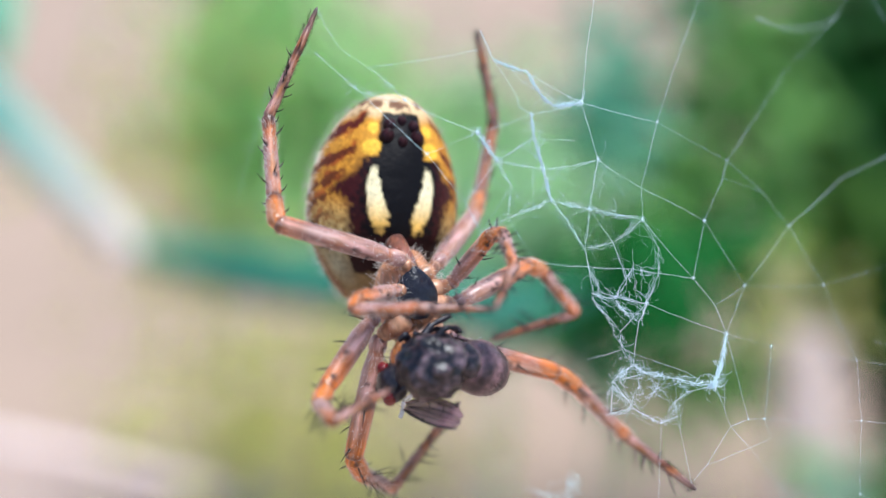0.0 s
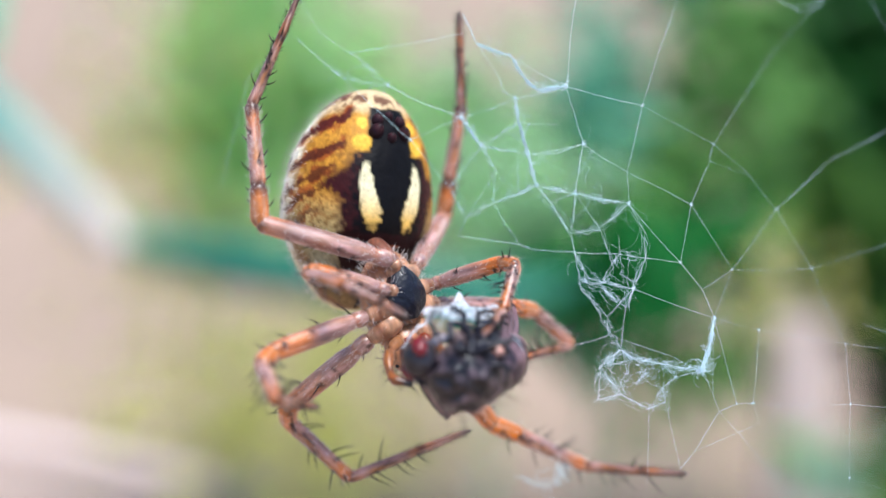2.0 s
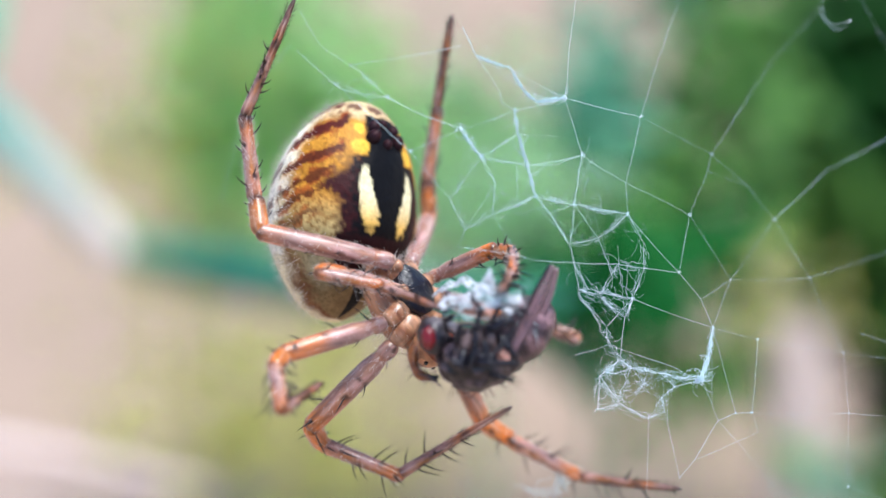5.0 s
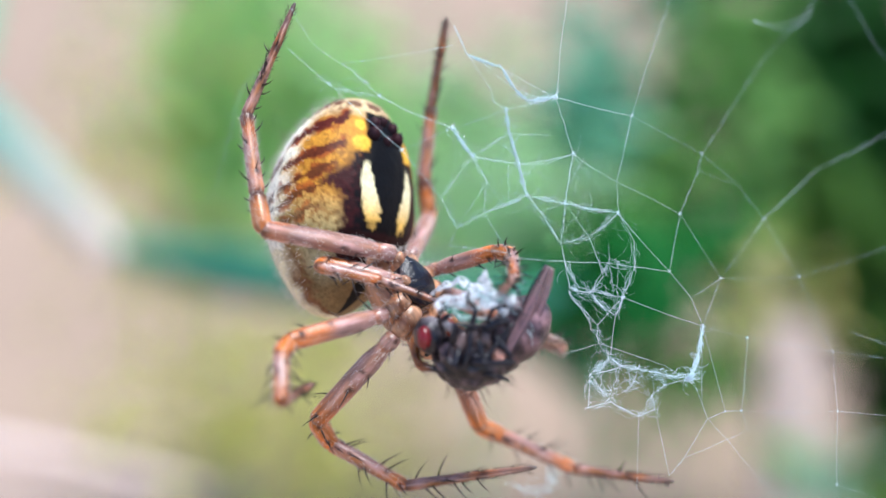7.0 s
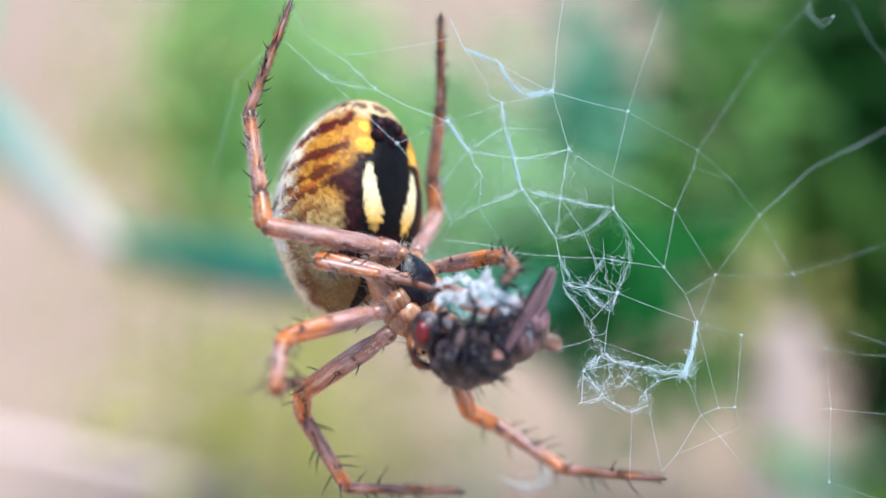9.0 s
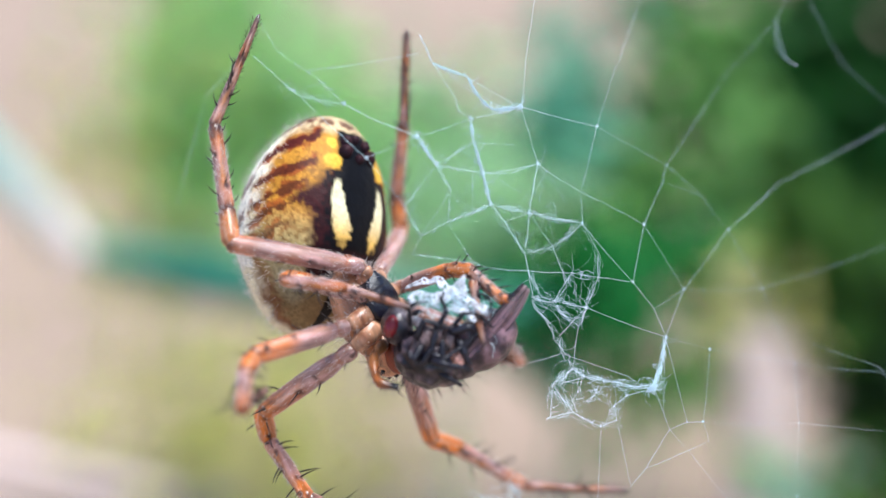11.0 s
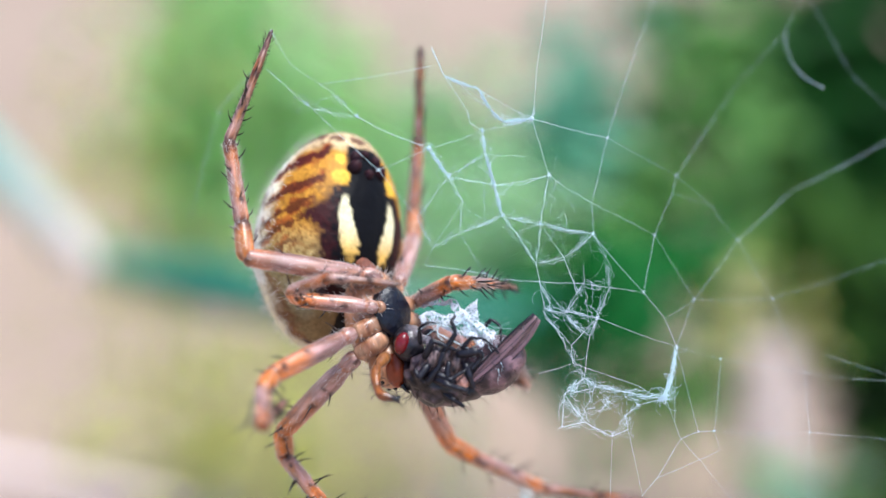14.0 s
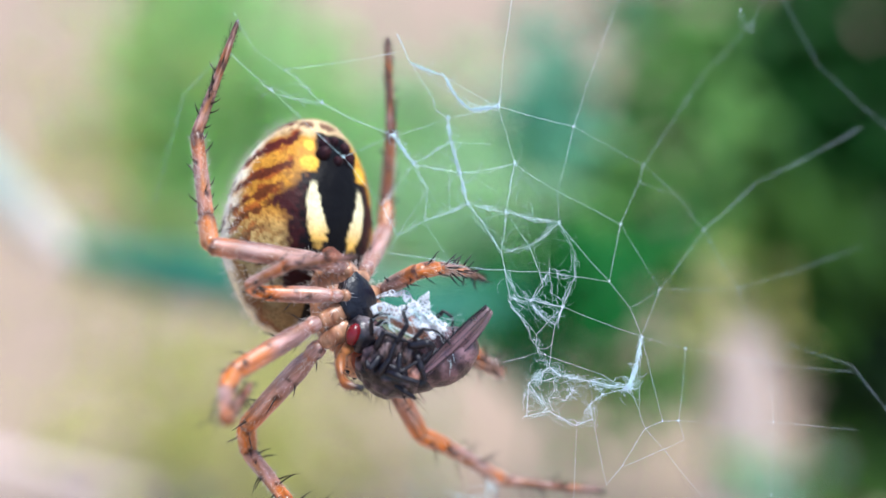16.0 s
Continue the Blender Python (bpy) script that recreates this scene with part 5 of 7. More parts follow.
    walk(legs["hind_left", "metatarsus"], [
        (0, at(-3.214, 0.857, 5.782, 8.9, -32.6, 161.0)),
        (0.5, at(-3.317, 1.215, 5.844, 1.3, -33.1, 159.0)),
        (1, at(-3.343, 1.149, 5.749, 6.1, -29.7, 157.1)),
        (1.5, at(-3.658, 1.056, 5.530, 13.0, -26.3, 152.1)),
        (2, at(-2.766, 1.446, 6.221, 8.1, -34.3, 146.9)),
        (2.5, at(-2.142, 0.647, 6.436, 13.3, -43.0, 144.2)),
        (3, at(-1.623, 1.090, 7.005, 7.9, -47.6, 140.8)),
        (3.5, at(-1.768, 1.260, 6.767, 19.7, -43.9, 139.1)),
        (4.2, at(-1.428, 1.158, 6.776, 9.6, -48.7, 135.5)),
        (6.3, at(-1.767, 0.747, 6.687, -4.6, -52.7, 137.2)),
        (7, at(-1.665, 1.089, 6.543, 7.4, -50.8, 133.3)),
        (8, at(-1.777, 1.539, 6.350, 0.1, -48.1, 138.2)),
        (9, at(-1.929, 1.310, 6.411, 8.0, -44.7, 138.6)),
        (10, at(-2.009, 1.715, 6.416, 11.6, -42.3, 133.4)),
        (12.3, at(-2.420, 1.205, 6.105, 7.8, -39.6, 139.6)),
        (13, at(-2.666, 1.720, 5.935, 3.1, -34.7, 141.5)),
        (14, at(-3.041, 1.851, 5.771, 9.4, -31.6, 141.5)),
        (15, at(-2.847, 2.299, 5.664, -0.6, -32.0, 143.5)),
        (16, at(-2.983, 1.840, 5.584, 8.3, -30.3, 142.6))])
    walk(legs["hind_right", "femur"], [
        (0, at(0.970, 0.630, 0.708, 55.2, -47.4, 161.0)),
        (0.5, at(0.970, 0.630, 0.708, 57.3, -46.4, 161.1)),
        (1, at(0.970, 0.630, 0.708, 57.1, -45.1, 157.6)),
        (1.5, at(0.970, 0.630, 0.708, 60.9, -41.7, 153.4)),
        (2, at(0.970, 0.630, 0.708, 57.8, -47.5, 151.8)),
        (2.5, at(0.970, 0.630, 0.708, 64.3, -59.1, 144.5)),
        (3, at(0.970, 0.630, 0.708, 49.3, -57.9, 154.2)),
        (3.5, at(0.970, 0.630, 0.708, 51.7, -57.2, 152.7)),
        (4.2, at(0.970, 0.630, 0.708, 51.3, -60.8, 149.3)),
        (6.3, at(0.970, 0.630, 0.708, 54.5, -61.8, 148.6)),
        (7, at(0.970, 0.630, 0.708, 58.8, -62.6, 141.9)),
        (8, at(0.970, 0.630, 0.708, 66.7, -60.6, 142.3)),
        (9, at(0.970, 0.630, 0.708, 61.7, -60.2, 144.0)),
        (10, at(0.970, 0.630, 0.708, 61.8, -56.9, 139.6)),
        (12.3, at(0.970, 0.630, 0.708, 59.4, -55.3, 144.2)),
        (13, at(0.970, 0.630, 0.708, 55.7, -47.8, 151.7)),
        (14, at(0.970, 0.630, 0.708, 57.8, -44.7, 151.3)),
        (15, at(0.970, 0.630, 0.708, 60.1, -46.2, 150.0)),
        (16, at(0.970, 0.630, 0.708, 60.2, -46.1, 149.1))])
    walk(legs["hind_right", "patella"], [
        (0, at(3.295, 2.868, 2.060, 48.3, -25.2, 161.0)),
        (0.5, at(3.217, 2.975, 2.011, 26.8, -25.6, 158.6)),
        (1, at(3.333, 2.836, 2.050, 34.3, -26.9, 154.5)),
        (1.5, at(3.352, 2.855, 1.981, -2.9, -16.6, 151.8)),
        (2, at(3.581, 2.590, 1.968, -2.8, -20.7, 146.6)),
        (2.5, at(3.860, 2.442, 1.489, -2.8, -32.3, 143.6)),
        (3, at(3.865, 2.177, 1.921, -2.9, -30.6, 140.4)),
        (3.5, at(3.852, 2.230, 1.883, -2.9, -24.3, 137.0)),
        (4.2, at(4.008, 2.002, 1.774, -2.8, -25.0, 133.9)),
        (6.3, at(3.982, 2.130, 1.669, -2.6, -26.6, 135.9)),
        (7, at(4.083, 1.995, 1.541, -2.8, -19.6, 131.6)),
        (8, at(3.889, 2.436, 1.389, -2.6, -23.2, 136.9)),
        (9, at(3.944, 2.280, 1.532, -2.7, -18.6, 136.7)),
        (10, at(4.023, 2.082, 1.612, -2.3, -13.2, 131.6)),
        (12.3, at(3.918, 2.219, 1.723, 1.0, -22.0, 137.8)),
        (13, at(3.628, 2.482, 2.033, 38.0, -16.6, 139.9)),
        (14, at(3.542, 2.598, 2.033, 37.3, -12.4, 140.9)),
        (15, at(3.578, 2.626, 1.917, -2.9, -8.3, 144.2)),
        (16, at(3.606, 2.591, 1.914, 30.1, -13.9, 141.8))])
    walk(legs["hind_right", "tibia"], [
        (0, at(3.909, 3.605, 2.782, -6.6, -20.8, 161.0)),
        (0.5, at(3.846, 3.310, 2.977, -6.7, -19.4, 158.8)),
        (1, at(4.029, 3.253, 2.933, -6.5, -16.9, 156.8)),
        (1.5, at(3.624, 2.640, 3.129, -6.6, -14.7, 151.9)),
        (2, at(3.903, 2.308, 3.090, -6.6, -22.0, 146.9)),
        (2.5, at(4.341, 2.016, 2.502, -6.7, -32.0, 143.9)),
        (3, at(4.297, 1.742, 2.953, -6.8, -34.5, 140.8)),
        (3.5, at(4.170, 1.850, 2.975, -6.8, -33.6, 137.7)),
        (4.2, at(4.317, 1.596, 2.860, -6.6, -37.2, 134.8)),
        (6.3, at(4.329, 1.718, 2.741, -6.0, -35.1, 136.5)),
        (7, at(4.305, 1.656, 2.671, -6.2, -34.3, 132.4)),
        (8, at(4.197, 2.074, 2.491, -6.1, -33.4, 137.7)),
        (9, at(4.184, 1.977, 2.668, -22.4, -32.3, 137.3)),
        (10, at(4.169, 1.844, 2.779, -5.7, -28.5, 132.1)),
        (12.3, at(4.265, 1.934, 2.835, -30.5, -25.2, 137.7)),
        (13, at(4.310, 2.873, 2.939, -5.7, -22.3, 140.5)),
        (14, at(4.159, 3.034, 2.966, -5.6, -16.2, 140.2)),
        (15, at(3.683, 2.475, 3.103, -37.7, -18.9, 143.3)),
        (16, at(4.174, 2.910, 2.922, -28.9, -16.5, 140.6))])
    walk(legs["hind_right", "metatarsus"], [
        (0, at(4.618, 3.070, 5.011, -9.9, 1.6, 161.0)),
        (0.5, at(4.485, 2.764, 5.225, -9.8, 4.1, 158.6)),
        (1, at(4.558, 2.730, 5.215, -9.9, 5.1, 156.7)),
        (1.5, at(4.029, 2.111, 5.435, -10.2, 3.9, 152.5)),
        (2, at(4.500, 1.591, 5.301, -10.9, -10.5, 148.9)),
        (2.5, at(5.195, 1.046, 4.525, -11.6, -21.7, 146.2)),
        (3, at(5.164, 0.667, 4.916, -12.8, -30.5, 144.7)),
        (3.5, at(4.953, 0.753, 4.961, -24.3, -32.8, 142.6)),
        (4.2, at(5.134, 0.378, 4.760, -26.1, -36.3, 140.1)),
        (6.3, at(5.150, 0.589, 4.693, -13.1, -35.9, 141.9)),
        (7, at(5.019, 0.487, 4.641, -26.4, -37.1, 138.4)),
        (8, at(4.995, 1.002, 4.484, -19.5, -28.1, 140.3)),
        (9, at(4.437, 0.501, 4.544, -20.9, -24.5, 138.8)),
        (10, at(4.754, 0.838, 4.878, -11.2, -25.3, 135.0)),
        (12.3, at(4.096, 0.439, 4.706, -24.0, -19.3, 139.6)),
        (13, at(4.859, 2.114, 5.148, -10.2, -14.1, 141.5)),
        (14, at(4.521, 2.426, 5.259, -10.1, -13.1, 141.9)),
        (15, at(3.299, 0.931, 4.900, -13.7, -8.9, 143.0)),
        (16, at(3.900, 1.634, 4.936, -10.0, -9.7, 142.2))])
    walk(legs["third_left", "femur"], [
        (0, at(-0.579, -0.073, 0.204, 117.3, 89.9, -19.0)),
        (0.5, at(-0.579, -0.073, 0.204, 28.5, 80.9, -166.0)),
        (1, at(-0.579, -0.073, 0.204, 30.9, 81.2, -165.1)),
        (1.5, at(-0.579, -0.073, 0.204, 20.5, 76.2, 179.4)),
        (2, at(-0.579, -0.073, 0.204, -1.3, 62.3, 163.9)),
        (2.5, at(-0.579, -0.073, 0.204, -19.8, 49.6, 158.0)),
        (3, at(-0.579, -0.073, 0.204, -24.8, 39.5, 158.3)),
        (3.5, at(-0.579, -0.073, 0.204, -27.0, 47.9, 149.7)),
        (4.2, at(-0.579, -0.073, 0.204, -12.3, 46.7, 145.2)),
        (6.3, at(-0.579, -0.073, 0.204, 0.4, 45.2, 147.4)),
        (7, at(-0.579, -0.073, 0.204, 3.3, 46.8, 143.5)),
        (8, at(-0.579, -0.073, 0.204, -0.8, 55.9, 149.4)),
        (9, at(-0.579, -0.073, 0.204, 4.1, 48.5, 149.1)),
        (10, at(-0.579, -0.073, 0.204, 4.9, 52.7, 145.0)),
        (12.3, at(-0.579, -0.073, 0.204, -14.2, 57.8, 151.1)),
        (13, at(-0.579, -0.073, 0.204, -17.4, 64.2, 154.2)),
        (14, at(-0.579, -0.073, 0.204, 8.3, 71.7, 155.0)),
        (15, at(-0.579, -0.073, 0.204, 9.1, 73.4, 157.9)),
        (16, at(-0.579, -0.073, 0.204, 9.6, 75.5, 158.2))])
    walk(legs["third_left", "patella"], [
        (0, at(-2.205, -1.628, 0.202, 121.0, 16.8, -19.0)),
        (0.5, at(-2.733, 0.497, 0.517, 94.6, 43.8, -101.2)),
        (1, at(-2.720, 0.553, 0.498, 106.4, 42.3, -94.5)),
        (1.5, at(-2.617, 0.735, 0.707, 95.7, 37.6, -76.1)),
        (2, at(-2.507, 0.428, 1.249, 100.5, 39.2, -41.2)),
        (2.5, at(-2.360, -0.177, 1.574, 90.2, 49.6, -56.2)),
        (3, at(-2.135, -0.471, 1.779, 96.8, 52.3, -55.3)),
        (3.5, at(-2.379, -0.204, 1.548, 105.5, 51.0, -48.1)),
        (4.2, at(-2.166, 0.444, 1.712, 96.1, 54.7, -57.6)),
        (6.3, at(-1.915, 0.800, 1.789, 100.6, 54.0, -47.5)),
        (7, at(-1.818, 1.005, 1.742, 97.7, 54.5, -57.5)),
        (8, at(-2.200, 0.846, 1.465, 95.2, 52.1, -58.3)),
        (9, at(-1.937, 0.929, 1.692, 101.0, 52.2, -59.8)),
        (10, at(-1.927, 1.108, 1.564, 94.3, 49.4, -64.9)),
        (12.3, at(-2.462, 0.336, 1.365, 84.6, 47.5, -61.5)),
        (13, at(-2.612, 0.160, 1.139, 71.0, 42.0, -63.5)),
        (14, at(-2.356, 1.115, 0.904, 47.9, 31.4, -79.2)),
        (15, at(-2.419, 1.056, 0.838, 51.5, 24.9, -85.9)),
        (16, at(-2.433, 1.074, 0.760, 52.0, 17.3, -97.1))])
    walk(legs["third_left", "tibia"], [
        (0, at(-2.415, -2.009, -0.044, 167.7, -82.1, -19.0)),
        (0.5, at(-3.217, 0.620, 0.488, 172.8, -68.3, -30.3)),
        (1, at(-3.190, 0.685, 0.393, 150.4, -63.5, -38.8)),
        (1.5, at(-3.108, 0.645, 0.668, 164.1, -64.9, -47.0)),
        (2, at(-2.874, 0.097, 1.179, 134.5, -66.2, -37.3)),
        (2.5, at(-2.777, -0.453, 1.573, 156.5, -53.2, -42.7)),
        (3, at(-2.570, -0.716, 1.743, 139.5, -61.9, -32.2)),
        (3.5, at(-2.806, -0.449, 1.464, 147.9, -56.7, -42.6)),
        (4.2, at(-2.609, 0.215, 1.682, -176.0, -46.5, -48.4)),
        (6.3, at(-2.328, 0.523, 1.735, -175.4, -51.0, -46.9)),
        (7, at(-2.265, 0.785, 1.703, -176.0, -48.5, -50.6)),
        (8, at(-2.642, 0.615, 1.437, -174.5, -55.0, -46.4)),
        (9, at(-2.399, 0.747, 1.633, -175.5, -53.6, -46.2)),
        (10, at(-2.391, 0.923, 1.539, -173.8, -58.4, -51.8)),
        (12.3, at(-2.883, 0.067, 1.397, 144.1, -67.9, -41.6)),
        (13, at(-2.986, -0.149, 1.260, 122.9, -76.4, -26.1)),
        (14, at(-2.689, 0.874, 1.190, 63.7, -79.5, 29.4)),
        (15, at(-2.800, 0.897, 1.121, 56.5, -78.9, 37.1)),
        (16, at(-2.835, 1.032, 1.054, 42.4, -74.7, 57.4))])
    walk(legs["third_left", "metatarsus"], [
        (0, at(-0.935, -2.913, -0.279, 177.3, -78.9, -19.0)),
        (0.5, at(-1.934, -0.384, -0.153, 115.4, -77.8, -24.9)),
        (1, at(-2.669, -0.841, -0.285, 155.7, -77.1, -40.3)),
        (1.5, at(-2.418, -0.797, -0.045, 163.6, -73.7, -59.2)),
        (2, at(-2.739, -1.576, 0.683, -177.4, -54.7, -60.6)),
        (2.5, at(-2.305, -1.838, 0.613, 177.7, -42.9, -58.7)),
        (3, at(-2.183, -2.303, 1.115, -162.8, -53.2, -62.9)),
        (3.5, at(-2.523, -1.973, 0.651, 162.5, -47.9, -66.0)),
        (4.2, at(-1.679, -0.651, 0.479, 164.9, -47.4, -66.7)),
        (6.3, at(-1.299, -0.371, 0.638, 171.5, -48.1, -64.5)),
        (7, at(-1.342, -0.149, 0.546, -168.2, -39.4, -68.1)),
        (8, at(-1.536, -0.301, 0.438, 171.5, -53.7, -64.8)),
        (9, at(-1.327, -0.170, 0.597, 173.5, -54.8, -64.6)),
        (10, at(-1.326, -0.125, 0.628, 177.3, -56.9, -71.4)),
        (12.3, at(-2.581, -1.572, 0.864, -161.6, -52.4, -65.1)),
        (13, at(-2.805, -1.875, 1.036, -156.1, -58.5, -67.3)),
        (14, at(-2.583, -0.867, 1.331, -142.0, -67.5, -79.3)),
        (15, at(-2.675, -0.839, 1.306, -118.2, -73.9, -99.9)),
        (16, at(-2.511, -0.654, 1.394, -113.9, -76.5, -121.5))])
    walk(legs["third_right", "femur"], [
        (0, at(1.188, 0.375, 0.059, -37.8, -48.5, 161.0)),
        (0.5, at(1.188, 0.375, 0.059, -28.2, -55.6, 166.5)),
        (1, at(1.188, 0.375, 0.059, -33.3, -56.1, 166.7)),
        (1.5, at(1.188, 0.375, 0.059, -50.0, -63.4, 177.9)),
        (2, at(1.188, 0.375, 0.059, -74.0, -71.5, -165.2)),
        (2.5, at(1.188, 0.375, 0.059, -106.0, -75.5, -127.5)),
        (3, at(1.188, 0.375, 0.059, -39.4, -69.8, 164.0)),
        (3.5, at(1.188, 0.375, 0.059, -60.0, -71.4, 167.0)),
        (4.2, at(1.188, 0.375, 0.059, -89.9, -75.9, -159.0)),
        (6.3, at(1.188, 0.375, 0.059, -122.6, -74.6, -140.6)),
        (7, at(1.188, 0.375, 0.059, -125.1, -73.1, -136.3)),
        (8, at(1.188, 0.375, 0.059, -113.2, -74.6, -154.5)),
        (9, at(1.188, 0.375, 0.059, -122.8, -73.6, -148.1)),
        (10, at(1.188, 0.375, 0.059, -94.3, -73.2, -172.0)),
        (12.3, at(1.188, 0.375, 0.059, -88.4, -71.9, 164.7)),
        (13, at(1.188, 0.375, 0.059, -66.3, -65.8, 148.0)),
        (14, at(1.188, 0.375, 0.059, -68.1, -63.5, 151.1)),
        (15, at(1.188, 0.375, 0.059, -66.1, -61.8, 144.2)),
        (16, at(1.188, 0.375, 0.059, -68.1, -63.5, 151.9))])
    walk(legs["third_right", "patella"], [
        (0, at(2.053, -1.477, 1.316, 114.5, -78.5, -19.0)),
        (0.5, at(2.619, -1.136, 1.254, 144.5, -69.5, -59.0)),
        (1, at(2.507, -1.289, 1.177, 142.7, -74.7, -56.0)),
        (1.5, at(2.498, -1.513, 0.750, 145.4, -77.7, -66.6)),
        (2, at(2.383, -1.696, 0.268, 133.6, -73.8, -50.2)),
        (2.5, at(2.629, -1.537, -0.108, 142.1, -59.0, -57.7)),
        (3, at(2.441, -1.569, 0.700, 133.3, -60.5, -51.3)),
        (3.5, at(1.827, -1.907, 0.440, 132.6, -60.5, -54.3)),
        (4.2, at(2.052, -1.864, 0.060, 127.5, -57.5, -56.5)),
        (6.3, at(1.506, -1.979, -0.284, 131.1, -62.3, -42.9)),
        (7, at(1.593, -1.956, -0.343, 130.8, -57.8, -57.3)),
        (8, at(1.318, -2.008, -0.193, 125.4, -63.4, -46.2)),
        (9, at(1.195, -1.997, -0.308, 119.7, -65.0, -40.4)),
        (10, at(1.352, -2.019, 0.007, 120.1, -68.0, -45.2)),
        (12.3, at(0.619, -1.956, 0.080, -160.1, -69.5, -39.5)),
        (13, at(0.769, -1.955, 0.454, -159.9, -74.5, -37.1)),
        (14, at(0.816, -1.962, 0.458, -139.1, -77.3, -36.2)),
        (15, at(0.598, -1.905, 0.518, -50.3, -79.7, -136.7)),
        (16, at(0.845, -1.966, 0.458, -115.9, -81.2, -68.4))])
    walk(legs["third_right", "tibia"], [
        (0, at(2.115, -2.172, 1.258, 126.3, -6.0, -19.0)),
        (0.5, at(2.545, -1.803, 1.055, 138.8, 12.6, -41.1)),
        (1, at(2.456, -1.972, 1.030, 142.0, 12.0, -44.0)),
        (1.5, at(2.357, -2.188, 0.627, 122.4, 17.2, -57.7)),
        (2, at(2.290, -2.377, 0.134, 140.7, 16.1, -54.9)),
        (2.5, at(2.518, -2.167, -0.392, 115.1, 13.2, -41.7)),
        (3, at(2.306, -2.214, 0.464, 133.0, 14.0, -41.4)),
        (3.5, at(1.649, -2.542, 0.207, 123.2, 15.2, -46.0)),
        (4.2, at(1.788, -2.470, -0.169, 115.3, 22.9, -58.1)),
        (6.3, at(1.445, -2.643, -0.498, 104.4, 16.4, -37.0)),
        (7, at(1.355, -2.568, -0.587, 111.8, 19.8, -52.0)),
        (8, at(1.158, -2.665, -0.375, 107.3, 14.3, -39.5)),
        (9, at(1.040, -2.663, -0.454, 102.9, 13.9, -38.0)),
        (10, at(1.152, -2.676, -0.125, 102.1, 11.3, -44.9)),
        (12.3, at(1.246, -2.165, -0.151, -173.7, -74.1, 20.4)),
        (13, at(1.419, -2.145, 0.278, 165.8, -77.8, 42.0)),
        (14, at(1.504, -1.897, 0.342, 143.6, -79.0, 59.3)),
        (15, at(1.288, -1.996, 0.598, 125.6, -82.4, 82.3)),
        (16, at(1.542, -2.016, 0.411, 146.0, -77.6, 55.1))])
    walk(legs["third_right", "metatarsus"], [
        (0, at(1.810, -3.346, 0.376, 132.9, 37.3, -19.0)),
        (0.5, at(1.711, -2.387, -0.046, 159.2, 53.1, -36.0)),
        (1, at(1.637, -2.466, -0.126, 151.7, 49.0, -35.8)),
        (1.5, at(1.160, -2.664, -0.140, 116.2, 44.4, -37.6)),
        (2, at(1.328, -2.661, -0.982, 113.2, 50.4, -40.9)),
        (2.5, at(1.505, -3.084, -1.012, 131.6, 53.6, -26.3)),
        (3, at(1.395, -2.875, -0.528, 112.0, 58.8, -35.0)),
        (3.5, at(0.597, -3.261, -0.585, 123.6, 58.8, -38.2)),
        (4.2, at(0.505, -2.976, -0.760, 102.8, 63.4, -48.6)),
        (6.3, at(0.488, -3.741, -0.855, 109.0, 64.0, -51.1)),
        (7, at(0.143, -3.278, -1.111, 97.4, 64.4, -59.5)),
        (8, at(0.161, -3.699, -0.808, 109.1, 60.3, -43.7)),
        (9, at(0.077, -3.766, -0.779, 96.0, 61.4, -53.4)),
        (10, at(0.073, -3.672, -0.432, 101.3, 58.2, -54.9)),
        (12.3, at(2.533, -1.512, -0.561, -122.5, -58.0, -31.1)),
        (13, at(2.721, -1.467, -0.028, -114.6, -64.6, -34.2)),
        (14, at(2.874, -1.332, 0.111, -119.8, -68.5, -38.2)),
        (15, at(2.613, -1.302, 0.482, -115.5, -68.1, -34.4)),
        (16, at(2.925, -1.500, 0.145, -125.7, -66.2, -27.1))])
    walk(legs["second_left", "femur"], [
        (0, at(-1.213, 0.428, -0.383, 136.1, 42.8, -19.0)),
        (0.5, at(-1.213, 0.428, -0.383, 140.4, 50.8, -31.4)),
        (1, at(-1.213, 0.428, -0.383, 146.4, 51.1, -35.6)),
        (1.5, at(-1.213, 0.428, -0.383, 127.9, 51.9, -45.2)),
        (2, at(-1.213, 0.428, -0.383, 102.2, 63.3, -76.0)),
        (2.5, at(-1.213, 0.428, -0.383, 71.9, 68.1, -114.1)),
        (3, at(-1.213, 0.428, -0.383, 61.5, 69.2, -120.9)),
        (3.5, at(-1.213, 0.428, -0.383, 67.9, 69.3, -123.2)),
        (4.2, at(-1.213, 0.428, -0.383, 54.4, 67.5, -142.9)),
        (6.3, at(-1.213, 0.428, -0.383, 60.3, 70.1, -129.6)),
        (7, at(-1.213, 0.428, -0.383, 53.6, 69.2, -138.0)),
        (8, at(-1.213, 0.428, -0.383, 82.5, 70.6, -110.8)),
        (9, at(-1.213, 0.428, -0.383, 62.0, 69.3, -122.8)),
        (10, at(-1.213, 0.428, -0.383, 72.5, 69.0, -116.9)),
        (12.3, at(-1.213, 0.428, -0.383, 91.1, 68.8, -90.8)),
        (13, at(-1.213, 0.428, -0.383, 110.2, 63.9, -68.7)),
        (14, at(-1.213, 0.428, -0.383, 110.6, 61.4, -66.7)),
        (15, at(-1.213, 0.428, -0.383, 123.2, 60.2, -59.8)),
        (16, at(-1.213, 0.428, -0.383, 119.5, 60.5, -61.9))])
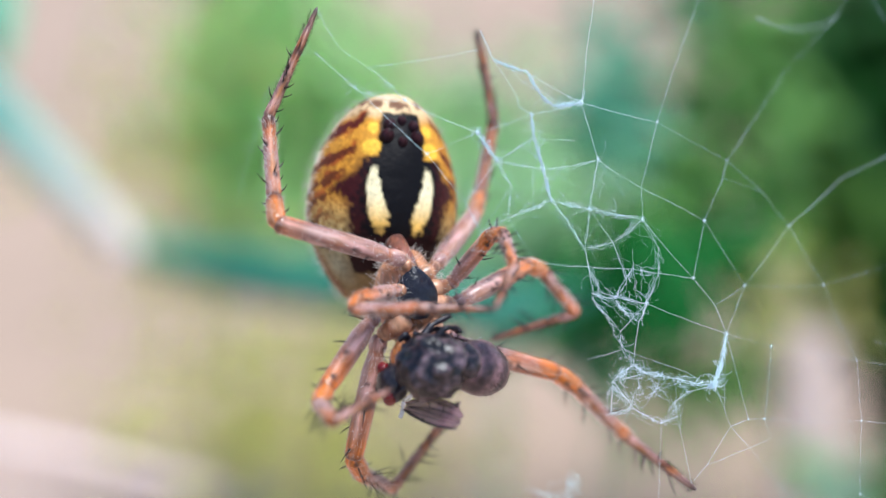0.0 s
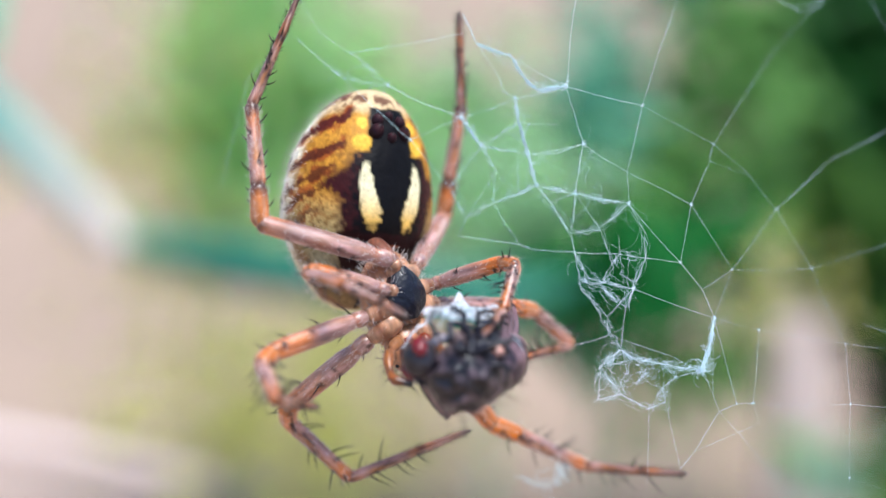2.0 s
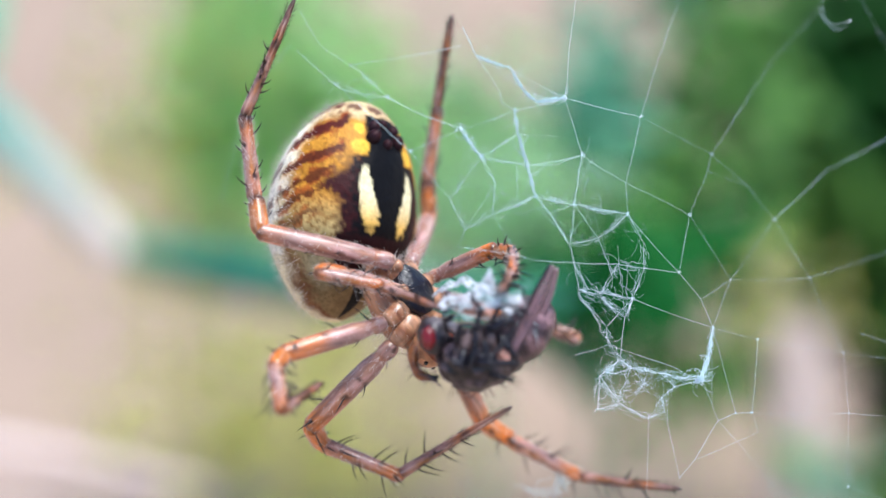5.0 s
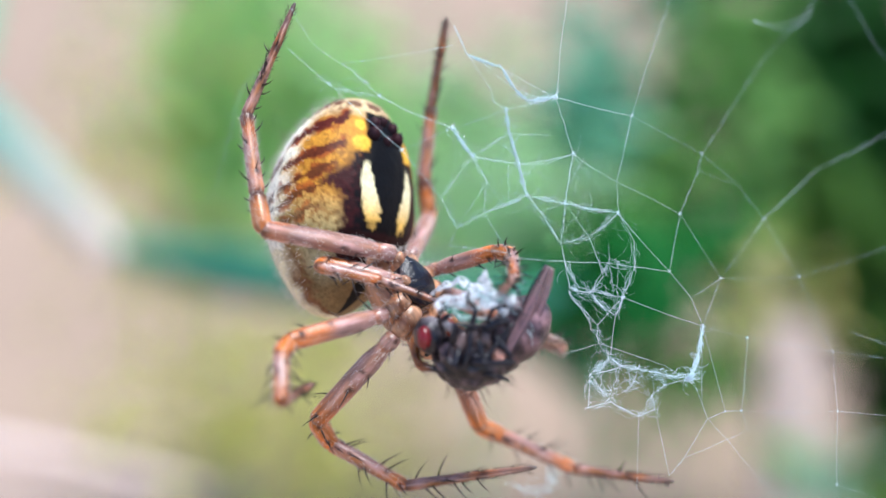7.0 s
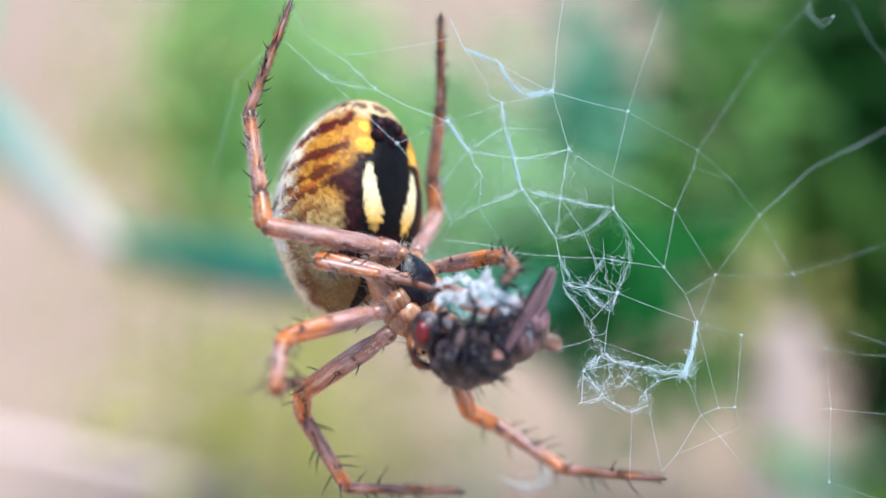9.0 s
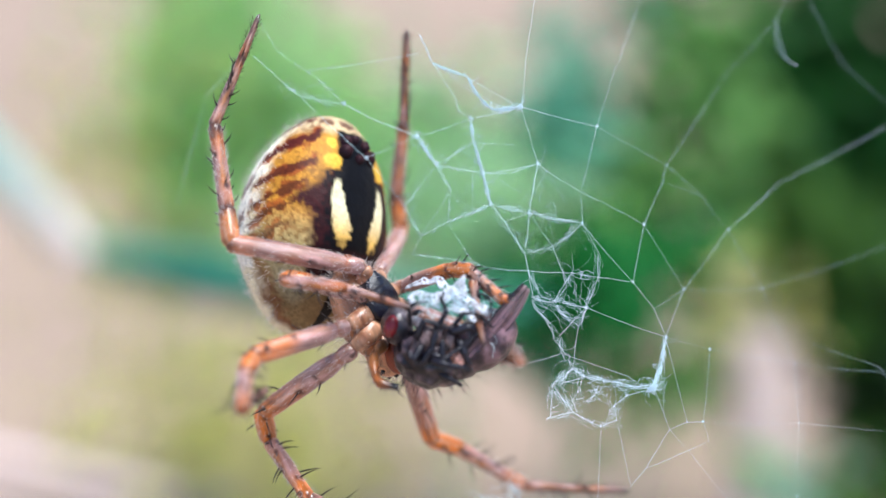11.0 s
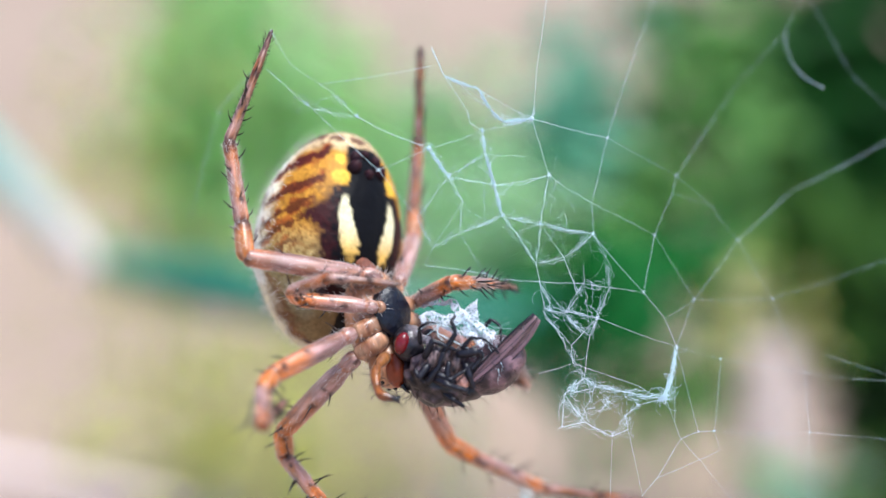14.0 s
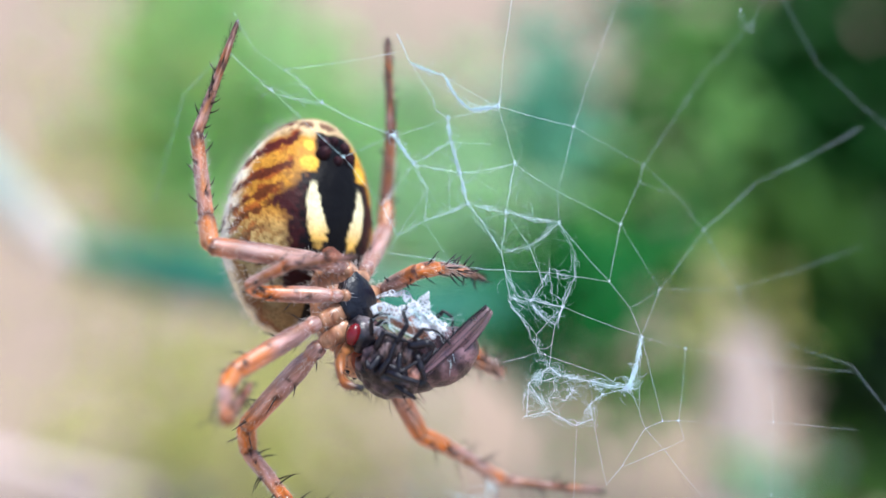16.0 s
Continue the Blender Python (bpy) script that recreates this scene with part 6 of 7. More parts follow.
    walk(legs["second_left", "patella"], [
        (0, at(-3.416, -1.161, -2.075, 117.1, 26.5, -19.0)),
        (0.5, at(-3.907, -0.314, -1.941, 117.7, 27.5, -23.1)),
        (1, at(-3.932, 0.195, -2.054, 110.1, 25.9, -26.0)),
        (1.5, at(-4.094, -0.255, -1.595, 110.4, 23.9, -33.8)),
        (2, at(-4.394, 0.255, -0.686, 109.3, 31.5, -41.6)),
        (2.5, at(-4.366, 0.828, -0.012, 110.5, 39.5, -38.6)),
        (3, at(-4.359, 0.647, 0.159, 109.1, 42.7, -42.4)),
        (3.5, at(-4.310, 1.110, 0.042, 109.4, 42.7, -45.4)),
        (4.2, at(-4.155, 1.464, 0.331, 118.3, 45.2, -47.0)),
        (6.3, at(-4.305, 1.052, 0.156, 109.6, 45.9, -47.2)),
        (7, at(-4.255, 1.154, 0.293, 117.6, 45.7, -50.4)),
        (8, at(-4.320, 1.182, -0.243, 116.4, 43.6, -47.8)),
        (9, at(-4.349, 0.778, 0.149, 110.0, 43.3, -46.8)),
        (10, at(-4.341, 1.008, -0.038, 118.2, 39.0, -47.8)),
        (12.3, at(-4.411, 0.529, -0.404, 117.8, 37.1, -42.1)),
        (13, at(-4.371, 0.261, -0.869, 109.4, 32.7, -41.5)),
        (14, at(-4.355, 0.152, -0.922, 117.2, 30.7, -44.1)),
        (15, at(-4.292, 0.394, -1.253, 118.0, 27.9, -36.0)),
        (16, at(-4.316, 0.327, -1.158, 125.7, 28.1, -37.4))])
    walk(legs["second_left", "tibia"], [
        (0, at(-3.753, -1.704, -2.360, 112.9, -52.0, -19.0)),
        (0.5, at(-4.288, -0.825, -2.230, 112.9, -51.7, -22.0)),
        (1, at(-4.314, -0.349, -2.270, 107.5, -56.9, -9.2)),
        (1.5, at(-4.542, -0.746, -1.817, 133.4, -48.6, -45.5)),
        (2, at(-4.922, -0.159, -0.883, 143.6, -37.1, -54.2)),
        (2.5, at(-4.896, 0.413, -0.201, 132.1, -27.9, -54.9)),
        (3, at(-4.920, 0.264, -0.010, 126.6, -27.2, -54.4)),
        (3.5, at(-4.891, 0.759, -0.129, 130.0, -25.1, -60.3)),
        (4.2, at(-4.766, 1.215, 0.097, 137.2, -13.8, -72.5)),
        (6.3, at(-4.903, 0.728, -0.008, 137.4, -13.7, -70.5)),
        (7, at(-4.881, 0.938, 0.066, 135.9, -7.7, -80.3)),
        (8, at(-4.928, 0.920, -0.469, 130.4, -21.3, -63.7)),
        (9, at(-4.941, 0.447, -0.025, 131.1, -10.7, -76.4)),
        (10, at(-4.937, 0.748, -0.295, 124.4, -19.9, -72.9)),
        (12.3, at(-4.972, 0.202, -0.665, 129.3, -22.1, -66.7)),
        (13, at(-4.903, -0.150, -1.065, 127.4, -31.3, -59.3)),
        (14, at(-4.906, -0.181, -1.198, 131.1, -30.8, -64.6)),
        (15, at(-4.780, -0.016, -1.543, 125.4, -35.4, -55.7)),
        (16, at(-4.814, -0.008, -1.518, 124.7, -35.4, -56.7))])
    walk(legs["second_left", "metatarsus"], [
        (0, at(-3.768, -3.111, -2.708, 39.7, -75.0, 161.0)),
        (0.5, at(-4.376, -2.229, -2.580, 64.2, -76.8, 149.7)),
        (1, at(-4.176, -1.773, -2.509, 18.5, -58.5, -176.9)),
        (1.5, at(-4.771, -2.017, -2.476, 47.5, -69.3, 156.5)),
        (2, at(-5.210, -1.234, -1.813, 152.2, -71.4, 63.5)),
        (2.5, at(-5.515, -0.579, -1.060, 153.2, -83.2, 44.2)),
        (3, at(-5.636, -0.736, -0.778, -121.7, -89.4, -27.4)),
        (3.5, at(-5.661, -0.135, -0.972, -173.3, -80.7, 28.1)),
        (4.2, at(-5.630, 0.677, -0.936, -137.5, -86.6, -26.3)),
        (6.3, at(-5.744, 0.162, -1.045, -44.0, -86.7, -118.6)),
        (7, at(-5.853, 0.632, -0.966, -141.0, -86.3, -17.0)),
        (8, at(-5.768, 0.125, -1.344, 1.5, -82.8, -160.4)),
        (9, at(-5.961, 0.018, -0.961, 168.8, -86.8, 44.5)),
        (10, at(-6.000, 0.129, -1.065, 107.0, -86.4, 103.0)),
        (12.3, at(-5.866, -0.559, -1.516, 20.6, -77.0, -172.8)),
        (13, at(-5.658, -1.132, -1.818, 33.9, -70.8, -178.1)),
        (14, at(-5.682, -1.091, -2.017, 54.8, -73.2, 161.5)),
        (15, at(-5.482, -1.084, -2.228, 48.6, -72.5, 166.2)),
        (16, at(-5.548, -1.062, -2.192, 34.6, -67.4, 178.6))])
    walk(legs["front_left", "femur"], [
        (0, at(-1.142, 0.623, -1.060, -174.7, 22.6, -19.0)),
        (0.5, at(-1.142, 0.623, -1.060, -141.9, 34.7, -15.5)),
        (1, at(-1.142, 0.623, -1.060, -142.7, 32.9, -17.5)),
        (1.5, at(-1.142, 0.623, -1.060, -163.5, 34.2, -20.1)),
        (2, at(-1.142, 0.623, -1.060, -136.3, 54.6, -12.4)),
        (2.5, at(-1.142, 0.623, -1.060, -144.3, 60.1, -16.1)),
        (3, at(-1.142, 0.623, -1.060, -124.0, 66.7, -7.7)),
        (3.5, at(-1.142, 0.623, -1.060, -126.2, 67.7, -7.0)),
        (4.2, at(-1.142, 0.623, -1.060, -125.8, 70.1, -4.9)),
        (6.3, at(-1.142, 0.623, -1.060, -144.1, 60.3, -26.1)),
        (7, at(-1.142, 0.623, -1.060, -138.2, 65.2, -21.5)),
        (8, at(-1.142, 0.623, -1.060, -145.8, 66.1, -12.7)),
        (9, at(-1.142, 0.623, -1.060, -117.1, 69.4, -2.9)),
        (10, at(-1.142, 0.623, -1.060, -119.8, 67.4, -10.8)),
        (12.3, at(-1.142, 0.623, -1.060, -135.3, 62.4, -16.8)),
        (13, at(-1.142, 0.623, -1.060, -140.1, 54.5, -23.1)),
        (14, at(-1.142, 0.623, -1.060, -143.2, 50.6, -25.5)),
        (15, at(-1.142, 0.623, -1.060, -146.3, 50.8, -23.2)),
        (16, at(-1.142, 0.623, -1.060, -147.5, 50.0, -25.0))])
    walk(legs["front_left", "patella"], [
        (0, at(-2.369, 1.407, -4.461, -128.7, -6.3, -19.0)),
        (0.5, at(-2.132, 3.264, -3.453, -117.7, 8.2, 0.9)),
        (1, at(-1.997, 3.241, -3.530, -129.6, 4.1, -4.7)),
        (1.5, at(-2.655, 2.297, -3.992, -115.6, -1.4, -13.6)),
        (2, at(-2.722, 3.589, -2.607, -118.8, 4.1, -21.3)),
        (2.5, at(-3.047, 3.418, -2.558, -127.5, 6.9, -35.2)),
        (3, at(-2.619, 3.914, -1.880, -125.6, 12.5, -34.7)),
        (3.5, at(-2.783, 3.834, -1.889, -139.0, 7.8, -42.9)),
        (4.2, at(-2.913, 3.787, -1.795, -126.7, 12.8, -43.7)),
        (6.3, at(-2.524, 3.716, -2.547, -140.9, 6.4, -48.4)),
        (7, at(-2.567, 3.835, -2.217, -142.2, 7.3, -51.7)),
        (8, at(-3.416, 3.266, -2.298, -129.2, 13.8, -37.3)),
        (9, at(-2.549, 3.993, -1.653, -131.1, 19.4, -30.4)),
        (10, at(-2.208, 4.094, -1.768, -145.9, 12.5, -39.1)),
        (12.3, at(-2.624, 3.786, -2.278, -141.4, 8.8, -34.5)),
        (13, at(-2.339, 3.713, -2.706, -141.3, 5.9, -30.9)),
        (14, at(-2.257, 3.607, -2.941, -141.6, 4.0, -30.1)),
        (15, at(-2.526, 3.449, -3.006, -147.9, 4.6, -27.7)),
        (16, at(-2.468, 3.436, -3.064, -141.0, 4.2, -29.0))])
    walk(legs["front_left", "tibia"], [
        (0, at(-2.018, 2.194, -5.144, -118.0, -33.9, -19.0)),
        (0.5, at(-2.221, 4.237, -3.959, -163.4, -17.4, -6.2)),
        (1, at(-1.978, 4.089, -4.230, -163.8, -26.9, -10.4)),
        (1.5, at(-2.410, 3.258, -4.467, 166.5, -57.1, -15.6)),
        (2, at(-2.407, 4.501, -3.135, 170.5, -35.2, -26.2)),
        (2.5, at(-2.610, 4.178, -3.223, 169.3, -43.9, -26.1)),
        (3, at(-2.223, 4.728, -2.506, 170.8, -32.2, -31.4)),
        (3.5, at(-2.375, 4.439, -2.713, 170.9, -32.4, -34.4)),
        (4.2, at(-2.409, 4.525, -2.436, 171.3, -29.7, -37.6)),
        (6.3, at(-2.068, 4.248, -3.394, 167.0, -56.8, -28.5)),
        (7, at(-2.106, 4.339, -3.079, 170.7, -31.8, -39.3)),
        (8, at(-3.032, 4.044, -2.973, 138.7, -26.0, -38.9)),
        (9, at(-2.338, 4.830, -2.334, 172.9, -8.3, -47.2)),
        (10, at(-1.972, 4.697, -2.658, 132.6, -19.2, -48.1)),
        (12.3, at(-2.343, 4.426, -3.128, 140.7, -24.6, -38.5)),
        (13, at(-2.061, 4.347, -3.560, 121.3, -31.5, -33.9)),
        (14, at(-1.968, 4.228, -3.801, 125.2, -34.4, -33.9)),
        (15, at(-2.320, 4.001, -3.935, 130.9, -33.5, -33.2)),
        (16, at(-2.187, 4.071, -3.917, 131.0, -33.6, -34.1))])
    walk(legs["front_left", "metatarsus"], [
        (0, at(-0.627, 4.144, -6.157, -23.4, -45.3, 161.0)),
        (0.5, at(-1.400, 4.895, -6.337, -14.9, -55.0, 164.3)),
        (1, at(-0.738, 4.601, -6.457, -7.2, -56.4, 163.1)),
        (1.5, at(-0.531, 2.101, -5.842, -1.9, -53.6, 157.7)),
        (2, at(-1.272, 3.460, -5.230, -16.9, -80.7, 164.6)),
        (2.5, at(-1.232, 2.963, -5.062, -21.8, -82.3, 165.4)),
        (3, at(-1.272, 3.660, -4.677, -25.6, -83.6, 167.0)),
        (3.5, at(-1.471, 3.323, -4.880, -22.8, -82.9, 161.4)),
        (4.2, at(-1.639, 3.434, -4.667, -46.0, -86.1, -178.9)),
        (6.3, at(-0.485, 2.722, -4.782, -63.6, -86.8, -160.8)),
        (7, at(-1.324, 3.159, -5.259, -173.4, -70.0, -58.3)),
        (8, at(-3.443, 2.169, -4.727, -157.9, -58.3, -45.4)),
        (9, at(-2.320, 4.338, -4.887, -155.4, -57.5, -44.9)),
        (10, at(-3.009, 2.987, -4.319, -166.9, -41.1, -39.6)),
        (12.3, at(-2.714, 2.614, -4.955, -159.8, -45.4, -34.3)),
        (13, at(-2.715, 2.111, -4.713, -165.8, -49.6, -31.3)),
        (14, at(-2.449, 1.992, -5.037, -163.4, -51.5, -30.3)),
        (15, at(-2.610, 1.843, -5.355, -161.9, -52.5, -28.8)),
        (16, at(-2.506, 1.917, -5.338, -156.6, -51.7, -29.4))])
    walk(legs["second_right", "femur"], [
        (0, at(1.247, 0.475, -0.559, 30.3, -73.3, 161.0)),
        (0.5, at(1.247, 0.475, -0.559, 24.7, -74.7, 156.4)),
        (1, at(1.247, 0.475, -0.559, 4.0, -78.9, 148.2)),
        (1.5, at(1.247, 0.475, -0.559, 38.6, -84.4, 126.9)),
        (2, at(1.247, 0.475, -0.559, -177.0, -75.7, -4.8)),
        (2.5, at(1.247, 0.475, -0.559, 172.0, -64.4, -18.7)),
        (3, at(1.247, 0.475, -0.559, -164.3, -70.2, -25.2)),
        (3.5, at(1.247, 0.475, -0.559, -163.9, -63.3, -23.2)),
        (4.2, at(1.247, 0.475, -0.559, -161.0, -52.2, -22.9)),
        (6.3, at(1.247, 0.475, -0.559, -160.3, -48.6, -18.9)),
        (7, at(1.247, 0.475, -0.559, -162.0, -45.1, -21.2)),
        (8, at(1.247, 0.475, -0.559, -163.0, -44.5, -13.4)),
        (9, at(1.247, 0.475, -0.559, -161.9, -46.6, -14.3)),
        (10, at(1.247, 0.475, -0.559, -163.1, -57.2, -21.7)),
        (12.3, at(1.247, 0.475, -0.559, -164.5, -49.7, -9.8)),
        (13, at(1.247, 0.475, -0.559, -160.0, -60.0, -7.5)),
        (14, at(1.247, 0.475, -0.559, -174.6, -58.0, -2.8)),
        (15, at(1.247, 0.475, -0.559, -165.5, -56.5, -0.3)),
        (16, at(1.247, 0.475, -0.559, -173.3, -58.5, -2.0))])
    walk(legs["second_right", "patella"], [
        (0, at(4.086, 1.099, 0.184, -124.4, -59.3, -19.0)),
        (0.5, at(4.158, 0.571, 0.159, -140.8, -52.6, -7.9)),
        (1, at(3.854, -0.893, 0.014, -140.9, -60.6, -18.4)),
        (1.5, at(4.144, -0.267, -0.331, -127.4, -64.4, -24.9)),
        (2, at(4.152, 0.390, -1.300, -120.1, -59.6, -36.6)),
        (2.5, at(3.650, -0.778, -1.845, -146.7, -51.8, -42.5)),
        (3, at(4.052, 0.056, -1.536, -147.4, -43.0, -39.7)),
        (3.5, at(3.942, 0.226, -1.852, -147.7, -42.8, -42.6)),
        (4.2, at(3.693, 0.502, -2.296, -163.9, -48.2, -50.7)),
        (6.3, at(3.578, 0.746, -2.428, 177.7, -46.6, -48.5)),
        (7, at(3.467, 0.611, -2.572, 177.4, -40.1, -52.9)),
        (8, at(3.407, 0.862, -2.604, 178.0, -43.3, -48.1)),
        (9, at(3.484, 0.866, -2.520, 177.6, -43.6, -48.1)),
        (10, at(3.812, 0.397, -2.113, 178.9, -53.2, -53.2)),
        (12.3, at(3.555, 0.891, -2.430, 179.5, -55.0, -47.5)),
        (13, at(3.802, 1.173, -1.968, -179.4, -59.2, -46.4)),
        (14, at(3.791, 0.632, -2.140, -178.9, -63.0, -47.2)),
        (15, at(3.674, 1.212, -2.161, -157.9, -44.7, -38.8)),
        (16, at(3.799, 0.734, -2.115, -158.3, -51.9, -44.2))])
    walk(legs["second_right", "tibia"], [
        (0, at(4.777, 1.689, -0.090, -168.0, -29.3, -19.0)),
        (0.5, at(4.819, 1.085, -0.288, 173.5, -9.4, -20.0)),
        (1, at(4.652, -0.526, -0.347, -169.9, -4.4, -21.7)),
        (1.5, at(4.935, 0.198, -0.580, -125.1, -24.5, -38.0)),
        (2, at(4.973, 0.804, -1.541, -148.9, -27.0, -51.7)),
        (2.5, at(4.463, -0.815, -2.336, -124.1, -22.4, -58.1)),
        (3, at(4.799, 0.101, -2.122, -123.1, -20.7, -62.3)),
        (3.5, at(4.687, 0.232, -2.441, -126.3, -19.6, -63.8)),
        (4.2, at(4.327, 0.141, -2.905, -124.7, -22.4, -74.5)),
        (6.3, at(4.007, 0.205, -3.080, -129.6, -9.3, -54.6)),
        (7, at(3.802, 0.097, -3.297, -124.7, -11.0, -61.0)),
        (8, at(3.818, 0.356, -3.295, -125.0, -13.4, -55.3)),
        (9, at(3.892, 0.352, -3.207, -117.5, -12.4, -53.7)),
        (10, at(4.254, -0.222, -2.682, -122.6, -14.8, -57.8)),
        (12.3, at(4.074, 0.311, -2.975, -121.0, -10.3, -41.1)),
        (13, at(4.371, 0.589, -2.454, -123.9, -19.4, -45.9)),
        (14, at(4.379, 0.023, -2.572, -121.1, -18.4, -39.3)),
        (15, at(4.380, 1.102, -2.787, -135.5, -32.6, -57.0)),
        (16, at(4.541, 0.502, -2.660, -121.6, -26.2, -48.8))])
    walk(legs["second_right", "metatarsus"], [
        (0, at(5.714, 1.764, -1.625, -179.0, 83.2, -19.0)),
        (0.5, at(5.026, 0.795, -2.052, 179.2, 73.7, -21.1)),
        (1, at(4.896, -0.284, -2.114, 178.9, 84.8, -24.1)),
        (1.5, at(6.180, 1.094, -1.521, -179.7, 86.3, -28.9)),
        (2, at(6.136, 0.830, -2.915, -41.7, 87.1, 145.3)),
        (2.5, at(5.931, -0.355, -3.270, -43.8, 75.4, 150.0)),
        (3, at(6.295, 0.494, -3.041, -46.1, 71.6, 148.8)),
        (3.5, at(6.146, 0.551, -3.446, -37.2, 68.6, 153.5)),
        (4.2, at(5.858, 0.160, -3.851, -37.6, 63.4, 152.9)),
        (6.3, at(5.245, 0.858, -4.211, -31.7, 52.0, 169.5)),
        (7, at(5.192, 0.643, -4.302, -39.3, 58.9, 156.9)),
        (8, at(5.167, 0.999, -4.298, -35.8, 63.5, 161.1)),
        (9, at(5.284, 1.153, -4.019, -44.0, 66.2, 155.8)),
        (10, at(5.669, 0.377, -3.619, -33.2, 65.4, 160.3)),
        (12.3, at(5.213, 1.366, -3.888, -41.1, 68.2, 166.6)),
        (13, at(5.677, 1.390, -3.400, -35.7, 72.6, 175.4)),
        (14, at(5.582, 1.031, -3.455, -21.5, 71.5, -172.5)),
        (15, at(5.815, 1.209, -3.868, -10.7, 65.7, -165.9)),
        (16, at(5.970, 1.197, -3.507, -21.5, 71.7, -171.7))])
    walk(legs["front_right", "femur"], [
        (0, at(0.803, 0.687, -1.615, -158.8, -63.4, -19.0)),
        (0.5, at(0.803, 0.687, -1.615, -152.6, -60.3, -18.0)),
        (1, at(0.803, 0.687, -1.615, -149.0, -63.0, -20.8)),
        (1.5, at(0.803, 0.687, -1.615, -160.6, -49.0, -10.8)),
        (2, at(0.803, 0.687, -1.615, -158.7, -32.4, -12.9)),
        (2.5, at(0.803, 0.687, -1.615, -147.5, -22.8, -17.5)),
        (3, at(0.803, 0.687, -1.615, -139.5, -25.0, -25.0)),
        (3.5, at(0.803, 0.687, -1.615, -142.4, -19.8, -23.4)),
        (4.2, at(0.803, 0.687, -1.615, -146.4, -11.6, -22.7)),
        (6.3, at(0.803, 0.687, -1.615, -145.3, -9.4, -19.2)),
        (7, at(0.803, 0.687, -1.615, -151.6, -6.0, -21.1)),
        (8, at(0.803, 0.687, -1.615, -151.1, -8.2, -15.7)),
        (9, at(0.803, 0.687, -1.615, -142.2, -10.7, -17.3)),
        (10, at(0.803, 0.687, -1.615, -147.0, -11.5, -20.7)),
        (12.3, at(0.803, 0.687, -1.615, -149.2, -14.8, -15.4)),
        (13, at(0.803, 0.687, -1.615, -149.8, -23.5, -15.3)),
        (14, at(0.803, 0.687, -1.615, -151.2, -26.7, -15.0)),
        (15, at(0.803, 0.687, -1.615, -152.5, -25.6, -12.4)),
        (16, at(0.803, 0.687, -1.615, -154.3, -27.1, -14.2))])
    walk(legs["front_right", "patella"], [
        (0, at(4.336, 0.962, -3.244, -144.0, -43.3, -19.0)),
        (0.5, at(4.217, 1.467, -3.332, -141.4, -40.8, -18.4)),
        (1, at(4.301, 1.507, -3.131, -156.7, -44.5, -21.8)),
        (1.5, at(3.775, 1.437, -4.026, 170.4, -49.2, -27.0)),
        (2, at(3.018, 1.633, -4.682, -161.4, -53.1, -33.4)),
        (2.5, at(2.648, 2.299, -4.649, 171.1, -33.2, -35.3)),
        (3, at(3.011, 2.451, -4.303, 170.8, -36.3, -37.1)),
        (3.5, at(2.707, 2.454, -4.523, 179.8, -33.2, -40.5)),
        (4.2, at(2.235, 2.427, -4.798, 179.0, -29.9, -43.5)),
        (6.3, at(2.028, 2.612, -4.777, 171.3, -31.0, -41.4)),
        (7, at(1.805, 2.285, -5.028, -137.5, -32.5, -46.0)),
        (8, at(1.783, 2.369, -4.994, -158.8, -33.6, -39.4)),
        (9, at(2.062, 2.799, -4.641, -154.2, -37.8, -41.7)),
        (10, at(2.160, 2.443, -4.822, -155.4, -46.8, -50.6)),
        (12.3, at(2.159, 2.381, -4.855, -148.9, -46.0, -42.5)),
        (13, at(2.618, 2.224, -4.705, -143.6, -48.6, -38.2)),
        (14, at(2.770, 2.102, -4.671, -162.3, -47.1, -34.7)),
        (15, at(2.649, 2.126, -4.735, -162.0, -47.3, -32.8)),
        (16, at(2.773, 1.931, -4.742, -155.3, -50.9, -35.9))])
    walk(legs["front_right", "tibia"], [
        (0, at(5.087, 1.356, -3.862, -158.9, -34.9, -19.0)),
        (0.5, at(4.932, 1.919, -3.954, -168.9, -39.0, -22.5)),
        (1, at(5.083, 1.641, -3.820, -172.4, -42.3, -24.8)),
        (1.5, at(4.394, 0.925, -4.702, -159.0, -52.9, -32.9)),
        (2, at(3.867, 1.474, -5.279, -154.8, -47.7, -38.3)),
        (2.5, at(3.018, 1.839, -5.517, -172.0, -41.0, -41.7)),
        (3, at(3.399, 1.947, -5.138, -172.8, -32.7, -43.6)),
        (3.5, at(3.142, 2.079, -5.402, -171.3, -33.8, -46.8)),
        (4.2, at(2.602, 2.052, -5.708, -164.7, -30.1, -49.5)),
        (6.3, at(2.324, 2.140, -5.667, -167.5, -33.7, -48.5)),
        (7, at(2.604, 2.479, -5.681, -172.0, -35.5, -52.9)),
        (8, at(2.442, 2.318, -5.810, -165.2, -36.4, -47.6)),
        (9, at(2.799, 2.754, -5.389, 171.6, -33.4, -47.4)),
        (10, at(2.939, 2.181, -5.475, -161.7, -34.2, -52.4)),
        (12.3, at(3.002, 2.344, -5.480, -162.5, -36.1, -46.5)),
        (13, at(3.502, 2.323, -5.264, -156.5, -40.7, -44.7)),
        (14, at(3.554, 1.948, -5.351, -157.2, -48.9, -48.2)),
        (15, at(3.442, 2.001, -5.411, -155.2, -44.2, -43.2)),
        (16, at(3.630, 1.853, -5.344, -149.8, -41.8, -42.5))])
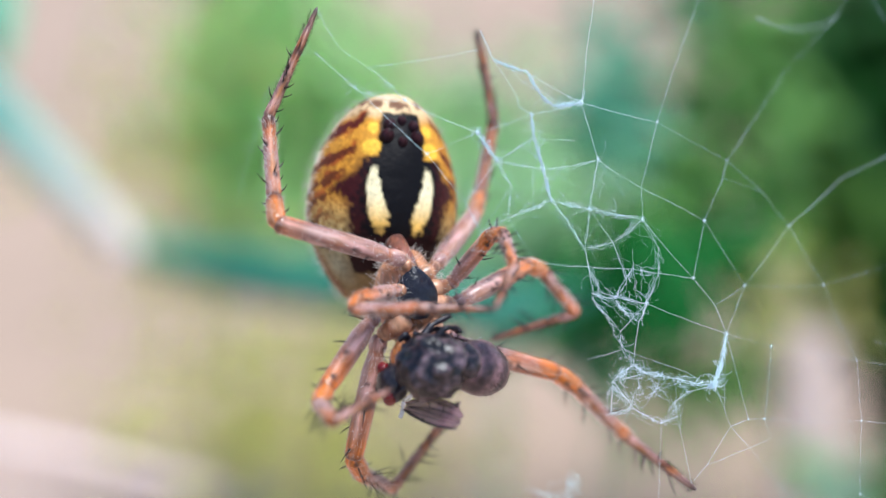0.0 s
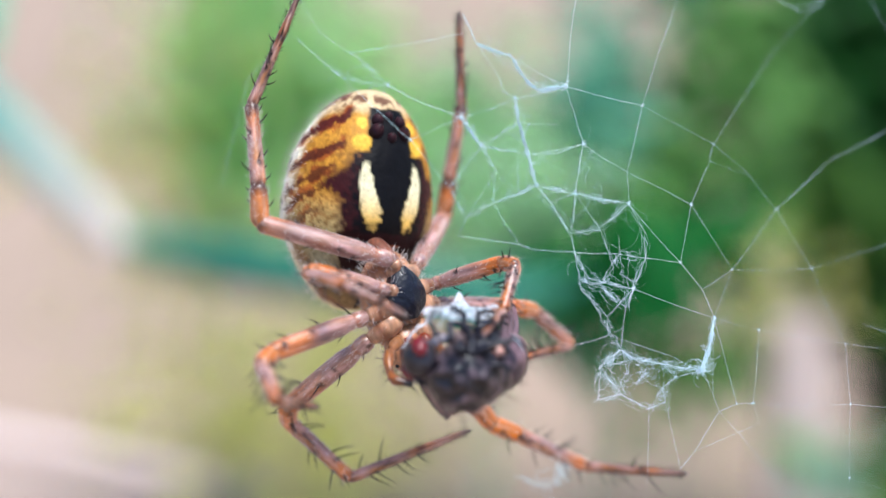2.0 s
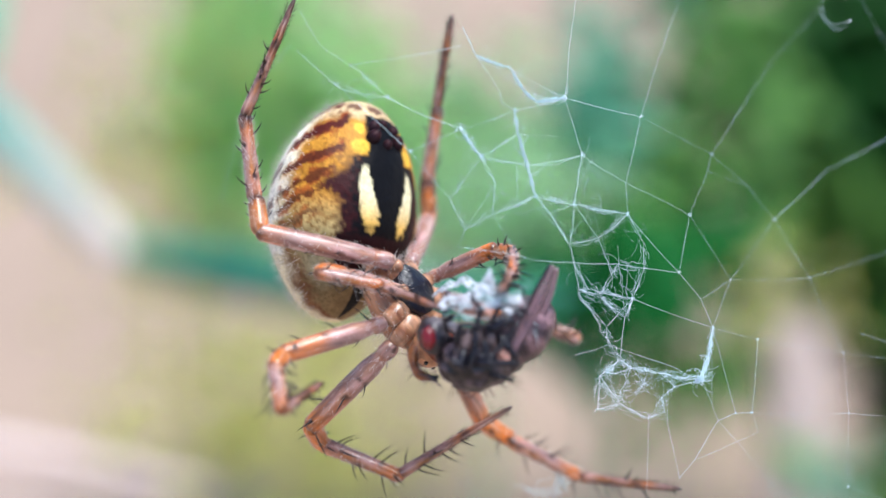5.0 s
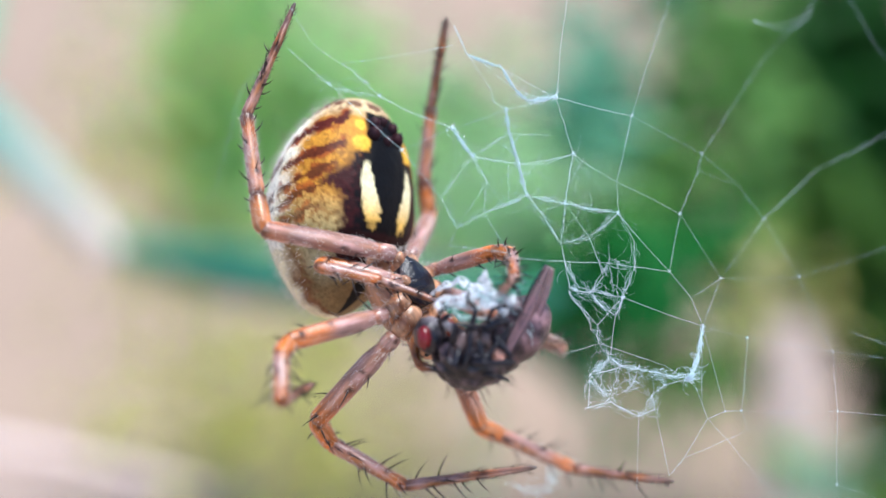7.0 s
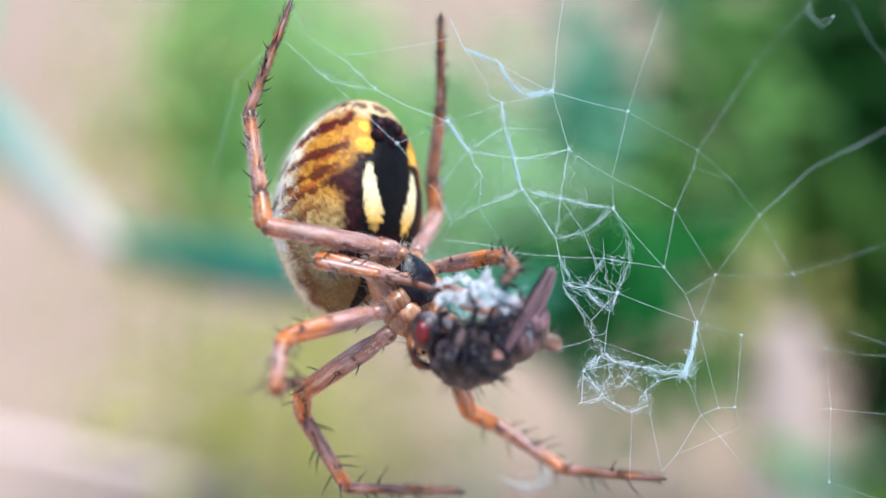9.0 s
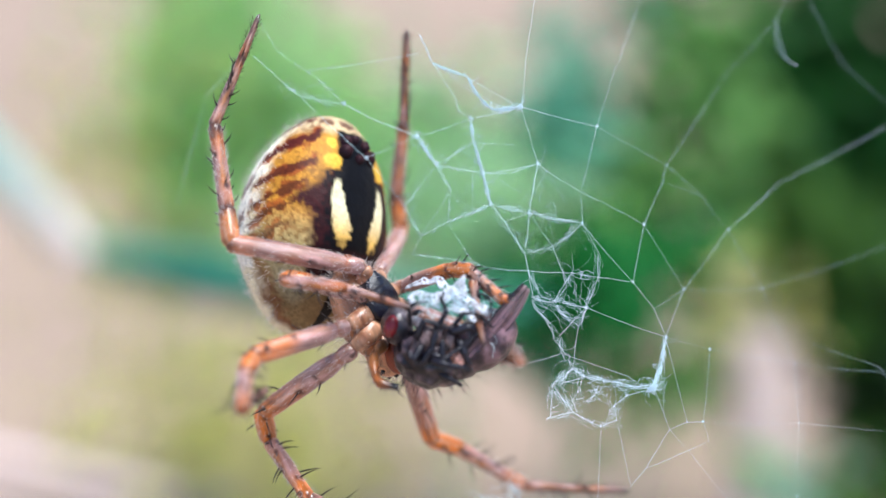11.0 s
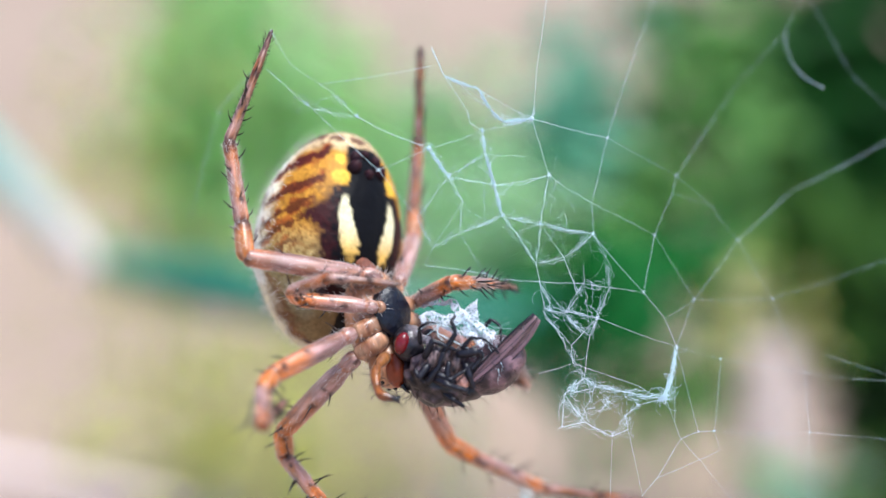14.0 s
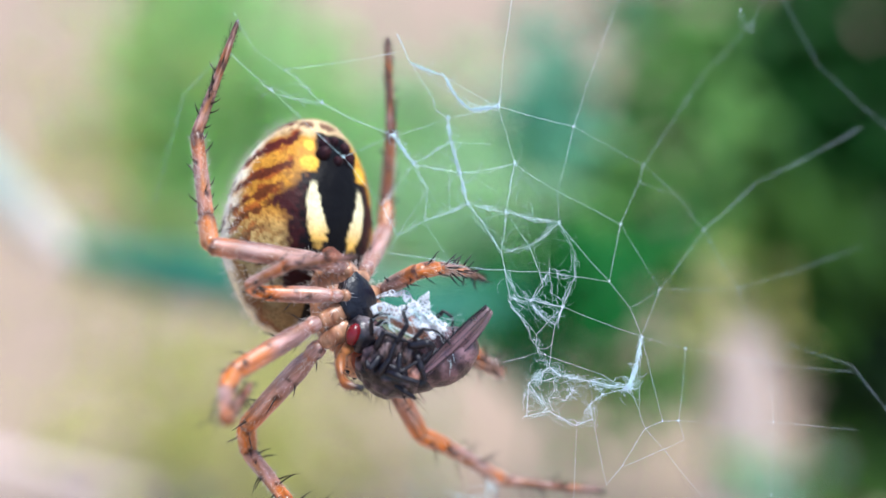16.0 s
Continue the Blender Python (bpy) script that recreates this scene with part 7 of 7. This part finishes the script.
    walk(legs["front_right", "metatarsus"], [
        (0, at(6.737, 1.798, -5.888, 125.3, -45.2, -19.0)),
        (0.5, at(6.640, 1.763, -5.974, 118.4, -46.3, -18.4)),
        (1, at(6.833, 1.216, -5.764, 116.8, -49.7, -16.5)),
        (1.5, at(6.568, 0.651, -6.193, 97.8, -57.3, 5.2)),
        (2, at(5.959, 1.260, -6.892, 106.4, -54.3, 13.2)),
        (2.5, at(4.549, 0.969, -7.497, 111.2, -45.2, -3.2)),
        (3, at(4.656, 1.207, -7.350, 113.6, -41.3, -11.9)),
        (3.5, at(4.433, 1.289, -7.578, 114.1, -41.6, -13.9)),
        (4.2, at(3.966, 1.534, -7.920, 119.5, -40.4, -14.5)),
        (6.3, at(3.705, 1.447, -7.820, 123.6, -41.0, -11.2)),
        (7, at(3.817, 1.488, -7.819, 122.6, -40.2, -16.9)),
        (8, at(3.965, 1.652, -7.874, 120.1, -45.0, -5.2)),
        (9, at(3.492, 1.431, -7.578, 119.0, -44.1, -7.4)),
        (10, at(4.461, 1.568, -7.556, 129.6, -50.3, -1.9)),
        (12.3, at(4.605, 1.811, -7.522, 126.2, -52.3, 7.1)),
        (13, at(5.372, 1.963, -7.107, 122.8, -54.4, 11.5)),
        (14, at(5.548, 1.261, -6.957, 115.3, -54.7, 9.4)),
        (15, at(5.426, 1.662, -7.134, 114.9, -57.0, 20.2)),
        (16, at(5.657, 1.807, -7.050, 119.0, -56.0, 15.7))])
    walk(feelers[0], [
        (0, at(-0.550, 0.000, -1.250, -3.2, -3.9, 20.1)),
        (0.5, at(-0.550, 0.000, -1.250, -3.2, -3.9, 18.1)),
        (1, at(-0.550, 0.000, -1.250, -4.4, -5.4, 16.2)),
        (1.5, at(-0.550, 0.000, -1.250, -6.3, -7.8, 11.4)),
        (2, at(-0.550, 0.000, -1.250, -1.9, -2.3, 6.0)),
        (2.5, at(-0.550, 0.000, -1.250, 4.4, 5.4, 3.2)),
        (3, at(-0.550, 0.000, -1.250, 6.3, 7.8, 0.4)),
        (3.5, at(-0.550, 0.000, -1.250, 6.3, 7.8, -2.6)),
        (4.2, at(-0.550, 0.000, -1.250, 8.3, 10.1, -5.3)),
        (6.3, at(-0.550, 0.000, -1.250, 8.3, 10.1, -3.3)),
        (7, at(-0.550, 0.000, -1.250, 8.3, 10.1, -7.3)),
        (8, at(-0.550, 0.000, -1.250, 6.3, 7.8, -2.6)),
        (9, at(-0.550, 0.000, -1.250, 6.3, 7.8, -2.6)),
        (10, at(-0.550, 0.000, -1.250, 4.4, 5.4, -7.8)),
        (12.3, at(-0.550, 0.000, -1.250, 3.2, 3.9, -1.9)),
        (13, at(-0.550, 0.000, -1.250, 0.0, 0.0, -0.0)),
        (14, at(-0.550, 0.000, -1.250, -1.9, -2.3, 0.0)),
        (15, at(-0.550, 0.000, -1.250, -1.9, -2.3, 2.0)),
        (16, at(-0.550, 0.000, -1.250, -1.9, -2.3, 1.0))])
    walk(wisp, [
        (0, at(12.84, 3.50, 7.61, 0, 3, 180)),
        (0.5, at(12.84, 3.50, 7.61, 0, 31, 199)),
        (1, at(12.84, 3.50, 7.61, 0, 24, 180)),
        (1.5, at(12.84, 3.50, 7.61, 0, 12, 180)),
        (2, at(12.84, 3.50, 7.61, -0, 7, 217)),
        (2.5, at(12.84, 3.50, 7.61, -0, 33, 248)),
        (3, at(12.84, 3.50, 7.61, 0, 18, 268)),
        (3.5, at(12.84, 3.50, 7.61, 0, 21, 271)),
        (4.2, at(12.84, 3.50, 7.61, -0, 27, 274)),
        (6.3, at(12.84, 3.50, 7.61, 0, 6, 245)),
        (7, at(12.84, 3.50, 7.61, 0, 15, 209)),
        (7.5, at(12.84, 3.50, 7.61, 0, 40, 289)),
        (8, at(12.84, 3.50, 7.61, 0, 50, 299)),
        (9, at(12.84, 3.50, 7.61, 0, 19, 269)),
        (10, at(12.84, 3.50, 7.61, -0, 49, 298)),
        (12.3, at(12.84, 3.50, 7.61, -0, 32, 232)),
        (13, at(12.84, 3.50, 7.61, 0, 53, 277)),
        (13.5, at(12.84, 3.50, 7.61, 0, 60, 309)),
        (14, at(12.84, 3.50, 7.61, -0, 52, 296)),
        (14.5, at(12.84, 3.50, 7.61, 0, 46, 294)),
        (15, at(12.84, 3.50, 7.61, 0, 42, 290)),
        (15.5, at(12.84, 3.50, 7.61, -0, 26, 260)),
        (16, at(12.84, 3.50, 7.61, 0, 2, 244))])


motions()
